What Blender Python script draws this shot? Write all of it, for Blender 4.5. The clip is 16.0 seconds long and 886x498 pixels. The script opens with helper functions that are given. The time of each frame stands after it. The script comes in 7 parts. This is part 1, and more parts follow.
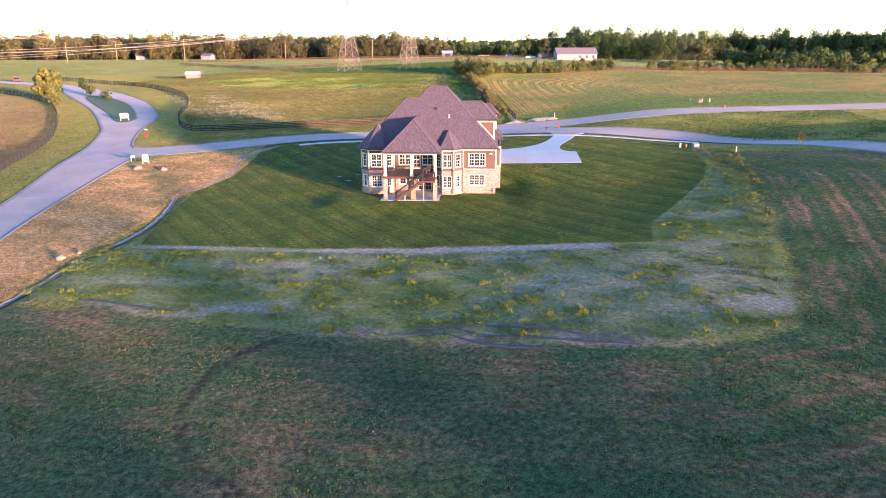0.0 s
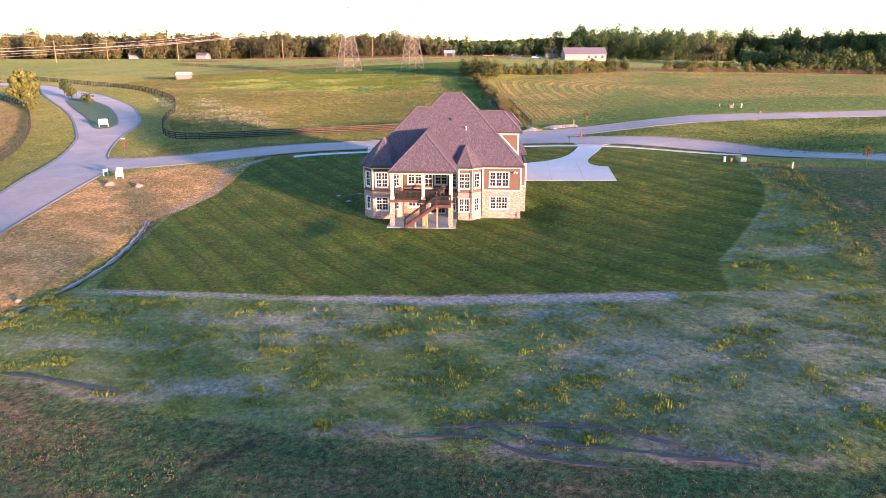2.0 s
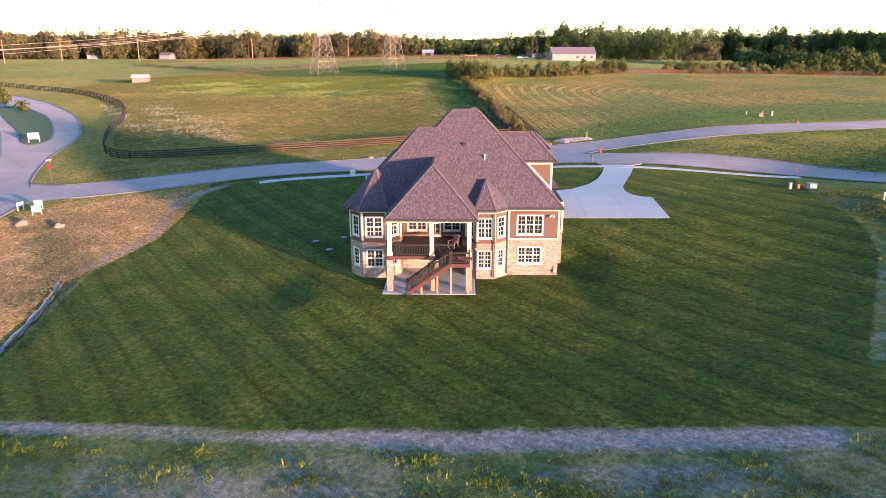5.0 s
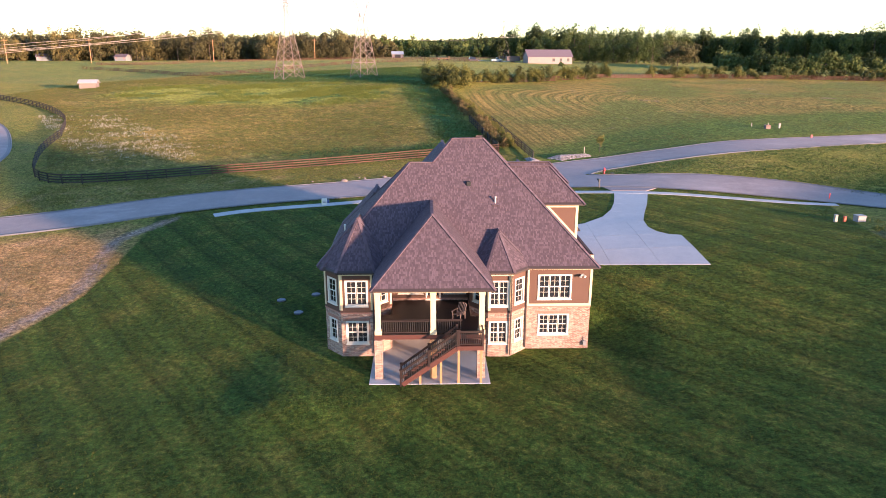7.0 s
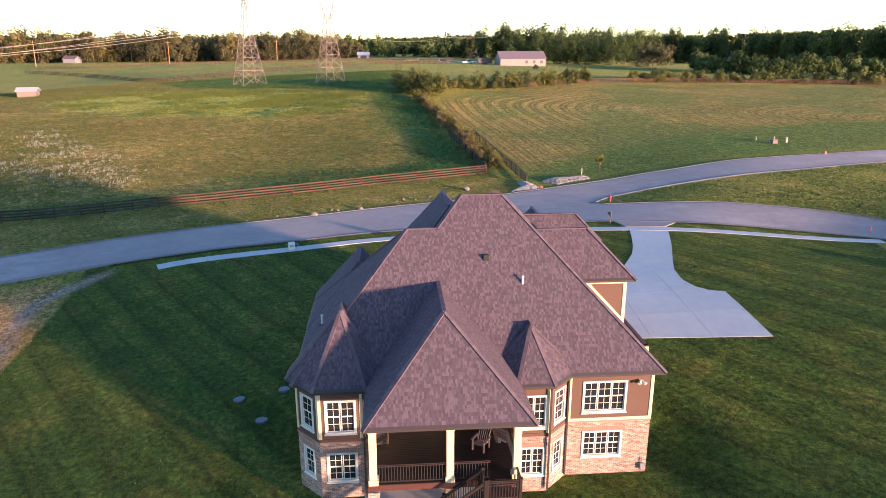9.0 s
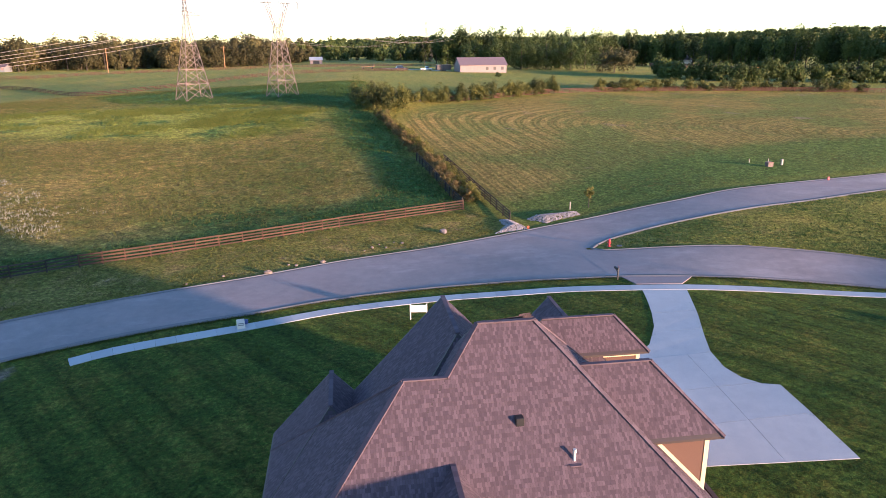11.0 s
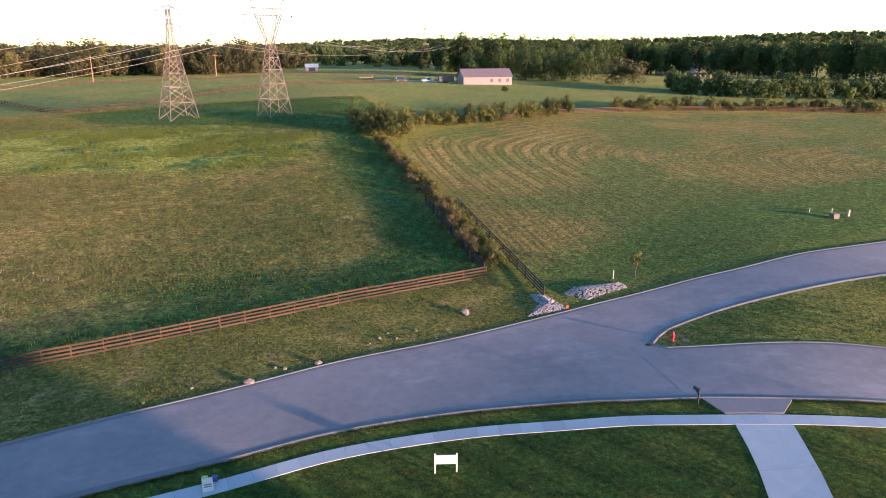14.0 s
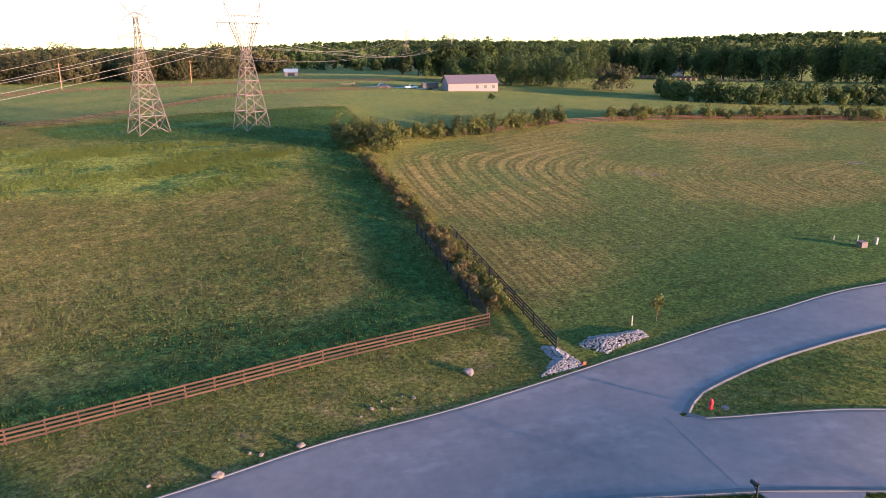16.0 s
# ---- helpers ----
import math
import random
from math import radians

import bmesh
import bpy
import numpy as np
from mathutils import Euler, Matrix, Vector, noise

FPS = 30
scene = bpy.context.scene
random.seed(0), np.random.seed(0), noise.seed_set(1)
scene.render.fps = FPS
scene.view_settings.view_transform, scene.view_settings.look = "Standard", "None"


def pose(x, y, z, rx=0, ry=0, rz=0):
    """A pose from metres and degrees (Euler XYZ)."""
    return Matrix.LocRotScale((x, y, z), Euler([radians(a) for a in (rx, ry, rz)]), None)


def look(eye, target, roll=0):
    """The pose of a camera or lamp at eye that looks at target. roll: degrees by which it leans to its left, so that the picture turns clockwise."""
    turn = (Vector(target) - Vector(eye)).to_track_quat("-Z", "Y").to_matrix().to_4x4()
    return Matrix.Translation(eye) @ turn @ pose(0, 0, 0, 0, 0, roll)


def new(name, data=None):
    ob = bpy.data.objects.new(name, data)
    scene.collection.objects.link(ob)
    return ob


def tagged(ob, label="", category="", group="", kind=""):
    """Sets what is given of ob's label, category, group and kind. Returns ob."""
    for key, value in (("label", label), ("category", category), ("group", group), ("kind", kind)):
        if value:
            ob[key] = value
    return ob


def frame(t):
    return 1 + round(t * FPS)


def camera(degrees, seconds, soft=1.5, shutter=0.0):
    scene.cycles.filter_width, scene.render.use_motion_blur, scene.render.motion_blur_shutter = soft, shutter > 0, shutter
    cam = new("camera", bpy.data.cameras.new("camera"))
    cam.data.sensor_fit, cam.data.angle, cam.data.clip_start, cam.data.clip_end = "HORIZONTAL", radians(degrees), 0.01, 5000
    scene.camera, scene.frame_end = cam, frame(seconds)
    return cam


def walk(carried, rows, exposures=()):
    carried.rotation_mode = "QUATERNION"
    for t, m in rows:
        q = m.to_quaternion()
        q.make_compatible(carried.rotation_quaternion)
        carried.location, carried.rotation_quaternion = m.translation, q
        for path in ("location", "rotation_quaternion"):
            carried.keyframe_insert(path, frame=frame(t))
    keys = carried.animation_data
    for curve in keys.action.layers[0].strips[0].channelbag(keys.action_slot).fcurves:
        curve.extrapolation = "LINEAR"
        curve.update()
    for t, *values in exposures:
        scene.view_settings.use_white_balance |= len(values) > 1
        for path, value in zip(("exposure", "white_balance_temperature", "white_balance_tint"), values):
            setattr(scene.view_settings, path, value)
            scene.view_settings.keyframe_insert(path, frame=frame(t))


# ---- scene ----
cam = camera(66.3, 16.0, 0.8)
PATH = [
    (0, (9.572, -85.745, 18.432), (9.455, -83.828, 17.874), -0.1),
    (0.5, (8.87, -82.346, 18.5), (8.754, -80.429, 17.942), -0.1),
    (1, (8.202, -78.922, 18.548), (8.087, -77.005, 17.989), -0.1),
    (1.5, (7.494, -75.568, 18.626), (7.379, -73.651, 18.067), -0.1),
    (2, (6.768, -72.255, 18.673), (6.654, -70.338, 18.113), -0.0),
    (2.5, (6.043, -68.89, 18.747), (5.931, -66.973, 18.186), 0.0),
    (3, (5.313, -65.575, 18.814), (5.204, -63.658, 18.253), 0.1),
    (3.5, (4.606, -62.237, 18.799), (4.501, -60.32, 18.238), 0.1),
    (4, (3.862, -58.983, 18.946), (3.765, -57.067, 18.383), 0.2),
    (4.5, (3.099, -55.623, 18.999), (3.026, -53.706, 18.436), 0.1),
    (7, (-0.121, -38.667, 20.051), (-0.072, -36.749, 19.489), 0.1),
    (7.5, (-0.589, -35.303, 20.382), (-0.536, -33.384, 19.819), 0.2),
    (8, (-1.092, -31.997, 20.838), (-1.032, -30.079, 20.273), 0.3),
    (8.5, (-1.539, -28.99, 21.29), (-1.45, -27.074, 20.723), 0.2),
    (9, (-2.044, -25.721, 21.745), (-1.898, -23.809, 21.177), 0.0),
    (9.2, (-2.266, -24.373, 21.889), (-2.094, -22.462, 21.324), 0.0),
    (11.3, (-3.033, -11.459, 24.614), (-2.76, -9.561, 24.046), -0.4),
    (11.5, (-3.03, -10.502, 24.798), (-2.756, -8.604, 24.231), -0.4),
    (12, (-3.156, -7.718, 25.394), (-2.877, -5.82, 24.828), -0.3),
    (12.5, (-3.18, -4.987, 26.048), (-2.899, -3.089, 25.483), -0.2),
    (13, (-3.25, -2.318, 26.748), (-2.967, -0.421, 26.182), -0.1),
    (13.5, (-3.276, 0.306, 27.44), (-2.992, 2.204, 26.874), -0.1),
    (14, (-3.292, 2.964, 28.089), (-3.007, 4.861, 27.523), -0.0),
    (14.5, (-3.382, 5.52, 28.576), (-3.096, 7.418, 28.011), 0.0),
    (15, (-3.338, 8.145, 29.058), (-3.052, 10.043, 28.494), 0.1),
    (15.5, (-3.325, 10.43, 29.351), (-3.041, 12.328, 28.789), 0.1),
    (16, (-3.369, 12.223, 29.785), (-3.032, 14.112, 29.222), -0.2),
]
walk(cam, [(t, look(eye, target, roll)) for t, eye, target, roll in PATH], ((0, 2.68, 5350, 29), (3, 2.58, 5600, 25), (7, 2.3, 5600, 23), (12, 2.08, 5300, 20), (16, 2.05, 5250, 19)))

# ---- light ----
SUN_AZ, SUN_EL = 47.5, 4.1          # where the light travels: degrees left of +y, and its height
LIGHT = Vector((-math.sin(radians(SUN_AZ)) * math.cos(radians(SUN_EL)),
                math.cos(radians(SUN_AZ)) * math.cos(radians(SUN_EL)), -math.sin(radians(SUN_EL))))
world = bpy.data.worlds.new("sky")
scene.world = world
world.use_nodes = True
wn = world.node_tree
wn.nodes.clear()
sky = wn.nodes.new("ShaderNodeTexSky")
sky.sky_type = "NISHITA"
sky.sun_disc = False
sky.sun_elevation = radians(SUN_EL)
sky.sun_rotation = math.atan2(-LIGHT.x, -LIGHT.y)
sky.air_density, sky.dust_density, sky.ozone_density = 0.8, 0.15, 1.6
wbg = wn.nodes.new("ShaderNodeBackground")
wbg.inputs["Strength"].default_value = 0.16
wout = wn.nodes.new("ShaderNodeOutputWorld")
wn.links.new(sky.outputs[0], wbg.inputs[0])
wn.links.new(wbg.outputs[0], wout.inputs[0])
sun = new("sun", bpy.data.lights.new("sun", "SUN"))
sun.data.energy, sun.data.angle, sun.data.color = 4.0, radians(2.6), (1.0, 0.60, 0.33)
sun.matrix_world = look((0, -60, 60), Vector((0, -60, 60)) + LIGHT)

# ---- small helpers ----
rng = np.random.default_rng(7)


def part(name, bm, material, parent=None, label=""):
    """One mesh object out of a bmesh, under a thing or a part."""
    me = bpy.data.meshes.new(name)
    bm.normal_update()
    bm.to_mesh(me)
    bm.free()
    return link(name, me, material, parent, label)


def link(name, me, material, parent=None, label=""):
    ob = new(name, me)
    mats = material if isinstance(material, (list, tuple)) else [material]
    if not me.materials:
        for m in mats:
            me.materials.append(m)
    if parent is not None:
        ob.parent = parent
    if label:
        ob["label"] = label
    return ob


def raw(name, verts, faces, material, parent=None, label="", uvs=None):
    """One mesh object out of arrays of corners and faces."""
    me = bpy.data.meshes.new(name)
    me.from_pydata([tuple(v) for v in verts], [], [tuple(f) for f in faces])
    if uvs is not None:
        layer = me.uv_layers.new(name="UVMap")
        layer.data.foreach_set("uv", np.asarray(uvs, dtype=np.float32).ravel())
    me.update()
    return link(name, me, material, parent, label)


def empty(name, x=0, y=0, z=0, rz=0):
    ob = new(name)
    ob.empty_display_size = 0.2
    ob.matrix_world = pose(x, y, z, 0, 0, rz)
    return ob


def box(bm, x0, x1, y0, y1, z0, z1, m=None, bevel=0.0):
    v = bmesh.ops.create_cube(bm, size=1.0)["verts"]
    t = Matrix.Translation(((x0 + x1) / 2, (y0 + y1) / 2, (z0 + z1) / 2)) @ Matrix.Diagonal((x1 - x0, y1 - y0, z1 - z0, 1))
    bmesh.ops.transform(bm, matrix=(m @ t) if m is not None else t, verts=v)
    if m is not None and m.determinant() < 0:
        bmesh.ops.reverse_faces(bm, faces=list({f for q in v for f in q.link_faces}))
    if bevel:
        edges = list({e for q in v for e in q.link_edges})
        bmesh.ops.bevel(bm, geom=edges, offset=bevel, segments=1, affect="EDGES")
    return v


def bar(bm, a, b, r, n=6, r2=None):
    """A round bar from a to b."""
    a, b = Vector(a), Vector(b)
    d = b - a
    v = bmesh.ops.create_cone(bm, cap_ends=True, segments=n, radius1=r, radius2=r if r2 is None else r2, depth=d.length)["verts"]
    bmesh.ops.transform(bm, matrix=Matrix.Translation((a + b) / 2) @ d.to_track_quat("Z", "Y").to_matrix().to_4x4(), verts=v)
    return v


def beam(bm, a, b, w, h):
    """A square bar from a to b, w wide and h high."""
    a, b = Vector(a), Vector(b)
    d = b - a
    m = Matrix.Translation((a + b) / 2) @ d.to_track_quat("X", "Z").to_matrix().to_4x4()
    return box(bm, -d.length / 2, d.length / 2, -w / 2, w / 2, -h / 2, h / 2, m)


def smooth_line(pts, step):
    """Points every step metres along a smooth curve through pts."""
    p = [np.array(q, float) for q in pts]
    p = [2 * p[0] - p[1]] + p + [2 * p[-1] - p[-2]]
    out = []
    for i in range(1, len(p) - 2):
        n = max(1, int(round(np.linalg.norm(p[i + 1] - p[i]) / step)))
        for k in range(n):
            f = k / n
            out.append(0.5 * (2 * p[i] + (p[i + 1] - p[i - 1]) * f + (2 * p[i - 1] - 5 * p[i] + 4 * p[i + 1] - p[i + 2]) * f * f
                              + (3 * p[i] - p[i - 1] - 3 * p[i + 1] + p[i + 2]) * f ** 3))
    out.append(p[-2])
    return np.array(out)


def even(pts, n):
    """n points evenly along a polyline."""
    pts = np.asarray(pts, float)
    s = np.concatenate([[0], np.cumsum(np.linalg.norm(np.diff(pts, axis=0), axis=1))])
    t = np.linspace(0, s[-1], n)
    return np.stack([np.interp(t, s, pts[:, k]) for k in range(pts.shape[1])], 1)


def inside(poly, x, y):
    """Signed distance in metres to a closed polygon, positive inside."""
    poly = np.asarray(poly, float)
    d = np.full(np.shape(x), 1e9)
    odd = np.zeros(np.shape(x), bool)
    for (ax, ay), (bx, by) in zip(poly, np.roll(poly, -1, 0)):
        ex, ey = bx - ax, by - ay
        f = np.clip(((x - ax) * ex + (y - ay) * ey) / (ex * ex + ey * ey), 0, 1)
        d = np.minimum(d, np.hypot(x - ax - f * ex, y - ay - f * ey))
        odd ^= ((ay > y) != (by > y)) & (x < ex * (y - ay) / (ey if ey else 1e-9) + ax)
    return np.where(odd, d, -d)


# ---- the lie of the land ----
GX = np.array([-120, -80, -50, -25, 0, 25, 50, 90.0])
GY = np.array([-90, -50, -25, 0, 20, 40, 60, 100, 180, 300.0])
GZ = np.array([[-7.9, -6.9, -6.1, -5.2, -3.9, -2.6, -1.6, -0.2],
               [-4.6, -3.8, -3.4, -3.3, -2.6, -0.6, 0.4, 2.7],
               [-2.6, -2.1, -1.5, -1.5, -1.1, 0.6, 1.4, 4.8],
               [-0.6, -0.7, -1.2, -0.9, -0.1, 0.9, 3.5, 6.9],
               [1, 0.4, 0.1, 0.5, 1.8, 3, 3.9, 7.5],
               [2.8, 0.6, 1.5, 2.5, 2.6, 3.8, 3.2, 6.1],
               [4.6, 2.9, 3.3, 3.1, 3.2, 3.9, 5.7, 5.7],
               [6.4, 5.6, 5.6, 5.3, 6.2, 6.8, 7.5, 8.4],
               [8.4, 10.5, 11.2, 12.2, 13.3, 11.9, 12, 11.3],
               [14, 14.5, 15, 15.5, 15.5, 15.5, 15, 13.8]])


def hermite(S, x):
    """Weights of a smooth curve through stations S, at x."""
    x = np.clip(np.asarray(x, float).ravel(), S[0], S[-1])
    i = np.clip(np.searchsorted(S, x, side="right") - 1, 0, len(S) - 2)
    h = S[i + 1] - S[i]
    f = (x - S[i]) / h
    w = np.zeros((len(x), len(S)))
    r = np.arange(len(x))
    w[r, i] += 2 * f ** 3 - 3 * f ** 2 + 1
    w[r, i + 1] += -2 * f ** 3 + 3 * f ** 2
    for k, c in ((i, f ** 3 - 2 * f ** 2 + f), (i + 1, f ** 3 - f ** 2)):
        a, b = np.maximum(k - 1, 0), np.minimum(k + 1, len(S) - 1)
        g = c * h / (S[b] - S[a])
        w[r, b] += g
        w[r, a] -= g
    return w


def bump(x, y, cx, cy, rx, ry, h):
    return h * np.exp(-((x - cx) / rx) ** 2 - ((y - cy) / ry) ** 2)


def land(x, y):
    """The height of the ground."""
    x, y = np.asarray(x, float), np.asarray(y, float)
    z = np.einsum("ni,ij,nj->n", hermite(GY, y), GZ, hermite(GX, x)).reshape(x.shape)
    # the level the house stands on
    off = np.maximum(np.abs(x - 2.0) - 10.5, 0) ** 2 + np.maximum(np.abs(y - 2.5) - 4.0, 0) ** 2
    w = np.exp(-off / 6.0)
    z = z * (1 - w) + w * (-0.008 + 0.002 * np.maximum(y, 0))
    far = np.clip((y - 330) / 900, 0, 1)
    z = z - 2.5 * np.clip((x - 100) / 140, 0, 1) * np.clip((y - 150) / 100, 0, 1)
    z = z + bump(x, y, 1800, 2150, 650, 600, 58) + bump(x, y, 900, 2400, 700, 500, 26) + bump(x, y, 250, 2500, 420, 500, 22) + bump(x, y, -900, 2600, 1100, 700, 10) + bump(x, y, 300, 3300, 1500, 700, 18) - 4 * far
    return z


def ground_z(x, y):
    return float(land(np.array([x]), np.array([y]))[0])

# ---- materials ----
class Nodes:
    """A material and short ways to wire its nodes."""

    def __init__(self, name):
        self.m = bpy.data.materials.new(name)
        self.m.use_nodes = True
        self.t = self.m.node_tree
        self.b = self.t.nodes["Principled BSDF"]

    def node(self, kind, **values):
        n = self.t.nodes.new(kind)
        for k, v in values.items():
            n.inputs[k.replace("_", " ")].default_value = v
        return n

    def join(self, a, b):
        self.t.links.new(a, b)

    def pos(self, uv=False):
        return self.t.nodes.new("ShaderNodeTexCoord").outputs["UV"] if uv else self.t.nodes.new("ShaderNodeNewGeometry").outputs["Position"]

    def noise(self, vec, scale, detail=4, rough=0.6):
        n = self.node("ShaderNodeTexNoise", Scale=scale, Detail=detail, Roughness=rough)
        self.join(vec, n.inputs["Vector"])
        return n.outputs["Fac"]

    def ramp(self, fac, stops):
        n = self.t.nodes.new("ShaderNodeValToRGB")
        e = n.color_ramp.elements
        while len(e) < len(stops):
            e.new(0.5)
        for q, (p, c) in zip(e, stops):
            q.position, q.color = p, (*c, 1) if isinstance(c, tuple) else (c, c, c, 1)
        self.join(fac, n.inputs[0])
        return n.outputs[0]

    def mix(self, fac, a, b, how="MIX"):
        n = self.t.nodes.new("ShaderNodeMix")
        n.data_type, n.blend_type = "RGBA", how
        for sock, v in ((n.inputs["Factor"], fac), (n.inputs["A"], a), (n.inputs["B"], b)):
            if isinstance(v, (int, float)):
                sock.default_value = v if sock.type == "VALUE" else (v, v, v, 1)
            elif isinstance(v, tuple):
                sock.default_value = (*v, 1)
            else:
                self.join(v, sock)
        return n.outputs["Result"]

    def math(self, op, a, b=0.0, c=0.0):
        n = self.t.nodes.new("ShaderNodeMath")
        n.operation = op
        for sock, v in zip(n.inputs, (a, b, c)):
            if isinstance(v, (int, float)):
                sock.default_value = v
            else:
                self.join(v, sock)
        return n.outputs[0]

    def attr(self, name):
        n = self.t.nodes.new("ShaderNodeAttribute")
        n.attribute_name = name
        return n.outputs["Fac"]

    def scaled(self, vec, s, turn=0.0):
        n = self.t.nodes.new("ShaderNodeMapping")
        n.inputs["Scale"].default_value = s
        n.inputs["Rotation"].default_value = (0, 0, turn)
        self.join(vec, n.inputs["Vector"])
        return n.outputs[0]

    def end(self, color, rough=0.8, bump=None, strength=0.3, dist=0.02, metal=0.0, spec=None):
        for sock, v in ((self.b.inputs["Base Color"], color), (self.b.inputs["Roughness"], rough), (self.b.inputs["Metallic"], metal)):
            if isinstance(v, (int, float)):
                sock.default_value = v
            elif isinstance(v, tuple):
                sock.default_value = (*v, 1)
            else:
                self.join(v, sock)
        if spec is not None:
            self.b.inputs["Specular IOR Level"].default_value = spec
        if bump is not None:
            n = self.node("ShaderNodeBump", Strength=strength, Distance=dist)
            self.join(bump, n.inputs["Height"])
            self.join(n.outputs[0], self.b.inputs["Normal"])
        return self.m


def plain(name, color, rough=0.6, vary=0.25, scale=3.0, fine=40.0, metal=0.0, bumpy=0.15, spec=None):
    """A painted or cast surface with stains and grain."""
    n = Nodes(name)
    p = n.pos()
    a, b = n.noise(p, scale, 3), n.noise(p, fine, 3)
    lo, hi = tuple(c * (1 - vary) for c in color), tuple(min(1, c * (1 + vary * 0.6)) for c in color)
    col = n.mix(n.math("MULTIPLY", n.math("ADD", a, b), 0.5), lo, hi)
    return n.end(col, rough, b, bumpy, 0.01, metal, spec)


def by_piece(name, lo, hi, rough=0.8, scale=6.0, island=False, metal=0.0, mid=None, thin=False, toned=False):
    """A surface whose pieces differ one from the other."""
    n = Nodes(name)
    if island:
        r = n.t.nodes.new("ShaderNodeNewGeometry").outputs["Random Per Island"]
    else:
        r = n.t.nodes.new("ShaderNodeObjectInfo").outputs["Random"]
    p = n.pos()
    a = n.noise(p, scale, 4)
    f = n.math("ADD", n.math("MULTIPLY", r, 0.36), n.math("MULTIPLY", a, 0.64)) if toned else n.math("ADD", n.math("MULTIPLY", r, 0.65), n.math("MULTIPLY", a, 0.35))
    stops = [(0.1, lo), (0.9, hi)] if mid is None else [(0.05, lo), (0.5, mid), (0.95, hi)]
    col = n.ramp(f, stops)
    if toned:
        tone = n.attr("tone")
        col = n.mix(1.0, col, n.math("ADD", tone, 1.0), "MULTIPLY")
        col = n.mix(n.math("MAXIMUM", n.math("MULTIPLY", tone, 0.5), 0.0), col, n.mix(1.0, col, (1.7, 1.1, 0.6), "MULTIPLY"))
    m = n.end(col, rough, a, 0.2, 0.02, metal, 0.25)
    if thin:
        n.b.inputs["Subsurface Weight"].default_value = 0.0
        tr = n.t.nodes.new("ShaderNodeBsdfTranslucent")
        n.join(col, tr.inputs[0])
        ms = n.node("ShaderNodeMixShader", Fac=0.3)
        n.join(n.b.outputs[0], ms.inputs[1])
        n.join(tr.outputs[0], ms.inputs[2])
        n.join(ms.outputs[0], n.t.nodes["Material Output"].inputs["Surface"])
    return m


def ground_material():
    n = Nodes("ground")
    p = n.pos()
    big, mid, fine = n.noise(p, 0.045, 5), n.noise(p, 0.35, 5), n.noise(p, 3.2, 5)
    tiny = n.noise(p, 14.0, 3)
    edge = n.math("SUBTRACT", n.math("ADD", n.math("MULTIPLY", mid, 2.0), fine), 1.5)
    wisp = n.math("SUBTRACT", n.math("MULTIPLY", fine, 2.0), 1.0)

    def zone(name, soft, rag, grow=0.0):
        v = n.math("ADD", n.attr(name), n.math("MULTIPLY_ADD", edge, rag, grow))
        v = n.math("MULTIPLY_ADD", v, 1.0 / soft, 0.5)
        q = n.math("MINIMUM", n.math("MAXIMUM", v, 0.0), 1.0)
        return q

    # rough summer grass that covers all
    base = n.ramp(n.math("ADD", n.math("MULTIPLY", big, 0.5), n.math("MULTIPLY", mid, 0.5)),
                  [(0.3, (0.065, 0.090, 0.017)), (0.5, (0.125, 0.125, 0.026)), (0.72, (0.20, 0.155, 0.048))])
    # pasture: green hollow, straw-coloured seed heads
    past = n.ramp(n.math("ADD", n.math("MULTIPLY", n.noise(p, 0.03, 4), 0.6), n.math("MULTIPLY", mid, 0.4)),
                  [(0.38, (0.046, 0.080, 0.017)), (0.47, (0.110, 0.112, 0.024)), (0.60, (0.225, 0.162, 0.048))])
    col = n.mix(zone("pasture", 4.0, 1.5), base, past)
    far = n.ramp(n.math("ADD", n.math("MULTIPLY", big, 0.5), n.math("MULTIPLY", mid, 0.5)),
                 [(0.3, (0.055, 0.092, 0.024)), (0.5, (0.096, 0.112, 0.029)), (0.72, (0.155, 0.135, 0.043))])
    col = n.mix(zone("upland", 5.0, 1.5), col, far)
    lush = n.mix(mid, (0.024, 0.066, 0.016), (0.066, 0.112, 0.026))
    col = n.mix(zone("lush", 6.0, 4.0), col, lush)
    weeds = n.mix(mid, (0.105, 0.138, 0.022), (0.235, 0.225, 0.040))
    col = n.mix(n.math("MULTIPLY", zone("weeds", 8.0, 6.0), 0.9), col, n.mix(n.ramp(n.noise(p, 0.12, 5), [(0.38, 0.0), (0.50, 1.0)]), lush, weeds))
    # mown hay with its rows
    def wave(v):
        w = n.t.nodes.new("ShaderNodeMath")
        w.operation = "SINE"
        n.join(v, w.inputs[0])
        return w.outputs[0]

    along = n.math("ADD", n.attr("hayrow"), n.math("MULTIPLY_ADD", mid, 0.2, n.math("MULTIPLY", big, 1.0)))
    windrow = n.ramp(n.math("MULTIPLY_ADD", wave(n.math("MULTIPLY", along, 2.1)), 0.5, 0.5), [(0.55, 0.0), (0.93, 1.0)])
    swath = n.ramp(n.math("MULTIPLY_ADD", wave(n.math("MULTIPLY", along, 6.3)), 0.5, 0.5), [(0.3, 0.0), (0.8, 1.0)])
    corner = n.ramp(n.attr("haycorner"), [(0.2, 1.0), (0.6, 0.7), (1.0, 0.25)])
    swathe_amt = n.ramp(n.attr("haycorner"), [(0.2, 0.42), (0.6, 0.46), (1.0, 0.34)])
    dry = n.math("ADD", n.math("MULTIPLY", n.math("ADD", mid, big), 0.36), n.math("MULTIPLY", swath, n.math("MULTIPLY", swathe_amt, n.math("MULTIPLY_ADD", mid, 0.8, 0.3))))
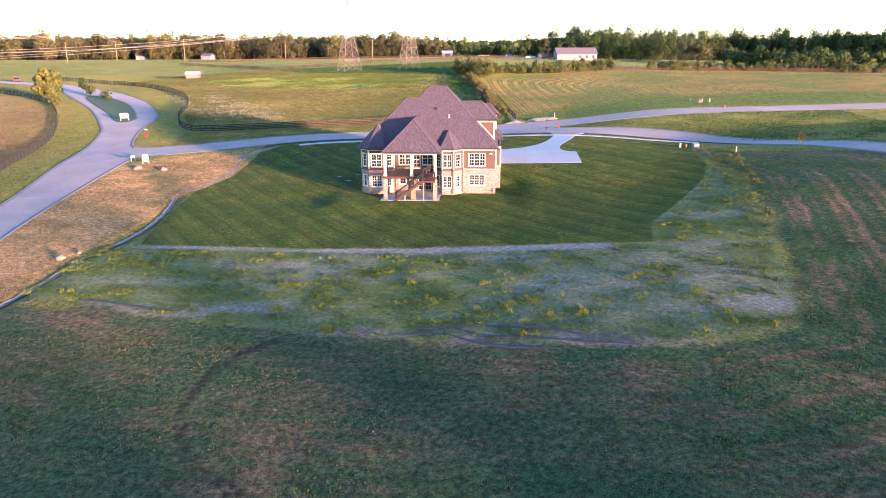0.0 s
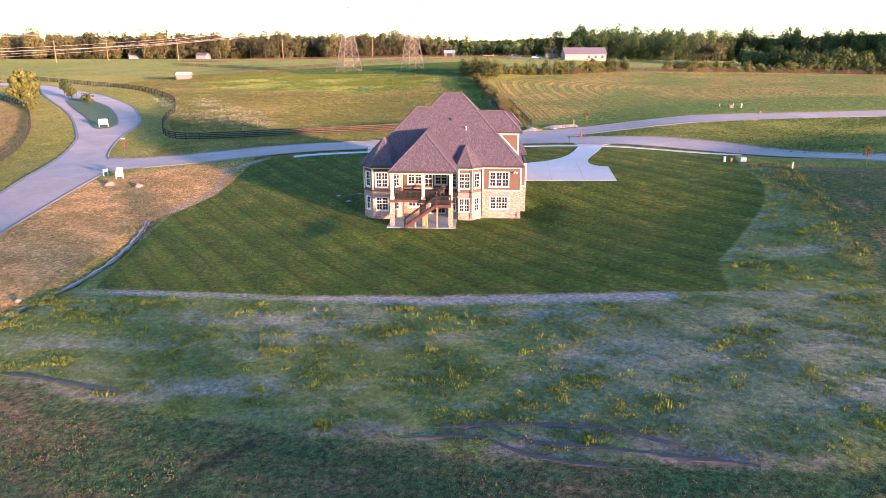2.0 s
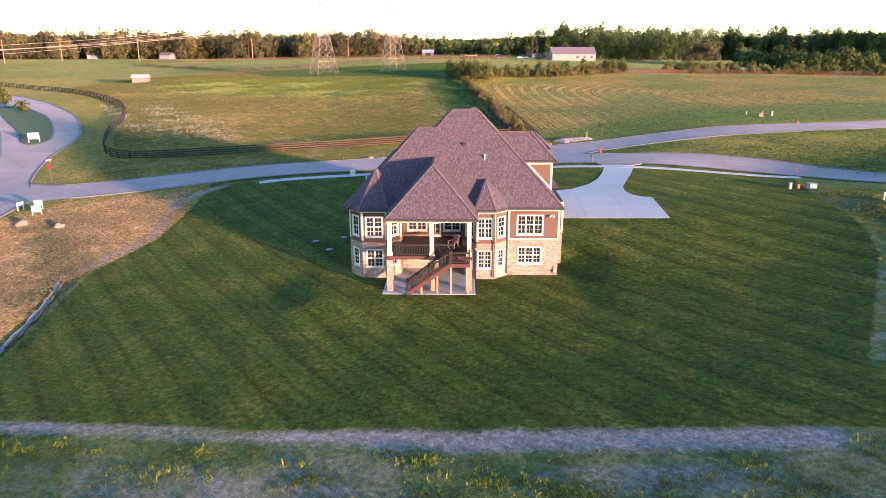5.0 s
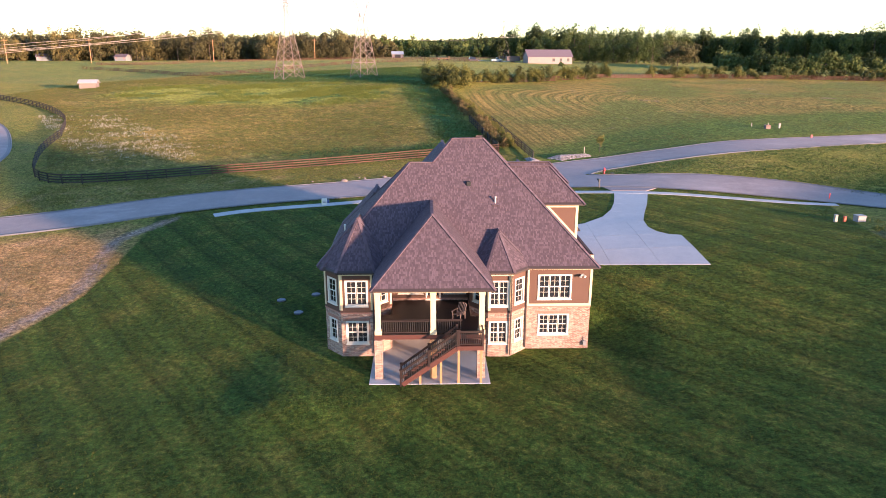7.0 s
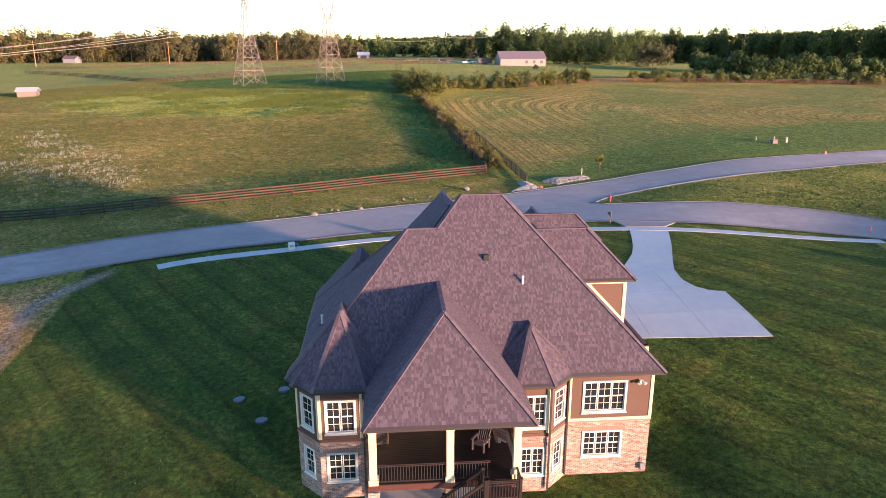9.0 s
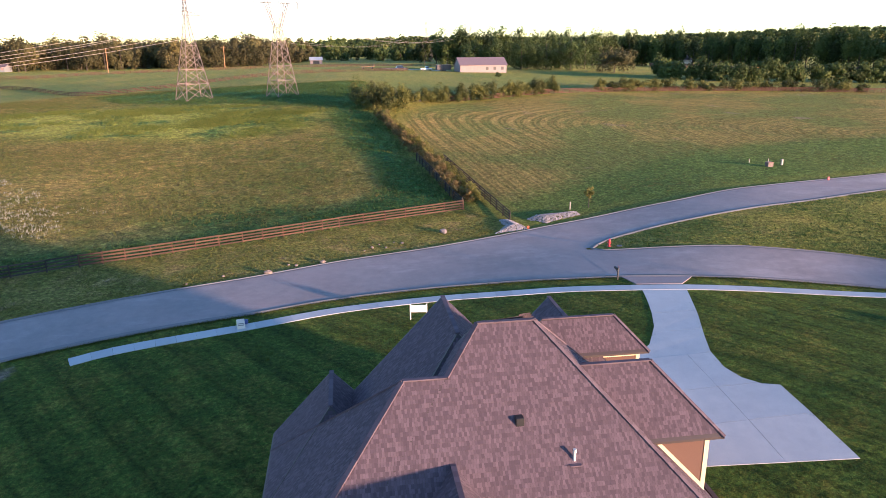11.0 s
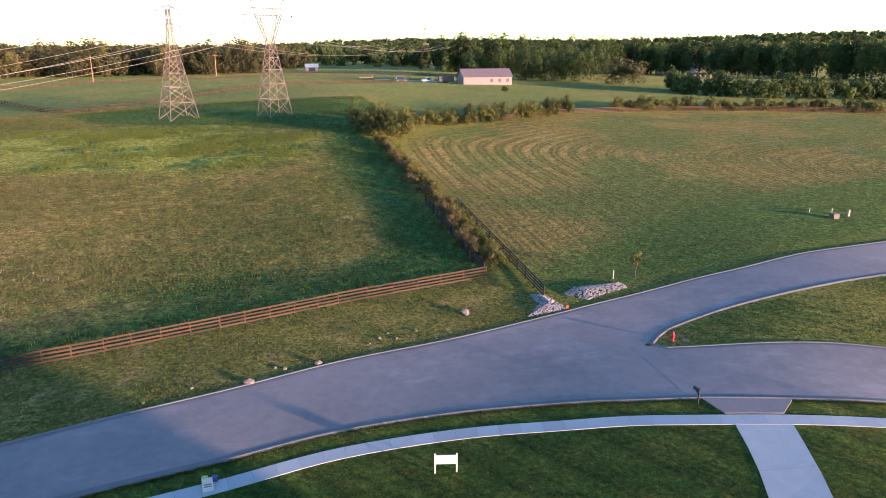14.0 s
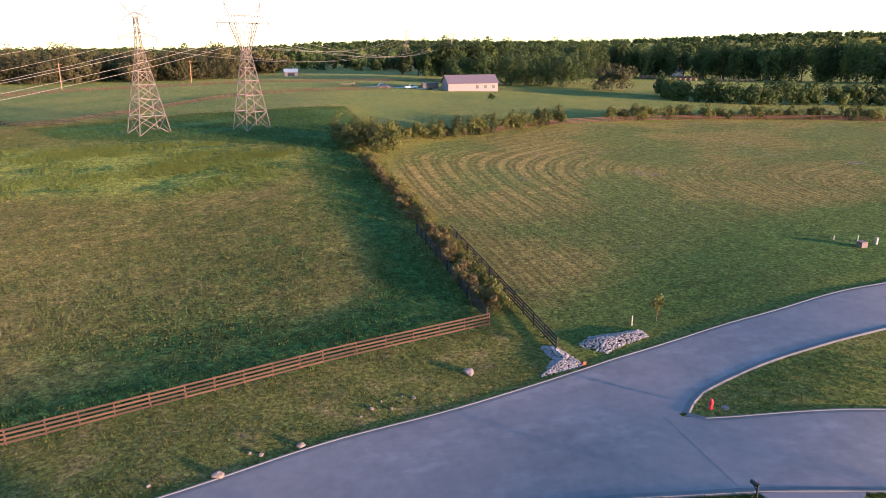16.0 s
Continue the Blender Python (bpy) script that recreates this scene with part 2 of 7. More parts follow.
    hay = n.mix(dry, (0.048, 0.062, 0.014), (0.215, 0.160, 0.050))
    hay = n.mix(n.math("MULTIPLY", n.math("MULTIPLY", windrow, corner), n.math("MULTIPLY_ADD", mid, 0.5, 0.35)), hay, (0.30, 0.215, 0.075))
    hay = n.mix(n.ramp(n.math("ADD", n.noise(p, 0.035, 4), n.math("MULTIPLY", mid, 0.25)), [(0.57, 0.0), (0.70, 0.65)]), hay, n.mix(fine, (0.028, 0.066, 0.015), (0.075, 0.11, 0.022)))
    hay = n.mix(n.ramp(n.noise(p, 0.11, 4), [(0.64, 0.0), (0.72, 0.6)]), hay, (0.15, 0.115, 0.095))
    col = n.mix(zone("hay", 3.0, 1.0), col, hay)
    col = n.mix(n.math("MULTIPLY", zone("roadside", 6.0, 5.0), 0.85), col, n.mix(fine, (0.030, 0.068, 0.014), (0.080, 0.11, 0.022)))
    # verge, rough strip with stones of bare soil
    verge = n.ramp(n.math("ADD", n.math("MULTIPLY", mid, 0.6), n.math("MULTIPLY", fine, 0.4)),
                   [(0.32, (0.070, 0.086, 0.018)), (0.5, (0.130, 0.122, 0.028)), (0.62, (0.19, 0.142, 0.052)), (0.72, (0.26, 0.21, 0.18))])
    col = n.mix(zone("verge", 2.0, 0.6), col, verge)
    # straw lot
    straw = n.ramp(n.math("ADD", n.math("MULTIPLY", mid, 0.65), n.math("MULTIPLY", fine, 0.35)),
                   [(0.3, (0.13, 0.105, 0.030)), (0.5, (0.34, 0.20, 0.08)), (0.7, (0.44, 0.27, 0.13))])
    col = n.mix(zone("straw", 3.0, 2.0), col, straw)
    # seeded bare soil with thin grass
    soil = n.ramp(fine, [(0.3, (0.165, 0.146, 0.138)), (0.7, (0.27, 0.245, 0.235))])
    sprout = n.mix(fine, (0.060, 0.086, 0.022), (0.125, 0.145, 0.040))
    streak = n.noise(n.scaled(p, (0.05, 0.24, 0.1)), 1.0, 5)
    thin = n.ramp(n.math("ADD", n.math("MULTIPLY", streak, 0.72), n.math("MULTIPLY", mid, 0.28)), [(0.50, 0.95), (0.66, 0.24)])
    thin = n.math("MULTIPLY", thin, n.math("SUBTRACT", 1.0, n.math("MULTIPLY", zone("soilmore", 6.0, 7.0), 0.28)))
    bare = n.mix(thin, soil, sprout)
    col = n.mix(zone("bare", 1.0, 2.2, 0.5), col, bare)
    clay = n.ramp(fine, [(0.3, (0.15, 0.11, 0.10)), (0.7, (0.25, 0.19, 0.17))])
    col = n.mix(n.math("MULTIPLY", zone("clay", 1.2, 1.6), n.ramp(n.noise(p, 0.5, 4), [(0.38, 0.0), (0.55, 0.9)])), col, clay)
    # the rough field across the entry road
    wild = n.ramp(n.math("ADD", n.math("MULTIPLY", mid, 0.6), n.math("MULTIPLY", fine, 0.4)), [(0.34, (0.075, 0.085, 0.020)), (0.5, (0.155, 0.118, 0.043)), (0.68, (0.215, 0.145, 0.062))])
    col = n.mix(zone("leftfield", 2.0, 1.5), col, wild)
    # green gully and the worn trail beside the empty lot
    gul = n.ramp(n.math("MULTIPLY", n.math("ADD", n.attr("gully"), n.math("MULTIPLY", edge, 3.0)), 0.2), [(0.1, 0.8), (0.75, 0.0)])
    col = n.mix(gul, col, n.mix(mid, (0.075, 0.085, 0.030), (0.125, 0.115, 0.050)))
    # stubble field: grey-green aftermath with brown dead swaths along the mower's rounds
    ring = n.math("ADD", n.attr("stubrow"), n.math("MULTIPLY_ADD", mid, 1.6, n.math("MULTIPLY", big, 3.0)))
    swath1 = wave(n.math("MULTIPLY", ring, 1.35))
    swath2 = wave(n.math("MULTIPLY", ring, 4.2))
    turnz = zone("stubturn", 9.0, 6.0)
    patch = n.noise(p, 0.11, 5)
    dead = n.math("ADD", n.math("MULTIPLY", patch, 0.62), n.math("ADD", n.math("MULTIPLY", fine, 0.38), n.math("MULTIPLY", swath1, n.math("MULTIPLY_ADD", turnz, 0.12, 0.025))))
    dead = n.math("ADD", dead, n.math("MULTIPLY", swath2, n.math("MULTIPLY_ADD", turnz, 0.09, 0.03)))
    stub = n.ramp(dead, [(0.40, (0.032, 0.060, 0.024)), (0.50, (0.056, 0.070, 0.030)), (0.57, (0.092, 0.072, 0.037)), (0.68, (0.155, 0.104, 0.058))])
    stub = n.mix(n.ramp(n.noise(p, 0.07, 4), [(0.54, 0.0), (0.68, 0.55)]), stub, n.mix(fine, (0.028, 0.060, 0.016), (0.060, 0.095, 0.024)))
    rut = n.math("MULTIPLY", n.ramp(n.math("ADD", n.attr("rut"), n.math("MULTIPLY", wisp, 0.25)), [(0.2, 1.0), (0.7, 0.0)]), 0.85)
    stub = n.mix(rut, stub, (0.026, 0.026, 0.016))
    col = n.mix(zone("stubble", 1.0, 2.2, 1.3), col, stub)
    # lawn, mown in stripes
    dot = n.t.nodes.new("ShaderNodeVectorMath")
    dot.operation = "DOT_PRODUCT"
    n.join(p, dot.inputs[0])
    dot.inputs[1].default_value = (0.79, 0.61, 0.0)
    run = n.math("ADD", dot.outputs["Value"], n.math("MULTIPLY_ADD", big, 0.9, n.math("MULTIPLY", mid, 0.25)))
    lines = n.ramp(n.math("MULTIPLY_ADD", wave(n.math("MULTIPLY", run, 3.4)), 0.5, 0.5), [(0.80, 1.0), (0.99, 0.62)])
    bands = n.math("MULTIPLY_ADD", wave(n.math("MULTIPLY", run, 1.7)), 0.16, 1.0)
    # the ramp's yellow end paints sunlit grass tips into the turf
    turf = n.ramp(n.math("ADD", n.math("ADD", n.math("MULTIPLY", mid, 0.38), n.math("MULTIPLY", fine, 0.34)), n.math("MULTIPLY", n.noise(p, 0.12, 4), 0.28)),
                  [(0.36, (0.020, 0.047, 0.008)), (0.5, (0.045, 0.072, 0.011)), (0.64, (0.108, 0.105, 0.020))])
    turf = n.mix(n.math("MULTIPLY_ADD", mid, 0.9, 0.2), turf, n.mix(1.0, turf, lines, "MULTIPLY"))
    turf = n.mix(1.0, turf, bands, "MULTIPLY")
    lm = zone("lawn", 0.35, 0.10)
    col = n.mix(lm, col, turf)
    # bare strip at the lawn's foot
    strip = n.math("MULTIPLY", zone("strip", 0.7, 0.7), 0.95)
    col = n.mix(strip, col, soil)
    worn = n.ramp(n.math("ADD", n.attr("trail"), n.math("MULTIPLY", edge, 0.9)), [(0.15, 0.9), (1.0, 0.0)])
    col = n.mix(worn, col, n.mix(fine, (0.16, 0.125, 0.11), (0.27, 0.215, 0.19)))
    clump = n.noise(p, 2.6, 6, 0.8)
    grain = n.ramp(n.math("ADD", n.math("MULTIPLY", tiny, 0.35), n.math("MULTIPLY", clump, 0.65)), [(0.38, 0.2), (0.5, 0.9), (0.62, 2.1)])
    grain = n.mix(n.math("MULTIPLY", lm, 0.22), grain, (1.0, 1.0, 1.0))
    grain = n.mix(n.math("MULTIPLY", n.math("MULTIPLY", zone("bare", 1.0, 2.2, 0.5), n.math("SUBTRACT", 1.0, zone("stubble", 1.0, 2.2, 1.3))), 0.4), grain, (1.0, 1.0, 1.0))
    hummock = n.ramp(n.noise(p, 0.95, 4, 0.7), [(0.36, 0.62), (0.5, 0.98), (0.64, 1.5)])
    col = n.mix(n.math("MAXIMUM", zone("pasture", 4.0, 1.5), n.math("MULTIPLY", zone("hay", 4.0, 1.5), 0.6)), col, n.mix(1.0, col, hummock, "MULTIPLY"))
    col = n.mix(1.0, col, grain, "MULTIPLY")
    hgt = n.math("ADD", n.math("MULTIPLY", fine, 0.8), n.math("ADD", n.math("MULTIPLY", clump, 0.6), n.math("MULTIPLY", tiny, 0.3)))
    # upright blades send back low light
    n.b.inputs["Sheen Weight"].default_value = 0.3
    n.b.inputs["Sheen Roughness"].default_value = 0.35
    n.join(n.mix(1.0, col, n.mix(lm, (2.6, 2.3, 1.6), (3.6, 2.6, 1.4)), "MULTIPLY"), n.b.inputs["Sheen Tint"])
    return n.end(col, 0.95, hgt, 0.8, 0.22, 0.0, 0.1)


def road_material(name, lo, hi, streaks=True):
    n = Nodes(name)
    p = n.pos()
    a, b, c = n.noise(p, 0.12, 5), n.noise(p, 1.1, 4), n.noise(p, 60, 2)
    v = n.math("ADD", n.math("MULTIPLY", a, 0.55), n.math("MULTIPLY", b, 0.45))
    col = n.ramp(v, [(0.3, lo), (0.7, hi)])
    col = n.mix(1.0, col, n.ramp(c, [(0.3, 0.82), (0.7, 1.12)]), "MULTIPLY")
    if streaks:
        scuff = n.ramp(n.noise(n.scaled(p, (0.09, 0.22, 0.1), 0.35), 1.0, 5, 0.7), [(0.52, 1.0), (0.66, 1.28)])
        col = n.mix(1.0, col, scuff, "MULTIPLY")
        # pink patches put the low sun's tint on asphalt into the colour
        col = n.mix(n.ramp(n.noise(p, 0.07, 4, 0.65), [(0.50, 0.0), (0.66, 0.55)]), col, n.mix(b, (0.20, 0.150, 0.142), (0.31, 0.235, 0.225)))
        n.b.inputs["Sheen Weight"].default_value = 0.12
        n.b.inputs["Sheen Tint"].default_value = (0.55, 0.47, 0.46, 1)
    return n.end(col, n.ramp(b, [(0.2, 0.62), (0.8, 0.85)]), c, 0.25, 0.006, 0.0, 0.3)


def brick_material():
    n = Nodes("brick")
    uv = n.pos(True)
    t = n.t.nodes.new("ShaderNodeTexBrick")
    t.offset, t.squash = 0.5, 1.0
    n.join(uv, t.inputs["Vector"])
    t.inputs["Scale"].default_value = 1.0
    t.inputs["Brick Width"].default_value, t.inputs["Row Height"].default_value = 0.215, 0.075
    t.inputs["Mortar Size"].default_value = 0.009
    t.inputs["Color1"].default_value = (0.235, 0.125, 0.092, 1)
    t.inputs["Color2"].default_value = (0.37, 0.26, 0.195, 1)
    t.inputs["Mortar"].default_value = (0.47, 0.42, 0.37, 1)
    cell = n.node("ShaderNodeTexVoronoi", Scale=1.0)
    n.join(n.scaled(uv, (4.65, 13.3, 1)), cell.inputs["Vector"])
    odd = n.ramp(cell.outputs["Color"], [(0.0, (0.30, 0.20, 0.16)), (0.5, (0.95, 0.95, 0.95)), (0.9, (1.5, 1.4, 1.3))])
    stain = n.ramp(n.noise(uv, 0.8, 4), [(0.3, 0.8), (0.7, 1.1)])
    col = n.mix(1.0, n.mix(0.6, t.outputs["Color"], n.mix(1.0, t.outputs["Color"], odd, "MULTIPLY")), stain, "MULTIPLY")
    h = n.math("SUBTRACT", 1.0, t.outputs["Fac"])
    return n.end(col, 0.9, h, 0.6, 0.012, 0.0, 0.2)


def siding_material():
    n = Nodes("siding")
    p = n.pos()
    a, b = n.noise(p, 0.8, 4), n.noise(p, 25, 3)
    col = n.mix(n.math("MULTIPLY", n.math("ADD", a, b), 0.5), (0.085, 0.046, 0.033), (0.125, 0.071, 0.050))
    return n.end(col, 0.7, b, 0.15, 0.004, 0.0, 0.3)


def glass_material():
    n = Nodes("glass")
    n.b.inputs["Base Color"].default_value = (0.018, 0.020, 0.024, 1)
    n.b.inputs["Roughness"].default_value = 0.05
    n.b.inputs["Specular IOR Level"].default_value = 0.6
    w = n.noise(n.pos(), 0.9, 2)
    bmp = n.node("ShaderNodeBump", Strength=0.02, Distance=0.05)
    n.join(w, bmp.inputs["Height"])
    n.join(bmp.outputs[0], n.b.inputs["Normal"])
    return n.m


GROUND = ground_material()
ASPHALT = road_material("asphalt", (0.135, 0.116, 0.118), (0.255, 0.220, 0.212))
CONCRETE = road_material("concrete", (0.36, 0.36, 0.36), (0.48, 0.475, 0.46), False)
KERB = road_material("kerb_concrete", (0.12, 0.112, 0.112), (0.19, 0.178, 0.175), False)
PAVER = by_piece("paver", (0.22, 0.15, 0.13), (0.36, 0.27, 0.23), 0.85)
LINING = plain("wet_gravel", (0.17, 0.175, 0.195), 0.5, 0.75, 1.6, 9.0, bumpy=0.6)
PAVERS = plain("pavers", (0.27, 0.21, 0.20), 0.85, 0.35, 5.0, 22.0)
TURF = plain("island_turf", (0.060, 0.098, 0.028), 0.95, 0.45, 1.2, 9.0, bumpy=0.5)
SLAB = by_piece("sidewalk_concrete", (0.33, 0.335, 0.345), (0.42, 0.425, 0.43), 0.8)
BRICK = brick_material()
SOLDIER = plain("soldier_brick", (0.36, 0.19, 0.14), 0.9, 0.5, 14.0)
SIDING = siding_material()
TRIM = plain("cream_trim", (0.60, 0.50, 0.31), 0.5, 0.1)
WHITE = plain("white_paint", (0.60, 0.57, 0.50), 0.45, 0.08)
GLASS = glass_material()
SHINGLE = by_piece("shingle", (0.062, 0.046, 0.056), (0.138, 0.102, 0.118), 0.92, 8.0, True, mid=(0.088, 0.064, 0.076))
RIDGE = by_piece("ridge_cap", (0.080, 0.058, 0.068), (0.128, 0.094, 0.106), 0.92, 8.0, True)
LIDGREY = plain("dark_lid", (0.07, 0.085, 0.11), 0.5)
GUTTER = plain("dark_gutter", (0.040, 0.028, 0.026), 0.55)
STAIN = plain("dark_stained_wood", (0.017, 0.008, 0.007), 0.55, 0.35, 4.0)
REDWOOD = plain("red_stained_wood", (0.075, 0.024, 0.017), 0.6, 0.3, 4.0)
NEWWOOD = plain("new_timber", (0.36, 0.20, 0.09), 0.75, 0.3, 5.0)
BLACK = plain("black_paint", (0.02, 0.02, 0.02), 0.45)
METAL = plain("galvanised_steel", (0.42, 0.40, 0.38), 0.5, 0.2, metal=0.6)
DARKROOM = plain("dark_room", (0.06, 0.05, 0.045), 0.9)

# ---- ground ----
def axis(lo, hi, step, ends, grow):
    """Even steps from lo to hi, then ever wider ones out to the ends."""
    a = list(np.arange(lo, hi + step / 2, step))
    for sign, end in ((-1, ends[0]), (1, ends[1])):
        p, d, side = (lo if sign < 0 else hi), step, []
        while sign * (end - p) > 0:
            d *= grow
            p += sign * d
            side.append(p)
        a = side[::-1] + a if sign < 0 else a + side
    return np.array(a)


LAWN = [(-27, -18.2), (0, -19.8), (20.9, -20.9), (26.1, -21.3), (27.6, -13.7), (33, -5), (38.3, 3.9), (40.8, 11), (42.5, 24), (45.5, 34.5), (47.5, 39.5),
        (36.7, 41.4), (22, 44.2), (4.2, 46.2), (-11.8, 43), (-24.5, 39.4), (-30.5, 36.6), (-29.6, 31), (-29.4, 22), (-29.2, 16), (-30.2, 12), (-31.6, 7), (-30.6, -1), (-29.0, -10)]
BARE = [(-31, -19), (-27, -18.5), (21, -21), (26.5, -22), (28, -14), (37, 1), (41.5, 8), (43, 2), (40.2, -11), (36.5, -24), (34.4, -31), (32, -40),
        (22.7, -43.2), (11.5, -41.5), (-1.2, -39), (-15.8, -36), (-24, -33.5), (-31, -32)]
STRAW = [(-47.5, 28), (-40, 31.5), (-32, 33), (-29, 24), (-29, 16), (-32, 8), (-31.5, -3), (-31, -34), (-36, -36), (-43.5, -17), (-48.5, 1), (-51, 20)]
STUBBLE = [(-34, -37), (-24, -35), (-15.8, -37.5), (-1.2, -40.5), (11.5, -43), (22.7, -44.8), (31, -43), (35.5, -35), (42, -11), (44.5, 4), (43, 22),
           (60, 14), (110, -20), (110, -220), (-70, -220), (-42, -50)]
TURN = [(31, -47), (38, -38), (44, -12), (46, 0), (56, 0), (60, -30), (54, -56), (42, -64), (30, -58)]
VERGE = [(-50, 39), (-38, 42), (-21, 49), (-4, 55.6), (6, 58.3), (18.5, 62.5), (16.5, 66), (11.8, 71.4), (-4, 67.3), (-15, 63.3), (-29, 58.3), (-43, 53), (-52, 52)]
PASTURE = [(-52, 53.5), (-43, 53), (-29, 58.3), (-15, 63.3), (-4, 67.3), (11.8, 71.4), (10.2, 88), (8.5, 101), (6, 127), (2, 146), (8, 170), (4, 215), (-40, 215),
           (-80, 202), (-112, 190), (-120, 152), (-86, 120), (-66, 90), (-62, 74)]
UPLAND = [(-900, 150), (-80, 202), (-40, 214), (8, 216), (12, 162), (40, 170), (92, 188), (150, 178), (900, 150), (900, 1500), (-900, 1500)]
LUSH = [(8, 101), (6, 127), (2, 146), (8, 170), (4, 212), (-40, 212), (-75, 196), (-60, 176), (-30, 167), (-8, 152), (-5, 130), (-2, 110), (1, 95), (1.5, 84), (-4, 75), (-16, 69),
        (-30, 63.5), (-44, 59), (-52, 58.5), (-52, 53.8), (-43, 53), (-29, 58.3), (-14, 63.2), (2, 68.4), (11.8, 71.5), (10, 88)]
WEEDS = [(-60, 128), (-30, 124), (-10, 130), (-8, 148), (-25, 162), (-50, 168), (-80, 165), (-88, 145)]
ROADSIDE = [(17.5, 64), (25, 66), (40, 68), (56, 71), (92, 78.5), (130, 88), (120, 100), (92, 99), (66, 98), (48, 91), (36, 83), (26, 79), (16, 74)]
HAY = [(13.4, 98), (15.4, 80), (17.5, 70), (25, 67), (40, 70.5), (56, 73.5), (92, 82), (170, 96), (175, 160), (147, 171), (124, 178), (92, 182), (56, 174),
       (38, 165), (20, 156), (10, 141), (9, 127)]
RING = [(-5.5, -39.6), (-7.3, -41.3), (-8.7, -44.2), (-8.9, -48.1), (-7.8, -51.8), (-6.0, -54.4), (-3.7, -56.3), (0, -58.5)]
LEFTFIELD = [(-61, -8), (-68.6, 17.3), (-75.9, 36.8), (-81, 51.3), (-88.2, 64.7), (-98, 79.2), (-110, 93), (-136, 114), (-240, 120), (-260, -60), (-60, -60)]
SOILMORE = [(10, -24), (25, -23), (31, -22), (35, -28), (33, -38), (22, -42), (8, -40), (14, -32)]
CLAY_2 = [(-25, -34.6), (-20, -34.3), (-15, -35.6), (-15, -36.6), (-21, -35.6), (-25, -35.4)]
CLAY_3 = [(-4, -38.2), (2, -38.6), (2, -40.2), (-4, -39.6)]
CLAY = [(5, -42), (9, -39.6), (16, -39.8), (22, -42), (26, -43), (20, -43.6), (12, -42.2)]


def build_ground():
    xs = axis(-62, 72, 1.0, (-3500, 3500), 1.07)
    ys = axis(-66, 112, 1.0, (-900, 4600), 1.045)
    X, Y = np.meshgrid(xs, ys)
    X, Y = X.ravel(), Y.ravel()
    Z = land(X, Y)
    near = np.exp(-np.maximum(0, np.hypot(X, Y - 20) - 90) / 40)
    Z = Z + near * 0.05 * (np.sin(X * 0.9 + 1.3 * np.sin(Y * 0.4)) * np.sin(Y * 0.8 + X * 0.23)) * (Y < -22)
    # ditch beside the straw lot
    d = inside_line([(-33.7, 6), (-31.8, -0.5), (-30, -9), (-29.6, -16.4), (-30.6, -22.4), (-30.8, -31), (-33, -42)], X, Y)
    Z = Z - 0.45 * np.exp(-(d / 0.7) ** 2)
    nx, ny = len(xs), len(ys)
    i = np.arange(nx * ny).reshape(ny, nx)
    faces = np.stack([i[:-1, :-1], i[:-1, 1:], i[1:, 1:], i[1:, :-1]], -1).reshape(-1, 4)
    me = bpy.data.meshes.new("ground")
    me.from_pydata(np.stack([X, Y, Z], 1).tolist(), [], faces.tolist())
    zones = dict(lawn=inside(LAWN, X, Y), bare=inside(BARE, X, Y), straw=inside(STRAW, X, Y), stubble=inside(STUBBLE, X, Y), stubturn=inside(TURN, X, Y),
                 verge=inside(VERGE, X, Y), pasture=inside(PASTURE, X, Y), upland=inside(UPLAND, X, Y), lush=inside(LUSH, X, Y), weeds=inside(WEEDS, X, Y),
                 hay=inside(HAY, X, Y), roadside=inside(ROADSIDE, X, Y), hayrow=softer(inside_line(smooth_line([(18, 60), (16, 76), (13.4, 98), (11, 115), (9.5, 130), (8, 150), (7, 190)], 3.0), X, Y),
                                                                                         inside_line(smooth_line([(-30, 150), (5, 152), (20, 156), (38, 165), (56, 174), (92, 182), (124, 178), (175, 165), (300, 140)], 3.0), X, Y), 5.0),
                 haycorner=np.hypot((X - 22) / 34.0, (Y - 132) / 30.0), stubrow=-inside(BARE, X, Y), clay=np.maximum(np.maximum(inside(CLAY, X, Y), inside(CLAY_2, X, Y)), inside(CLAY_3, X, Y)),
                 rut=inside_line(smooth_line(RING, 1.0), X, Y),
                 leftfield=inside(LEFTFIELD, X, Y), soilmore=inside(SOILMORE, X, Y),
                 gully=inside_line([(-43.5, 20), (-40.5, 16), (-37, 11), (-34.5, 6), (-33, 1)], X, Y),
                 trail=inside_line(smooth_line([(-28, 35.5), (-30.6, 31.5), (-32, 28.6), (-31.0, 22), (-30.2, 16.5), (-30.9, 13.3), (-32.2, 9), (-34, 6)], 1.0), X, Y),
                 strip=0.4 + 0.55 * np.clip((X + 9) / 12, 0, 1) - inside_line([(-28, -18.6), (0, -20.4), (12, -21.2), (21, -21.8)], X, Y))
    for name, v in zones.items():
        a = me.attributes.new(name, "FLOAT", "POINT")
        a.data.foreach_set("value", v.astype(np.float32))
    for f in me.polygons:
        f.use_smooth = True
    ob = link("ground", me, GROUND)
    return tagged(ob, "rolling ground of mown lawn, bare seeded soil, stubble and pasture", "ground", kind="structure")


def softer(a, b, k):
    """The lesser of two distances, rounded where they cross."""
    m = np.minimum(a, b)
    return m - k * np.log(np.exp(-(a - m) / k) + np.exp(-(b - m) / k))


def inside_line(pts, x, y):
    """Distance to an open polyline."""
    d = np.full(np.shape(x), 1e9)
    for (ax, ay), (bx, by) in zip(pts[:-1], pts[1:]):
        ex, ey = bx - ax, by - ay
        f = np.clip(((x - ax) * ex + (y - ay) * ey) / (ex * ex + ey * ey), 0, 1)
        d = np.minimum(d, np.hypot(x - ax - f * ex, y - ay - f * ey))
    return d


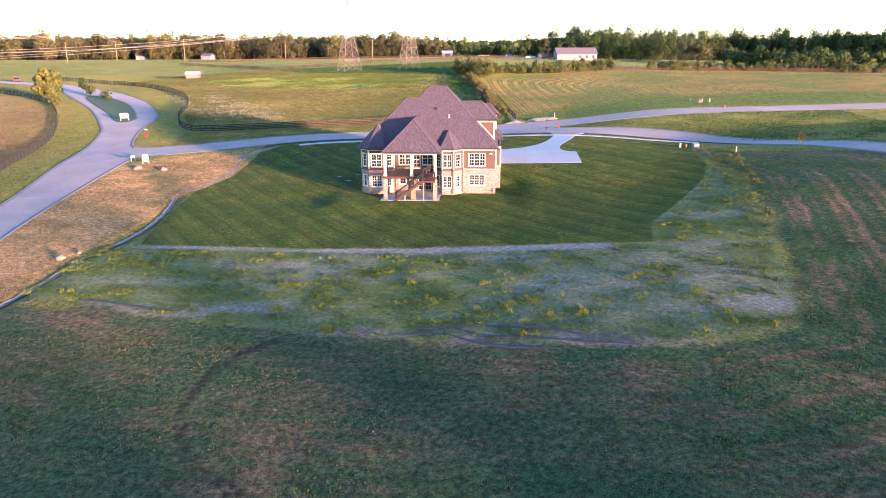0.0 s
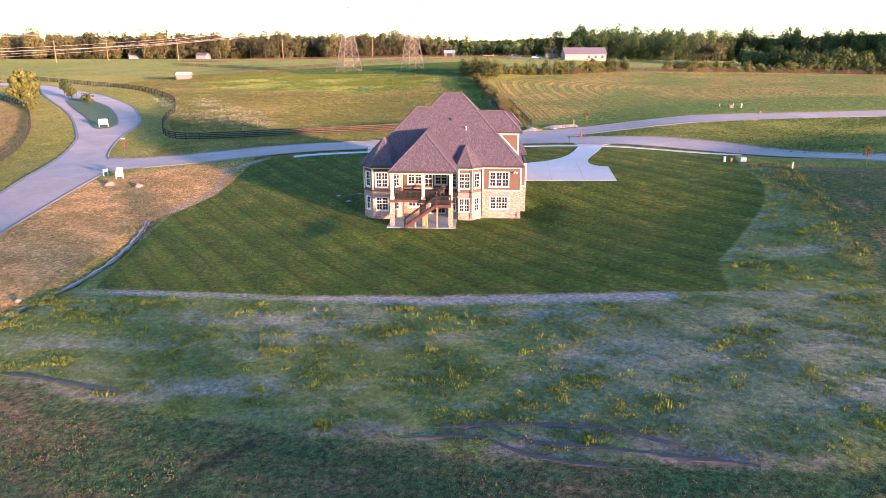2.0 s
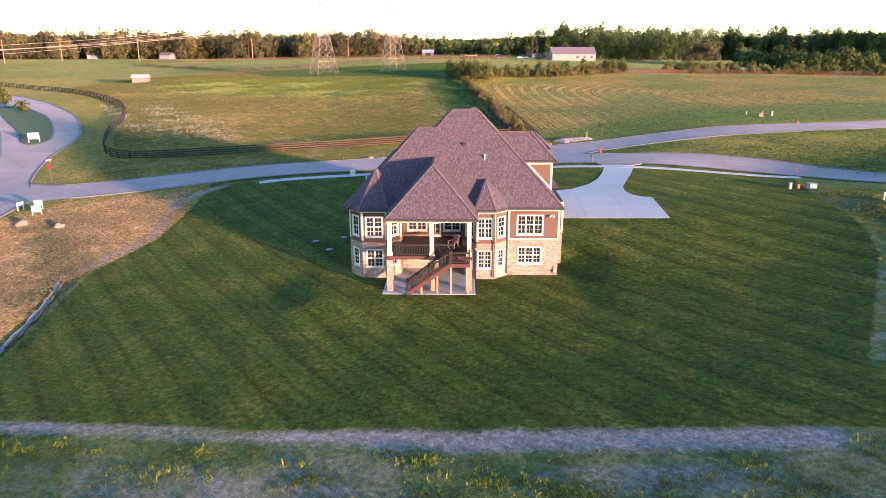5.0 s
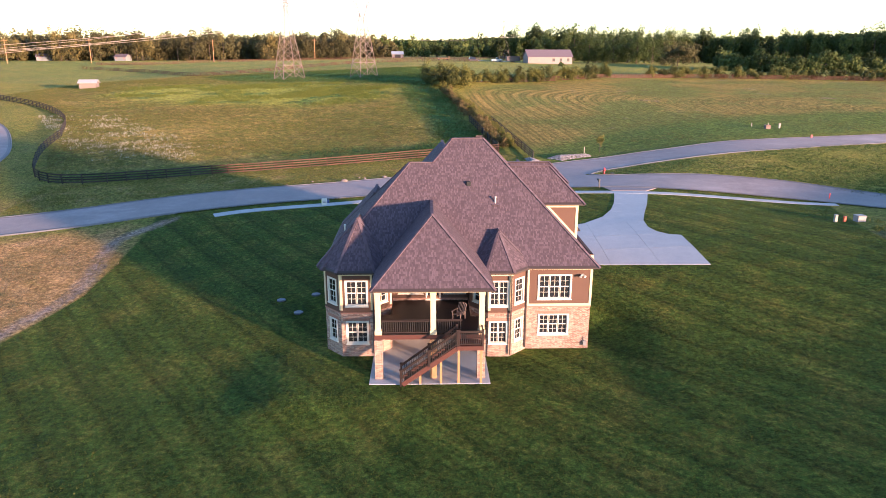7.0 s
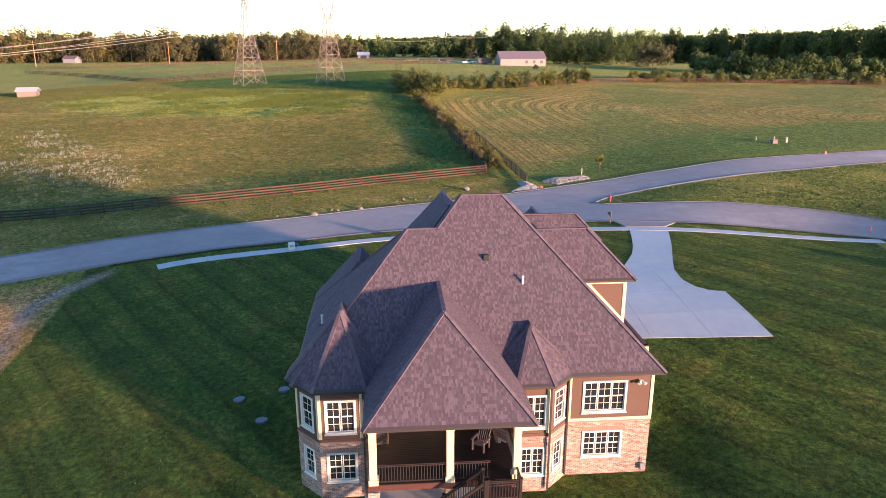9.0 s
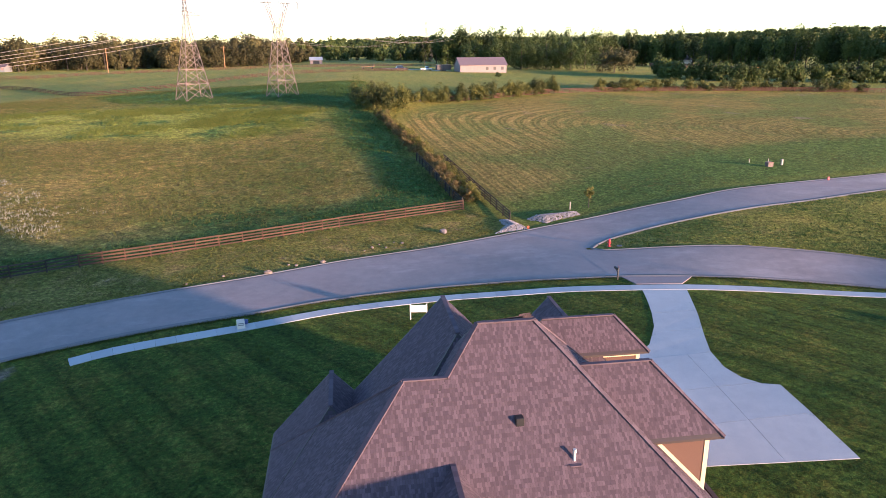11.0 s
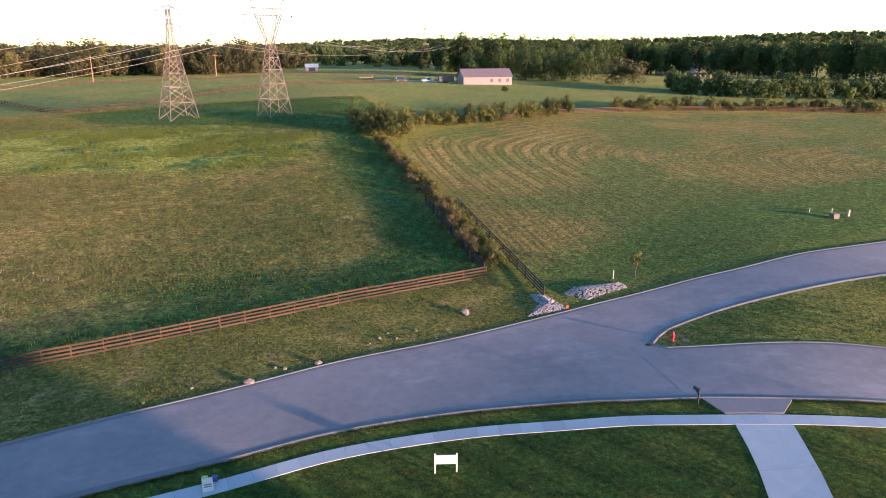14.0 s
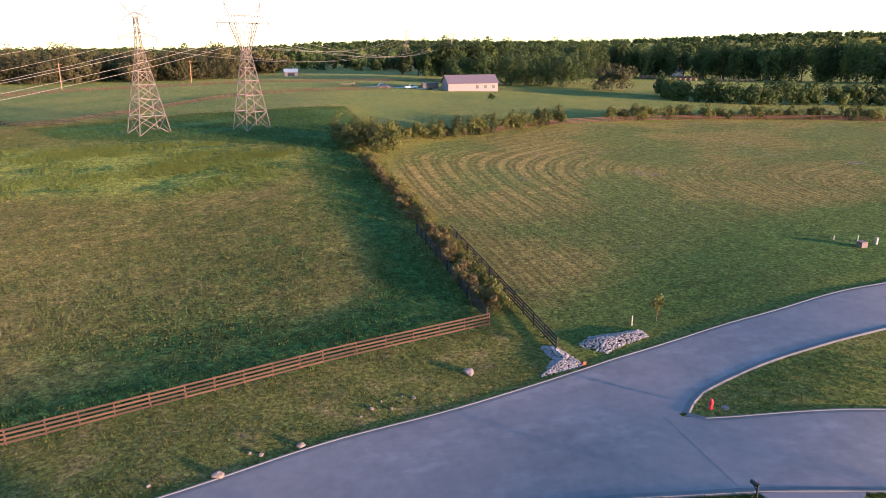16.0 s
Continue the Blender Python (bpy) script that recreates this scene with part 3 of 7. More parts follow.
build_ground()


def ribbon(name, left, right, lift, material, label, across=6, step=1.5):
    """A sheet between two edges, laid on the ground."""
    L, R = smooth_line(left, step), smooth_line(right, step)
    n = max(len(L), len(R))
    L, R = even(L, n), even(R, n)
    f = np.linspace(0, 1, across + 1)[None, :, None]
    P = (L[:, None] * (1 - f) + R[:, None] * f).reshape(-1, 2)
    Z = land(P[:, 0], P[:, 1]) + lift
    i = np.arange(len(P)).reshape(n, across + 1)
    faces = np.stack([i[:-1, :-1], i[:-1, 1:], i[1:, 1:], i[1:, :-1]], -1).reshape(-1, 4)
    ob = raw(name, np.column_stack([P, Z]), faces, material)
    for q in ob.data.polygons:
        q.use_smooth = True
    return tagged(ob, label, name.split("_")[0], kind="structure")


NEAR_EDGE = [(-51.5, 29.0), (-47, 31.6), (-37.5, 34.2), (-28.6, 37.4), (-18.6, 40.7), (-11.8, 42.7), (-4.2, 45.1), (4.2, 46), (12.9, 45.4), (17.1, 44.7), (22.2, 43.9)]
NEAR_EDGE_2 = [(22.2, 43.9), (27.8, 42.8), (36.7, 41.2), (47, 37.6), (54, 30), (60, 20.5), (67, 2), (74, -30), (80, -90)]
FAR_EDGE = [(-57, 39.5), (-51.3, 38.2), (-40.8, 40.9), (-31, 44.7), (-21.2, 48.6), (-13.2, 51.7), (-4.2, 55.4), (6.2, 58.1), (18.3, 61.9), (21.5, 62.9)]
FAR_EDGE_2 = [(21.5, 62.9), (32.2, 65.7), (39.5, 67), (47.5, 68.8), (55.7, 70), (68.5, 72.3), (90, 77), (140, 86), (240, 100)]
TIP = (22.4, 53.4)
ISLAND_UP = [TIP, (25.1, 56), (31.7, 58.6), (38.5, 60), (45.2, 60.9), (53.7, 62), (66, 65), (87, 70), (140, 79), (240, 93)]
ISLAND_LOW = [TIP, (23.4, 52.4), (25.5, 52.1), (30.5, 51.6), (35.4, 50.8), (39.9, 49.4), (49, 45.4), (57, 38), (65, 26), (73, 4), (80, -28), (87, -90)]
ribbon("road_1", NEAR_EDGE, FAR_EDGE, 0.05, ASPHALT, "worn grey asphalt street with concrete kerbs", 8)
ribbon("road_2", [(20.6, 53.4), (22.4, 53.6)] + ISLAND_UP[1:], [(20.3, 62.4)] + FAR_EDGE_2, 0.054, ASPHALT, "worn grey asphalt branch street")
ribbon("road_3", [(21.0, 44.1)] + NEAR_EDGE_2, [(20.6, 53.4), (22.3, 53.0)] + ISLAND_LOW[1:], 0.058, ASPHALT, "worn grey asphalt street in front of the driveway")
LEFT_W = [(-38, -62), (-46, -32), (-54.7, -1.1), (-61.3, 22.2), (-66.2, 38.9), (-70.3, 51.3), (-74.2, 59.3), (-88.9, 81.2), (-110.3, 107.2), (-128, 130), (-150, 150), (-215, 178)]
LEFT_E = [(-24, -66), (-34, -45), (-43.3, -17.1), (-48.2, 0.9), (-50.8, 20.6), (-51.7, 29.6), (-54, 34.5), (-57.5, 39.9), (-60.4, 46.4), (-63.3, 55.7), (-66.1, 68.1), (-70.7, 78.6),
          (-80.9, 95.3), (-91.2, 107.3), (-101.1, 117.5), (-122, 136), (-146, 156), (-213, 184)]
ribbon("road_4", LEFT_E, LEFT_W, 0.062, ASPHALT, "grey asphalt entry road with low-sun pink put into its colour", 10)


def kerb(name, pts, side, label="pale concrete kerb and gutter"):
    """A kerb with its gutter pan; the upstand stands to the given side."""
    p = smooth_line(pts, 1.5)
    t = np.gradient(p, axis=0)
    t /= np.linalg.norm(t, axis=1)[:, None]
    nrm = np.stack([-t[:, 1], t[:, 0]], 1) * side
    prof = [(-0.34, 0.070), (-0.02, 0.064), (0.015, 0.115), (0.12, 0.118), (0.22, 0.03), (0.3, -0.1)]
    V = []
    for o, h in prof:
        q = p + nrm * o
        V.append(np.column_stack([q, land(q[:, 0], q[:, 1]) + h]))
    V = np.stack(V, 1)
    n, k = V.shape[:2]
    i = np.arange(n * k).reshape(n, k)
    faces = np.stack([i[:-1, :-1], i[:-1, 1:], i[1:, 1:], i[1:, :-1]], -1).reshape(-1, 4)
    if side > 0:
        faces = faces[:, ::-1]
    ob = raw(name, V.reshape(-1, 3), faces, KERB)
    return tagged(ob, label, "kerb", kind="structure")


kerb("kerb_near", NEAR_EDGE[1:], -1)
kerb("kerb_near_right", [(22.2, 43.9)] + NEAR_EDGE_2[1:], -1)
kerb("kerb_far", FAR_EDGE + FAR_EDGE_2[1:], 1)
kerb("kerb_island_up", ISLAND_UP, -1)
kerb("kerb_island_low", ISLAND_LOW, 1)
kerb("kerb_left_west", LEFT_W, 1)
kerb("kerb_left_east", LEFT_E[:6], -1)
kerb("kerb_left_lane", LEFT_E[7:], -1)


def raised(name, poly, lift, material, label, skirt=0.2):
    """A level-topped sheet with a skirt, following the ground."""
    p = smooth_line(list(poly) + [poly[0]], 1.0)[:-1]
    c = p.mean(0)
    rings = [p * f + c * (1 - f) for f in (1.0, 0.75, 0.5, 0.25, 0.02)]
    V = [np.column_stack([p, land(p[:, 0], p[:, 1]) - skirt])] + [np.column_stack([q, land(q[:, 0], q[:, 1]) + lift]) for q in rings]
    V = np.stack(V, 0)
    k, n = V.shape[:2]
    faces = []
    for a in range(k - 1):
        for b in range(n):
            d = (b + 1) % n
            faces.append((a * n + b, a * n + d, (a + 1) * n + d, (a + 1) * n + b))
    return tagged(raw(name, V.reshape(-1, 3), faces, material), label, name.split("_")[-1], kind="structure")


ENTRY = [(-71.2, 69.5), (-71, 64.8), (-74.5, 66.2), (-82.7, 77.7), (-93.5, 90.8), (-103, 104.2), (-100.5, 108), (-93, 101), (-85.2, 92.4), (-77, 80)]
raised("entry_island", ENTRY, 0.16, TURF, "grassed traffic island at the entry")
kerb("kerb_entry_island", ENTRY + [ENTRY[0]], -1)

# ---- sidewalk, driveway ----
walk_far = smooth_line([(-24.2, 36.6), (-20.9, 38.0), (-11.9, 40.6), (-4.3, 43.0), (3.9, 43.8), (12.1, 43.1), (16.2, 42.6), (22.2, 41.4), (34.9, 39.2), (47.2, 37.0)], 0.5)
walk_far = even(walk_far, 49)
wt = np.gradient(walk_far, axis=0)
wt /= np.linalg.norm(wt, axis=1)[:, None]
walk_near = walk_far + np.stack([wt[:, 1], -wt[:, 0]], 1) * 1.22
sidewalk = tagged(empty("sidewalk", -24, 36, ground_z(-24, 36)), "pale concrete sidewalk in square slabs", "sidewalk", kind="structure")


def paving(name, poly, lift, thick, material, parent, gap=0.008):
    """One slab: a polygon with a thin joint round it, on the ground."""
    c = np.mean(poly, axis=0)
    q = np.array([p + (c - p) / max(1e-6, np.linalg.norm(c - p)) * gap for p in np.asarray(poly, float)])
    z = land(q[:, 0], q[:, 1])
    n = len(q)
    V = [(x, y, h + lift) for (x, y), h in zip(q, z)] + [(x, y, h + lift - thick) for (x, y), h in zip(q, z)]
    F = [tuple(range(n))] + [(i, i + n, (i + 1) % n + n, (i + 1) % n) for i in range(n)]
    o = Vector(parent.location)
    return raw(name, [(v[0] - o.x, v[1] - o.y, v[2] - o.z) for v in V], F, material, parent)


for i in range(len(walk_far) - 1):
    paving("slab", [walk_near[i], walk_near[i + 1], walk_far[i + 1], walk_far[i]], 0.05, 0.25, SLAB, sidewalk)

driveway = tagged(empty("driveway", 20, 28, ground_z(20, 28)), "pale concrete driveway with a turning pad", "driveway", kind="structure")


def cut(poly, a, b):
    """Both sides of a polygon cut by the line through a and b."""
    out = ([], [])
    n = np.array([-(b[1] - a[1]), b[0] - a[0]])
    for p, q in zip(poly, poly[1:] + poly[:1]):
        dp, dq = np.dot(np.subtract(p, a), n), np.dot(np.subtract(q, a), n)
        (out[0] if dp >= 0 else out[1]).append(p)
        if (dp >= 0) != (dq >= 0):
            f = dp / (dp - dq)
            m = (p[0] + (q[0] - p[0]) * f, p[1] + (q[1] - p[1]) * f)
            out[0].append(m)
            out[1].append(m)
    return [o for o in out if len(o) > 2]


DRIVE = [(11.9, 17.2), (24.1, 15.8), (24.2, 23.2), (23.1, 23.6), (22.3, 24.5), (21.9, 26.0), (22.1, 28.2), (23.0, 30.8), (24.4, 34.4), (25.4, 37.4), (26.1, 39.6),
         (22.25, 40.15), (21.6, 37.6), (20.9, 35.3), (20.0, 32.9), (18.4, 30.2), (16.0, 28.2), (11.9, 27.2)]
pieces = [DRIVE]
for a, b in (((0, 36.2), (40, 34.4)), ((0, 33.1), (40, 30.8)), ((0, 28.6), (40, 27.8)), ((0, 24.2), (40, 23.4)), ((0, 20.6), (40, 19.6)), ((15.6, 10), (16.2, 28.2)), ((19.9, 10), (20.3, 28))):
    pieces = [q for p in pieces for q in (cut(p, a, b) if not (abs(a[0] - b[0]) < 2 and np.mean([v[1] for v in p]) > 28.3) else [p])]
for p in pieces:
    paving("slab", p, 0.035, 0.25, CONCRETE, driveway, 0.014)
paving("apron", [(21.8, 43.75), (22.3, 41.55), (26.3, 40.85), (28.2, 42.6)], 0.085, 0.25, PAVERS, driveway)

DITCH = [(-33.4, 5), (-31.8, -0.5), (-30, -9), (-29.6, -16.4), (-30.6, -22.4), (-30.8, -31), (-33, -42)]
dl = smooth_line(DITCH, 0.5)
dt = np.gradient(dl, axis=0)
dt /= np.linalg.norm(dt, axis=1)[:, None]
dn = np.stack([-dt[:, 1], dt[:, 0]], 1)
wob = 0.5 + 0.22 * np.sin(np.arange(len(dl)) * 0.9) + 0.12 * np.sin(np.arange(len(dl)) * 2.3)
A, B = dl + dn * (0.06 + wob[:, None] * 0.4), dl - dn * (0.06 + wob[::-1][:, None] * 0.4)
V = np.stack([np.column_stack([A, land(A[:, 0], A[:, 1]) - 0.12]), np.column_stack([dl, land(dl[:, 0], dl[:, 1]) - 0.34]), np.column_stack([B, land(B[:, 0], B[:, 1]) - 0.12])], 1)
k = np.arange(len(dl) * 3).reshape(-1, 3)
tagged(raw("ditch_lining", V.reshape(-1, 3), np.stack([k[:-1, :-1], k[1:, :-1], k[1:, 1:], k[:-1, 1:]], -1).reshape(-1, 4), LINING), "wet pale gravel in the drainage ditch", "ditch", kind="structure")

# wheel tracks pressed into the bare ground
TRACK = plain("damp_clay", (0.055, 0.046, 0.048), 0.85, 0.5, 1.5, 7.0, bumpy=0.7)


def wheel_track(pts, w, seed):
    """A ragged strip of churned clay."""
    r = np.random.default_rng(seed)
    p = smooth_line(pts, 0.35)
    t = np.gradient(p, axis=0)
    t /= np.linalg.norm(t, axis=1)[:, None]
    q = np.stack([-t[:, 1], t[:, 0]], 1)
    n = len(p)
    taper = np.minimum(1, np.minimum(np.arange(n), np.arange(n)[::-1]) / 5.0)[:, None]
    cols = []
    for f, h in ((-1, -0.03), (-0.6, 0.045), (0, 0.05), (0.6, 0.045), (1, -0.03)):
        c = p + q * (f * w / 2 * taper + r.uniform(-0.07, 0.07, (n, 1)))
        cols.append(np.column_stack([c, land(c[:, 0], c[:, 1]) + h + r.uniform(0, 0.012, n)]))
    V = np.stack(cols, 1)
    i = np.arange(n * 5).reshape(n, 5)
    F = np.stack([i[:-1, :-1], i[1:, :-1], i[1:, 1:], i[:-1, 1:]], -1).reshape(-1, 4)
    return tagged(raw("wheel_track", V.reshape(-1, 3), F, TRACK), "dark churned clay wheel track", "track", kind="structure")


for k, (pts, w) in enumerate((([(-25.1, -33.0), (-22.5, -33.3), (-19.1, -34.1), (-15.2, -34.9)], 0.5), 
                              ([(4.4, -38.5), (8.1, -38.4), (11.2, -38.8), (14.4, -39.6), (17.4, -41.3)], 0.55), ([(7.6, -38.7), (9.8, -40.2), (13.0, -40.9), (16.5, -41.9), (20.4, -42.9)], 0.45),
                              ([(2.5, -39.4), (6.5, -39.5), (8.8, -40.9), (11.0, -41.9), (14.6, -42.8)], 0.35))):
    wheel_track(pts, w, k)

# ---- the house ----
house = tagged(empty("house"), "two-storey brick and brown-sided house with steep brown shingle roofs", "house")
EAVE, RISE = 6.12, 1.06
DECK = 3.02


def uvbox(bm, faces, du, origin):
    layer = bm.loops.layers.uv.verify()
    for f in faces:
        for l in f.loops:
            d = l.vert.co - origin
            l[layer].uv = (d.dot(du), d.z)


def wall(name, a, b, z0, z1, material, holes=(), thick=0.22, label=""):
    """A wall from a to b with its outer face on that line (its right side), and openings (s0, s1, h0, h1) through it."""
    A, B = Vector((*a, 0)), Vector((*b, 0))
    du = (B - A).normalized()
    out = Vector((du.y, -du.x, 0))
    L = (B - A).length
    ss = sorted({0.0, L, *[v for h in holes for v in h[:2]]})
    zs = sorted({z0, z1, *[v for h in holes for v in h[2:]]})
    bm = bmesh.new()
    layer = bm.loops.layers.uv.verify()

    def quad(pts):
        f = bm.faces.new([bm.verts.new(p) for p in pts])
        for l in f.loops:
            d = l.vert.co - A
            l[layer].uv = (d.dot(du) + d.dot(out), l.vert.co.z)

    def at(s, z, dpt=0.0):
        return A + du * s - out * dpt + Vector((0, 0, z))

    for s0, s1 in zip(ss[:-1], ss[1:]):
        for h0, h1 in zip(zs[:-1], zs[1:]):
            if any(h[0] <= s0 + 1e-6 and s1 <= h[1] + 1e-6 and h[2] <= h0 + 1e-6 and h1 <= h[3] + 1e-6 for h in holes):
                continue
            quad([at(s0, h0), at(s1, h0), at(s1, h1), at(s0, h1)])
            quad([at(s0, h1, thick), at(s1, h1, thick), at(s1, h0, thick), at(s0, h0, thick)])
    for s0, s1, h0, h1 in holes:
        quad([at(s0, h0), at(s0, h0, thick), at(s1, h0, thick), at(s1, h0)])
        quad([at(s0, h1, thick), at(s0, h1), at(s1, h1), at(s1, h1, thick)])
        quad([at(s0, h1), at(s0, h1, thick), at(s0, h0, thick), at(s0, h0)])
        quad([at(s1, h0), at(s1, h0, thick), at(s1, h1, thick), at(s1, h1)])
    quad([at(0, z1), at(L, z1), at(L, z1, thick), at(0, z1, thick)])
    return part(name, bm, material, house, label)


def window(a, b, hole, sashes, cols=2, rows=2, sill=True, brickhead=False):
    """A white window unit in an opening: frame, sashes with muntins, panes of glass."""
    A, B = Vector((*a, 0)), Vector((*b, 0))
    du = (B - A).normalized()
    m = Matrix.Translation(A) @ Matrix(((du.x, du.y, 0, 0), (du.y, -du.x, 0, 0), (0, 0, 1, 0), (0, 0, 0, 1)))
    s0, s1, h0, h1 = hole
    w = 0.085
    win = empty("window")
    win.parent = house
    bm = bmesh.new()
    for x0, x1, z0, z1 in ((s0 - w, s1 + w, h1 - 0.02, h1 + w), (s0 - w, s1 + w, h0 - w, h0 + 0.02), (s0 - w, s0 + 0.02, h0 + 0.02, h1 - 0.02), (s1 - 0.02, s1 + w, h0 + 0.02, h1 - 0.02)):
        box(bm, x0, x1, -0.10, 0.045, z0, z1, m)
    part("frame", bm, WHITE, win)
    if sill:
        bm = bmesh.new()
        box(bm, s0 - w - 0.04, s1 + w + 0.04, -0.02, 0.09, h0 - w - 0.05, h0 - w, m)
        part("sill", bm, WHITE, win)
    sw = (s1 - s0) / sashes
    for k in range(sashes):
        x0, x1 = s0 + k * sw, s0 + (k + 1) * sw
        bm = bmesh.new()
        e = 0.045
        mid = (h0 + h1) / 2
        for lo, hi, y in ((h0, mid, -0.06), (mid, h1, -0.03)):
            for q in ((x0 + 0.02, x1 - 0.02, lo, lo + e), (x0 + 0.02, x1 - 0.02, hi - e, hi), (x0 + 0.02, x0 + 0.02 + e, lo + e, hi - e), (x1 - 0.02 - e, x1 - 0.02, lo + e, hi - e)):
                box(bm, q[0], q[1], y - 0.035, y, q[2], q[3], m)
            for c in range(1, cols):
                xc = x0 + (x1 - x0) * c / cols
                box(bm, xc - 0.012, xc + 0.012, y - 0.03, y - 0.004, lo + e, hi - e, m)
            for r in range(1, rows):
                zc = lo + e + (hi - lo - 2 * e) * r / rows
                box(bm, x0 + 0.07, x1 - 0.07, y - 0.028, y - 0.006, zc - 0.012, zc + 0.012, m)
        part("sash", bm, WHITE, win)
        for lo, hi, y in ((h0, mid, -0.06), (mid, h1, -0.03)):
            bm = bmesh.new()
            box(bm, x0 + 0.04, x1 - 0.04, y - 0.022, y - 0.012, lo + 0.02, hi - 0.02, m)
            part("pane", bm, GLASS, win)
    # dark sheet behind the panes in place of the room's shade
    bm = bmesh.new()
    box(bm, s0 - 0.02, s1 + 0.02, -0.75, -0.70, h0 - 0.02, h1 + 0.02, m)
    part("dark_backing", bm, DARKROOM, win, "dark sheet standing in for the unlit room behind the panes")
    if brickhead:
        bm = bmesh.new()
        n = int((s1 - s0 + 0.5) / 0.085)
        for k in range(n):
            x = s0 - 0.25 + k * 0.085
            box(bm, x, x + 0.074, -0.03, 0.022, h1 + w + 0.01, h1 + w + 0.23, m)
        part("brick_head", bm, SOLDIER, win, "upright brick course over the window")
    return win


WALL_Y = 4.85
FRONT = [(-7.05, 16.4), (-7.05, 5.15), (-5.85, 3.85), (-3.72, 3.85), (-2.55, 5.1), (-2.55, 6.6), (2.85, 6.6), (2.85, 5.0), (4.0, 3.62), (5.47, 3.62), (6.75, WALL_Y), (11.15, WALL_Y),
         (11.15, 7.6), (11.85, 7.6), (11.85, 21.9), (4.6, 21.9), (4.6, 16.4), (-7.05, 16.4)]


def span(a, b):
    return math.dist(a, b)


def storey(i, low=(), up=(), nl=2, nu=2, head=True):
    a, b = FRONT[i], FRONT[i + 1]
    wall("lower_wall", a, b, -1.2, 3.22, BRICK, low, label="blended red and tan brick wall")
    wall("upper_wall", a, b, 3.22, 6.05, SIDING, up, label="dark brown siding")
    for h in low:
        window(a, b, h, nl if h[1] - h[0] > 1.0 else 1, 2, 2, True, head)
    for h in up:
        window(a, b, h, nu if h[1] - h[0] > 1.0 else 1, 2, 2)


storey(0, (), ((7.5, 8.9, 3.75, 5.4),))
L = span(FRONT[1], FRONT[2])
storey(1, ((L / 2 - 0.36, L / 2 + 0.36, 1.05, 2.5),), ((L / 2 - 0.42, L / 2 + 0.42, 3.72, 5.38),))
L = span(FRONT[2], FRONT[3])
storey(2, ((L / 2 - 0.68, L / 2 + 0.68, 1.02, 2.5),), ((L / 2 - 0.68, L / 2 + 0.68, 3.72, 5.38),))
L = span(FRONT[3], FRONT[4])
storey(3, ((L / 2 - 0.36, L / 2 + 0.36, 1.05, 2.5),), ((L / 2 - 0.42, L / 2 + 0.42, 3.72, 5.38),))
storey(4)
storey(5, ((0.5, 2.3, 0.9, 2.4), (3.1, 4.9, 0.1, 2.3)), ((0.5, 2.1, 3.6, 5.3), (2.45, 3.35, 3.15, 5.3), (3.7, 5.1, 3.6, 5.3)), 2, 2, False)
storey(6)
L = span(FRONT[7], FRONT[8])
storey(7, ((L / 2 - 0.36, L / 2 + 0.36, 1.05, 2.5),), ((L / 2 - 0.5, L / 2 + 0.5, 3.72, 5.38),))
L = span(FRONT[8], FRONT[9])
storey(8, ((0.12, 1.25, 1.02, 2.5),), ((0.1, 1.28, 3.72, 5.38),))
L = span(FRONT[9], FRONT[10])
storey(9, ((L / 2 - 0.36, L / 2 + 0.36, 1.02, 2.5),), ((L / 2 - 0.42, L / 2 + 0.42, 3.72, 5.38),))
storey(10, ((0.9, 2.87, 1.14, 2.52),), ((0.8, 2.95, 3.76, 5.38),), 3, 3)
storey(11)
storey(12)
storey(13, (), ((4.0, 5.6, 3.7, 5.4),))
storey(14)
storey(15)
storey(16)


def along(name, i, prof, material, label="", inset=0.0, z=0.0):
    """A board along a wall of the plan: prof is (out0, out1, z0, z1)."""
    A, B = Vector((*FRONT[i], 0)), Vector((*FRONT[i + 1], 0))
    du = (B - A).normalized()
    m = Matrix.Translation(A) @ Matrix(((du.x, du.y, 0, 0), (du.y, -du.x, 0, 0), (0, 0, 1, 0), (0, 0, 0, 1)))
    bm = bmesh.new()
    box(bm, inset, (B - A).length - inset, prof[0], prof[1], prof[2], prof[3], m)
    return part(name, bm, material, house, label)


for i in range(14):
    along("belt_course", i, (-0.01, 0.05, 3.12, 3.20), SOLDIER, "brick ledge course")
    along("belt_board", i, (-0.01, 0.03, 3.20, 3.36), TRIM if i in (10, 11, 12, 13) else SIDING)
    along("frieze_board", i, (-0.01, 0.032, 5.80, 6.0), TRIM)
for i in (1, 2, 3, 4, 8, 9, 10, 11, 12, 13):
    bm = bmesh.new()
    x, y = FRONT[i]
    x, y = (x, y)
    for z0, z1 in ((3.36, 5.80),):
        d0 = (Vector(FRONT[i - 1]) - Vector((x, y))).normalized()
        d1 = (Vector(FRONT[i + 1]) - Vector((x, y))).normalized()
        for d in (d0, d1):
            c = Vector((x, y)) + d * 0.06
            ang = math.atan2(d.y, d.x)
            box(bm, -0.075, 0.075, -0.035, 0.035, z0, z1, Matrix.Translation((c.x, c.y, 0)) @ Matrix.Rotation(ang, 4, "Z"))
    part("corner_board", bm, TRIM, house)

# roofs: each block a closed solid with its eave rim, then shingles laid on the slopes
roof = tagged(empty("roof"), "", "")
roof.parent = house
SLOPES = []


CAPS = []


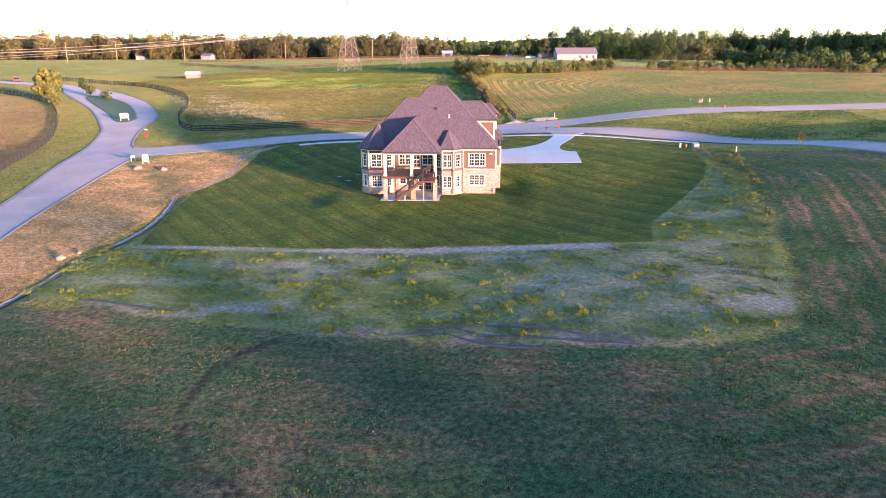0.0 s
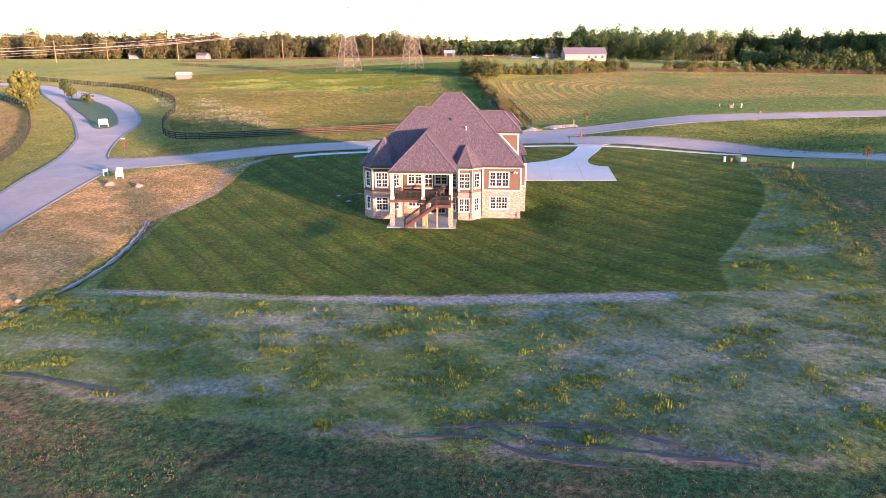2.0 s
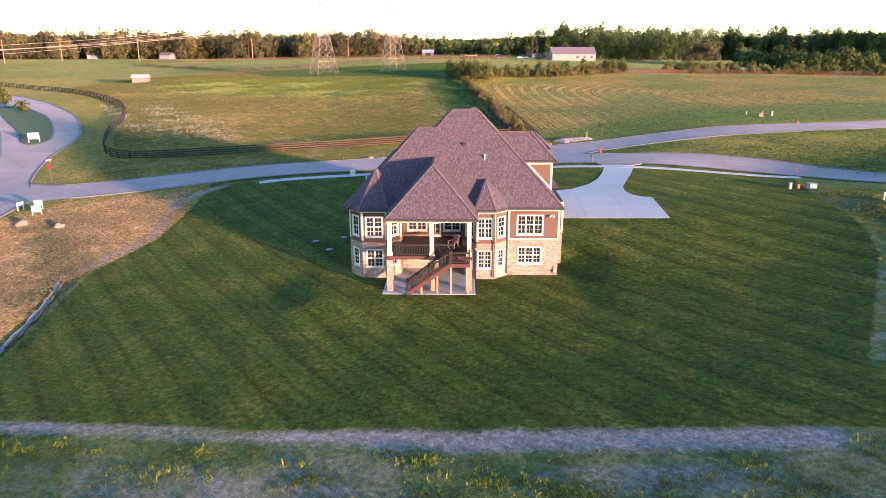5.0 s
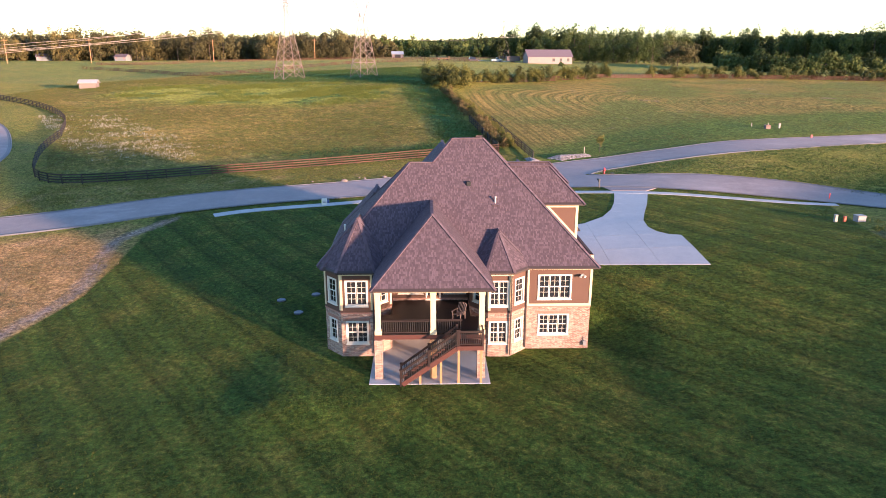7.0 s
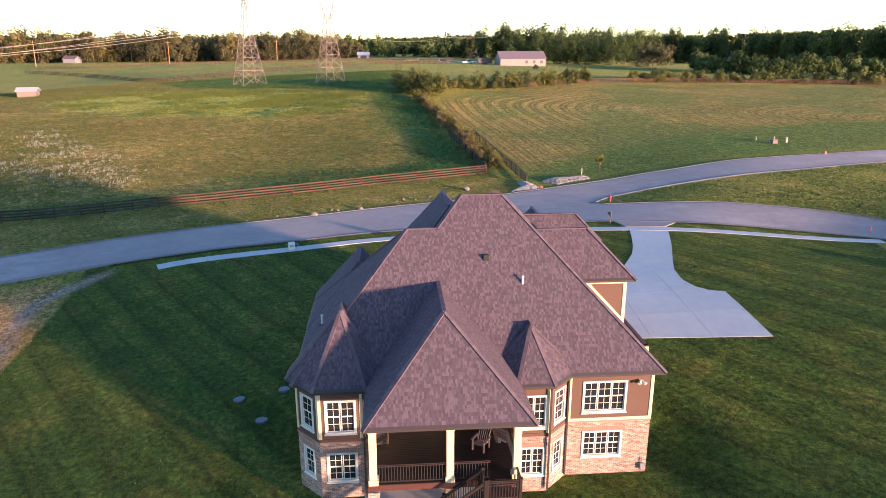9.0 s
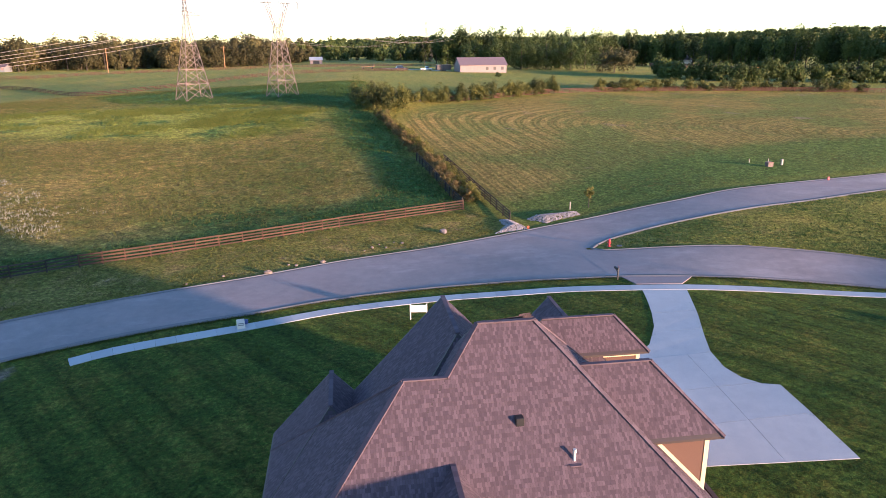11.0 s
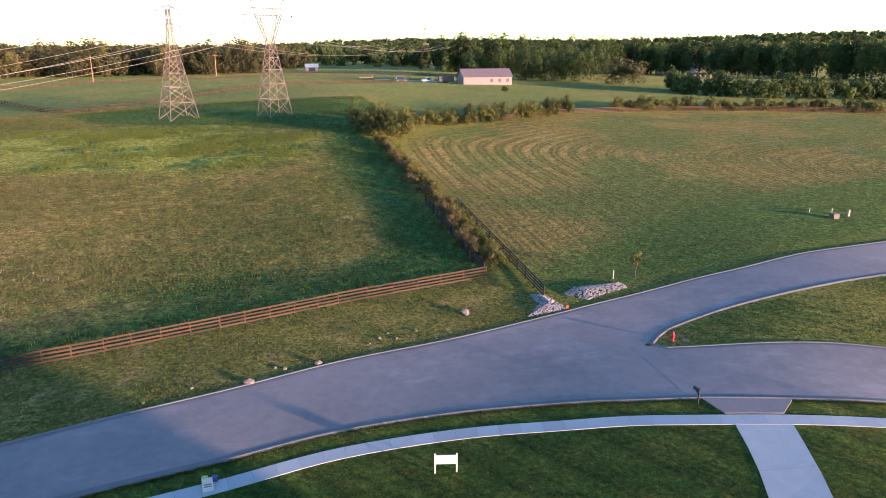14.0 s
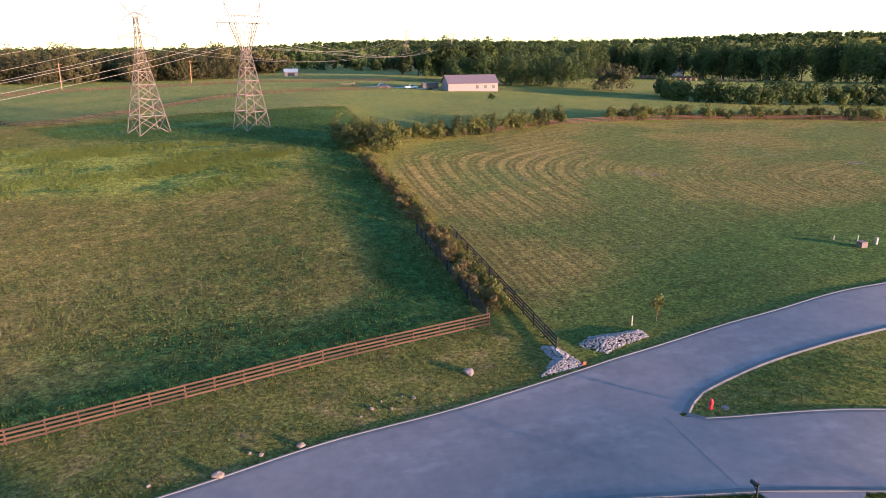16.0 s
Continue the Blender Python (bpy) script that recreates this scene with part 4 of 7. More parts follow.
def solid(name, verts, slopes, under, fascia=0.10, caps=()):
    """A roof block from its corners, its slopes (lists of corners, outward), its eave outline and the edges that carry caps."""
    for i, j in caps:
        CAPS.append((Vector(verts[i]), Vector(verts[j])))
    bm = bmesh.new()
    top = [bm.verts.new(v) for v in verts]
    low = {i: bm.verts.new((verts[i][0], verts[i][1], verts[i][2] - fascia)) for i in under}
    for s in slopes:
        bm.faces.new([top[i] for i in s])
        SLOPES.append([Vector(verts[i]) for i in s])
    for a, b in zip(under, under[1:] + under[:1]):
        bm.faces.new([top[a], low[a], low[b], top[b]])
    bm.faces.new([low[i] for i in reversed(under)])
    bmesh.ops.recalc_face_normals(bm, faces=bm.faces)
    return part(name, bm, GUTTER, roof, "dark brown eave rim")


def hip(name, x0, x1, y0, y1, ze, ridge_along, rise=RISE, caps=None):
    """A hipped block over a rectangle."""
    if ridge_along == "x":
        h = (y1 - y0) / 2
        r0, r1 = (x0 + h, (y0 + y1) / 2), (x1 - h, (y0 + y1) / 2)
    else:
        h = (x1 - x0) / 2
        r0, r1 = ((x0 + x1) / 2, y0 + h), ((x0 + x1) / 2, y1 - h)
    zt = ze + h * rise
    v = [(x0, y0, ze), (x1, y0, ze), (x1, y1, ze), (x0, y1, ze), (*r0, zt), (*r1, zt)]
    if ridge_along == "x":
        s = [[0, 1, 5, 4], [1, 2, 5], [2, 3, 4, 5], [3, 0, 4]]
    else:
        s = [[0, 1, 4], [1, 2, 5, 4], [2, 3, 5], [3, 0, 4, 5]]
    return solid(name, v, s, [0, 1, 2, 3], 0.10, caps if caps is not None else ((0, 4), (1, 5 if ridge_along == "x" else 4), (2, 5), (3, 4 if ridge_along == "x" else 5), (4, 5)))


def gable(name, x0, x1, y0, y1, ze, rise=RISE):
    """A block whose ridge runs along y, hipped in front and gabled at the back."""
    h = (x1 - x0) / 2
    zt = ze + h * rise
    xm = (x0 + x1) / 2
    v = [(x0, y0, ze), (x1, y0, ze), (x1, y1, ze), (x0, y1, ze), (xm, y0 + h, zt), (xm, y1, zt)]
    solid(name, v, [[0, 1, 4], [1, 2, 5, 4], [3, 0, 4, 5]], [0, 1, 2, 3], 0.10, ((4, 5),))
    bm = bmesh.new()
    a = [bm.verts.new((q[0] + (xm - q[0]) * 0.06, y1 - 0.35, q[2])) for q in (v[3], v[2], v[5])]
    b = [bm.verts.new((q[0] + (xm - q[0]) * 0.06, y1 - 0.55, q[2])) for q in (v[3], v[2], v[5])]
    bm.faces.new(a)
    bm.faces.new(b[::-1])
    part("gable_wall", bm, SIDING, roof, "brown-sided gable end")


Y0 = 4.2
TOP = EAVE + 7.3 * RISE
solid("main_block", [(-5.5, Y0, EAVE), (11.5, Y0, EAVE), (11.5, 19.0, EAVE), (-3.0, 16.3, EAVE), (1.8, Y0 + 7.3, TOP), (4.1, Y0 + 7.3, TOP)],
      [[0, 1, 5, 4], [1, 2, 5], [2, 3, 4, 5], [3, 0, 4]], [0, 1, 2, 3], 0.10, ((1, 5), (2, 5), (4, 5)))
MAIN_FRONT = [(-5.5, Y0), (11.5, Y0), (4.1, Y0 + 7.3), (1.8, Y0 + 7.3)]
hip("left_block", -7.15, 9, Y0 + 0.012, 15.9, EAVE + 0.002, "x", RISE, ((0, 4), (3, 4)))
LEFT_TOP = EAVE + 5.844 * RISE
CAPS.append((Vector((1.8, Y0 + 7.3, TOP)), Vector((0.35, Y0 + 5.85, LEFT_TOP))))
CAPS.append((Vector((-1.3, Y0 + 5.85, LEFT_TOP)), Vector((0.35, Y0 + 5.85, LEFT_TOP))))
hip("porch_block", -3.55, 4.05, -0.15, 14.0, EAVE + 0.02, "y", 1.015, ((0, 4), (1, 4), (4, 5)))
gable("street_block", -5.3, 7.7, 6.0, 16.95, EAVE + 0.01)
gable("street_block_right", 4.0, 12.3, 14.0, 22.45, EAVE + 0.03)
gable("left_dormer_block", -7.2, -1.2, 11.0, 17.4, EAVE - 0.01)
gable("street_block_small", 1.6, 5.6, 13.0, 19.6, EAVE + 1.3)
hip("upper_wing_front", 3.0, 11.35, 8.9, 13.5, 9.42, "x", RISE, ((1, 5), (2, 5), (4, 5)))
hip("upper_wing_back", 5.0, 11.7, 16.6, 19.5, 9.52, "x", RISE, ((1, 5), (2, 5), (4, 5)))


def bay_roof(name, eave, apex, back):
    """A many-sided bay roof that runs back into the main slope."""
    v = [(x, y, EAVE + 0.015) for x, y in eave] + [apex, back]
    n = len(eave)
    s = [[i, i + 1, n] for i in range(n - 1)]
    s[0] = [0, 1, n]
    for i in range(1, n - 1):
        CAPS.append((Vector(v[i]), Vector(v[n])))
    bm_slopes = s + [[n - 1, n + 1, n], [0, n, n + 1]]
    bm = bmesh.new()
    top = [bm.verts.new(q) for q in v]
    low = [bm.verts.new((q[0], q[1], q[2] - 0.13)) for q in v[:n]]
    for q in bm_slopes:
        bm.faces.new([top[i] for i in q])
        SLOPES.append([Vector(v[i]) for i in q])
    for a in range(n - 1):
        bm.faces.new([top[a], low[a], low[a + 1], top[a + 1]])
    bm.faces.new(list(reversed(low)))
    bm.faces.new([low[0], top[0], top[n + 1], top[n - 1], low[n - 1]])
    bmesh.ops.recalc_face_normals(bm, faces=bm.faces)
    return part(name, bm, GUTTER, roof, "dark brown eave rim")


bay_roof("left_bay_block", [(-7.5, 5.9), (-7.5, 4.95), (-6.05, 3.4), (-3.5, 3.4), (-2.2, 4.8), (-2.2, 5.9)], (-4.75, 6.3, 9.15), (-4.75, 7.6, 9.15))
bay_roof("right_bay_block", [(2.4, 5.9), (2.4, 4.8), (3.75, 3.2), (5.65, 3.2), (7.1, 4.6), (7.1, 5.9)], (4.8, 5.6, 8.35), (4.8, 6.5, 8.35))


def shingles():
    """Tabs of shingle in courses on every slope, proud of it and each a little crooked."""
    V, F = [], []
    for poly in SLOPES:
        n = (poly[1] - poly[0]).cross(poly[2] - poly[1]).normalized()
        if n.z < 0:
            n = -n
        e = Vector((0, 0, 1)).cross(n).normalized()
        u = n.cross(e).normalized()
        o = min(poly, key=lambda p: p.z)
        P = np.array([((p - o).dot(e), (p - o).dot(u)) for p in poly])
        w, h = 0.1, 0.165
        c0, c1, r1 = P[:, 0].min(), P[:, 0].max(), P[:, 1].max()
        for r in range(int(r1 / h)):
            xs = np.arange(c0 + (r % 2) * w * 0.5 + rng.uniform(-0.06, 0.06), c1, w)
            vy = (r + 0.5) * h
            ok = inside(P, xs + w / 2, np.full(len(xs), vy)) > 0.09
            if abs(o.y - (Y0 + 0.012)) < 1e-4 and abs(n.x) < 1e-4:
                wx = np.array([(o + e * (q + w / 2) + u * vy).to_2d() for q in xs]).reshape(-1, 2)
                ok &= inside(MAIN_FRONT, wx[:, 0], wx[:, 1]) < 0.10
            for x in xs[ok]:
                t = rng.uniform(0.008, 0.026)
                a, b = x + 0.004, x + w - 0.004
                y0, y1 = r * h - 0.012, (r + 1) * h + 0.01
                k = len(V)
                for sx, sy, d in ((a, y0, 0.002), (b, y0, 0.002), (a, y0, t), (b, y0, t), (b, y1, 0.004), (a, y1, 0.004)):
                    q = o + e * sx + u * sy + n * d
                    V.append((q.x, q.y, q.z))
                F += [(k, k + 1, k + 3, k + 2), (k + 2, k + 3, k + 4, k + 5)]
    ob = raw("shingles", V, F, SHINGLE, roof, "weathered brown asphalt shingles in courses")
    ob["kind"] = "stuff"
    bm = bmesh.new()
    for p, q in CAPS:
        n = max(2, int((q - p).length / 0.3))
        for k in range(n):
            a, b = p.lerp(q, k / n), p.lerp(q, (k + 1) / n)
            beam(bm, a + Vector((0, 0, -0.012)), b + Vector((0, 0, -0.004)), 0.2, 0.06)
    ob = part("ridge_cap_run", bm, RIDGE, roof, "ridge and hip cap shingles")
    ob["kind"] = "stuff"


shingles()

# walls of the upper wings, above the main slopes
for x0, x1, y0, y1, z1 in ((4.5, 10.95, 9.35, 13.0, 9.3), (5.0, 11.3, 16.95, 19.7, 9.4)):
    bm = bmesh.new()
    box(bm, x0, x1, y0, y1, 5.5, z1)
    part("wing_wall", bm, SIDING, house, "dark brown siding of the upper wing")
    bm = bmesh.new()
    box(bm, x1 - 0.16, x1 + 0.03, y0 - 0.03, y0 + 0.16, 5.5, z1)
    part("corner_board", bm, TRIM, house)
    bm = bmesh.new()
    box(bm, x0, x1 + 0.02, y0 - 0.02, y0, z1 - 0.2, z1 - 0.01)
    part("frieze_board", bm, TRIM, house)
    zz = EAVE + (11.5 - x1) * RISE
    bm = bmesh.new()
    beam(bm, (x1 - 0.05, y0 - 0.03, zz + 0.16), (x1 - 2.6, y0 - 0.03, zz + 0.16 + 2.55 * RISE), 0.05, 0.14)
    part("rake_board", bm, TRIM, house, "cream board where the wall meets the slope")

# vents on the front slope
bm = bmesh.new()
zr = EAVE + (8.78 - Y0) * RISE
box(bm, 2.74, 3.06, 8.62, 8.94, zr - 0.25, zr + 0.17, None, 0.02)
part("roof_vent", bm, BLACK, roof, "black box vent")
for x, y, h in ((4.72, 7.7, 0.42), (-5.9, 8.2, 0.4)):
    zr = EAVE + (y - Y0) * RISE if x > 0 else EAVE + (x + 7.45) * RISE
    bm = bmesh.new()
    bar(bm, (x, y, zr - 0.1), (x, y, zr + h), 0.055, 12)
    bar(bm, (x, y, zr + h - 0.1), (x, y, zr + h + 0.015), 0.07, 12)
    part("vent_pipe", bm, WHITE, roof, "white vent pipe")
    bm = bmesh.new()
    beam(bm, (x - 0.22, y - 0.12, zr - 0.1), (x + 0.22, y - 0.12, zr - 0.1), 0.3, 0.03)
    part("flashing", bm, RIDGE, roof)

# the patio, the deck over it and its stair
patio = tagged(empty("patio"), "pale concrete patio slab under the deck", "patio")
bm = bmesh.new()
box(bm, -3.75, 3.85, -0.32, 6.55, -0.35, 0.03, None, 0.015)
part("slab", bm, CONCRETE, patio)
deck = tagged(empty("deck"), "dark-stained timber deck with railings and a long stair", "deck")
for k in range(41):
    bm = bmesh.new()
    y = 0.5 + k * 0.147
    box(bm, -3.35 if y < 3.6 else -2.5, 3.5 if y < 3.4 else 2.8, y, y + 0.138, DECK - 0.035, DECK)
    part("board", bm, STAIN, deck)
for y in (0.5, 3.0, 6.4):
    bm = bmesh.new()
    box(bm, -3.4 if y < 3 else -2.5, 3.5 if y < 3 else 2.8, y, y + 0.09, DECK - 0.33, DECK - 0.04)
    part("beam", bm, REDWOOD, deck, "red-brown deck beam")
for k in range(18):
    x = -3.2 + k * 0.38
    bm = bmesh.new()
    box(bm, x, x + 0.045, 0.6, 3.5 if abs(x) > 2.4 else 6.4, DECK - 0.27, DECK - 0.04)
    part("joist", bm, REDWOOD, deck)


def railing(a, b, posts=(0, 1)):
    """A railing panel with square balusters from a to b (both at floor height)."""
    a, b = Vector(a), Vector(b)
    d = b - a
    up = Vector((0, 0, 1))
    bm = bmesh.new()
    beam(bm, a + up * 0.98, b + up * 0.98, 0.09, 0.045)
    part("handrail", bm, STAIN, deck)
    for h in (0.12, 0.89):
        bm = bmesh.new()
        beam(bm, a + up * h, b + up * h, 0.045, 0.07)
        part("rail", bm, STAIN, deck)
    n = max(2, int(d.length / 0.13))
    for k in range(1, n):
        p = a + d * (k / n)
        bm = bmesh.new()
        box(bm, p.x - 0.018, p.x + 0.018, p.y - 0.018, p.y + 0.018, p.z + 0.14, p.z + 0.88)
        part("baluster", bm, BLACK, deck)
    for k in posts or ():
        p = (a, b)[k]
        bm = bmesh.new()
        box(bm, p.x - 0.06, p.x + 0.06, p.y - 0.06, p.y + 0.06, p.z - 0.05, p.z + 1.05)
        box(bm, p.x - 0.085, p.x + 0.085, p.y - 0.085, p.y + 0.085, p.z + 1.05, p.z + 1.09)
        part("rail_post", bm, STAIN, deck)


railing((-3.15, 0.55, DECK), (0.2, 0.55, DECK), False)
railing((0.35, 0.55, DECK), (2.1, 0.55, DECK), False)
railing((-3.25, 0.7, DECK), (-3.25, 3.7, DECK), False)
railing((3.35, 0.7, DECK), (3.35, 3.4, DECK), False)

# landing outside the deck's front and the flight running down along it
bm = bmesh.new()
box(bm, 1.75, 3.35, -0.55, 0.5, DECK - 0.42, DECK - 0.38)
for k in range(7):
    box(bm, 1.75, 3.35, -0.54 + k * 0.147, -0.403 + k * 0.147, DECK - 0.38, DECK - 0.345)
box(bm, 1.72, 3.38, -0.59, -0.54, DECK - 0.62, DECK - 0.345)
part("landing", bm, REDWOOD, deck, "red-brown stair landing")
railing((1.85, -0.5, DECK - 0.345), (3.3, -0.5, DECK - 0.345))
railing((3.3, -0.5, DECK - 0.345), (3.3, 0.45, DECK - 0.345), False)
ST0, ST1 = Vector((1.75, 0, DECK - 0.345)), Vector((-1.75, 0, 0.03))
steps = 15
for y in (-0.52, 0.42):
    bm = bmesh.new()
    beam(bm, (ST0.x, y, ST0.z - 0.16), (ST1.x + 0.1, y, ST1.z + 0.05), 0.05, 0.29)
    part("stringer", bm, REDWOOD, deck)
for k in range(1, steps):
    p = ST0.lerp(ST1, k / steps)
    bm = bmesh.new()
    box(bm, p.x - 0.03, p.x + 0.26, -0.5, 0.4, p.z - 0.035, p.z)
    part("tread", bm, STAIN, deck)
for y in (-0.52, 0.42):
    mid = ST0.lerp(ST1, 0.5)
    railing((ST0.x, y, ST0.z), (mid.x, y, mid.z))
    railing((mid.x, y, mid.z), (ST1.x, y, ST1.z), (1,))
for x in (-0.55, 0.75, 1.85, 3.25):
    z1 = min(DECK - 0.4, max(0.5, ST1.z + (x - ST1.x) / (ST0.x - ST1.x) * (ST0.z - ST1.z) - 0.25))
    bm = bmesh.new()
    box(bm, x - 0.07, x + 0.07, -0.30, -0.16, 0.03, z1)
    part("prop_post", bm, NEWWOOD, deck, "new yellow timber post")

# brick piers under the deck, cream posts above
for x, y in ((-3.15, 0.62), (3.3, 0.62)):
    pier = tagged(empty("brick_pier", x, y, 0), "square brick pier carrying the porch", "pier", "porch piers")
    bm = bmesh.new()
    v = box(bm, -0.25, 0.25, -0.25, 0.25, 0.03, DECK - 0.33)
    uvbox(bm, bm.faces, Vector((0.7, 0.72, 0)), Vector((0, 0, 0)))
    part("shaft", bm, BRICK, pier)
for x in (-3.15, 0.28, 3.3):
    post = tagged(empty("porch_post", x, 0.62, DECK), "square cream-painted porch post", "post", "porch posts")
    bm = bmesh.new()
    box(bm, -0.17, 0.17, -0.17, 0.17, 0, 2.8, None, 0.01)
    part("shaft", bm, TRIM, post)
    bm = bmesh.new()
    box(bm, -0.22, 0.22, -0.22, 0.22, 0.0, 0.28, None, 0.012)
    part("plinth", bm, TRIM, post)
    bm = bmesh.new()
    box(bm, -0.2, 0.2, -0.2, 0.2, 2.62, 2.8, None, 0.012)
    part("capital", bm, TRIM, post)
bm = bmesh.new()
box(bm, 0.28 - 0.22, 0.28 + 0.22, 0.42, 0.86, 0.03, 2.69)
uvbox(bm, bm.faces, Vector((0.7, 0.72, 0)), Vector((0, 0, 0)))
mid_pier = tagged(empty("timber_pier"), "boxed new-timber pier under the deck", "pier")
part("shaft", bm, NEWWOOD, mid_pier)
bm = bmesh.new()
box(bm, -3.35, 3.5, 0.42, 0.82, DECK + 2.8, EAVE - 0.2)
box(bm, -3.35, -2.95, 0.82, 3.9, DECK + 2.8, EAVE - 0.2)
box(bm, 3.1, 3.5, 0.82, 3.7, DECK + 2.8, EAVE - 0.2)
part("porch_beam", bm, TRIM, house, "cream beam under the porch eave")
bm = bmesh.new()
box(bm, -2.9, 3.05, 0.85, 6.55, DECK + 2.86, DECK + 2.9)
part("porch_ceiling", bm, STAIN, house, "dark boarded porch ceiling")

# ---- fences ----
FENCE_RED = by_piece("weathered_fence_board", (0.045, 0.026, 0.018), (0.10, 0.052, 0.033), 0.9)
FENCE_BLACK = by_piece("black_fence_board", (0.018, 0.017, 0.016), (0.05, 0.042, 0.036), 0.85)


def fence(line, name, label, material, bay=2.44, rails=4, height=1.3, pieces=True, group=""):
    """A board fence: posts with rails nailed on, as pieces or joined where far."""
    p = smooth_line(line, bay)
    z = land(p[:, 0], p[:, 1])
    ob = tagged(empty(name, *p[0], z[0]), label, "fence", group)
    inv = ob.matrix_world.inverted()
    if pieces:
        bm = bmesh.new()
        box(bm, -0.065, 0.065, -0.065, 0.065, -0.3, height + 0.05, None, 0.01)
        pm = bpy.data.meshes.new("post")
        bm.to_mesh(pm)
        bm.free()
        bm = bmesh.new()
        box(bm, 0, 1, -0.018, 0.018, -0.085, 0.085)
        rm = bpy.data.meshes.new("rail")
        bm.to_mesh(rm)
        bm.free()
        for me in (pm, rm):
            me.materials.append(material)
    else:
        bm = bmesh.new()
    for i in range(len(p)):
        a = Vector((*p[i], z[i]))
        if pieces:
            o = new("post", pm)
            o.parent = ob
            o.matrix_basis = inv @ Matrix.Translation(a) @ pose(0, 0, 0, rng.uniform(-2, 2), rng.uniform(-2, 2), rng.uniform(0, 90))
        else:
            box(bm, a.x - 0.07, a.x + 0.07, a.y - 0.07, a.y + 0.07, a.z - 0.2, a.z + height)
        if i + 1 < len(p):
            b = Vector((*p[i + 1], z[i + 1]))
            d = b - a
            for k in range(rails):
                h = 0.22 + k * (height - 0.28) / (rails - 1)
                if pieces:
                    o = new("rail", rm)
                    o.parent = ob
                    o.matrix_basis = (inv @ Matrix.Translation(a + Vector((0, 0, h + rng.uniform(-0.015, 0.015)))) @ d.to_track_quat("X", "Z").to_matrix().to_4x4()
                                      @ Matrix.Translation((0, -0.08, 0)) @ Matrix.Diagonal((d.length, 1, 1, 1)))
                else:
                    beam(bm, a + Vector((0, 0, h)), b + Vector((0, 0, h)), 0.04, 0.15)
    if not pieces:
        for v in bm.verts:
            v.co = inv @ v.co
        part("board_run", bm, material, ob)["kind"] = "stuff"
    return ob


fence([(-30.5, 57.7), (-24.1, 60), (-15, 63.4), (-4.2, 67.2), (4, 69.5), (11.7, 71.5)], "board_fence", "weathered reddish brown four-board pasture fence", FENCE_RED)
fence([(-30.5, 57.7), (-36, 55.2), (-43.2, 53), (-49, 52.6), (-53, 54.5), (-56.2, 59), (-60, 67), (-63.5, 76), (-66.8, 88)], "board_fence", "dark four-board fence curving round the pasture", FENCE_BLACK)
fence([(-66.8, 88), (-74.5, 105), (-86, 120), (-102, 135), (-122, 152), (-160, 178)], "board_fence", "dark four-board fence along the pasture's far side", FENCE_BLACK, pieces=False)
fence([(16.4, 65.4), (15.6, 73), (14.8, 80), (13.9, 88), (12.8, 97)], "board_fence", "black four-board fence beside the hay field", FENCE_BLACK)
fence([(11.7, 72.5), (11.1, 76), (9.9, 88), (8.6, 99)], "board_fence", "black four-board fence beside the hedgerow", FENCE_BLACK)
fence([(-60, -8), (-67.6, 17.3), (-74.9, 36.8), (-80, 51.3), (-87.2, 64.7), (-97, 79.2), (-108.8, 93), (-136, 114)], "board_fence", "dark brown board fence beside the entry road", FENCE_BLACK, pieces=False)
fence([(36, 167), (56, 176), (75, 181.5), (92, 184), (124, 180), (150, 172), (200, 160)], "board_fence", "reddish board fence behind the hay field", FENCE_RED, pieces=False)
fence([(12, 160), (24, 163), (38, 168)], "board_fence", "weathered board fence among shrubs", FENCE_RED, pieces=False)
fence([(-145, 262), (-111, 241), (-79.4, 203), (-61, 216), (-35, 258), (-10, 275), (25, 285)], "board_fence", "brown paddock fence across the upland", FENCE_RED, rails=3, height=1.1, pieces=False)
fence([(-150, 285), (-123, 290), (-90, 320), (-50, 345), (0, 352), (60, 350)], "board_fence", "brown far paddock fence", FENCE_RED, rails=3, height=1.1, pieces=False)

# ---- trees and shrubs ----
BARK = plain("bark", (0.085, 0.065, 0.05), 0.95, 0.4, 2.0, 12.0, bumpy=0.6)
LEAF_GOLD = by_piece("gold_leaf", (0.06, 0.075, 0.015), (0.24, 0.20, 0.045), 0.7, 0.4, True, mid=(0.13, 0.13, 0.028), thin=True)
LEAF = by_piece("leaf", (0.028, 0.050, 0.014), (0.095, 0.115, 0.030), 0.75, 0.25, True, mid=(0.055, 0.080, 0.020), thin=True, toned=True)
LEAF_YELLOW = by_piece("yellow_leaf", (0.035, 0.055, 0.012), (0.16, 0.15, 0.036), 0.7, 0.4, True, mid=(0.080, 0.090, 0.021), thin=True, toned=True)
LEAF_WOOD = by_piece("wood_leaf", (0.036, 0.041, 0.016), (0.125, 0.102, 0.036), 0.8, 0.12, True, mid=(0.072, 0.068, 0.024), toned=True)
LEAF_RUST = by_piece("rust_leaf", (0.065, 0.065, 0.020), (0.26, 0.155, 0.070), 0.8, 0.4, True, mid=(0.145, 0.115, 0.042), thin=True)


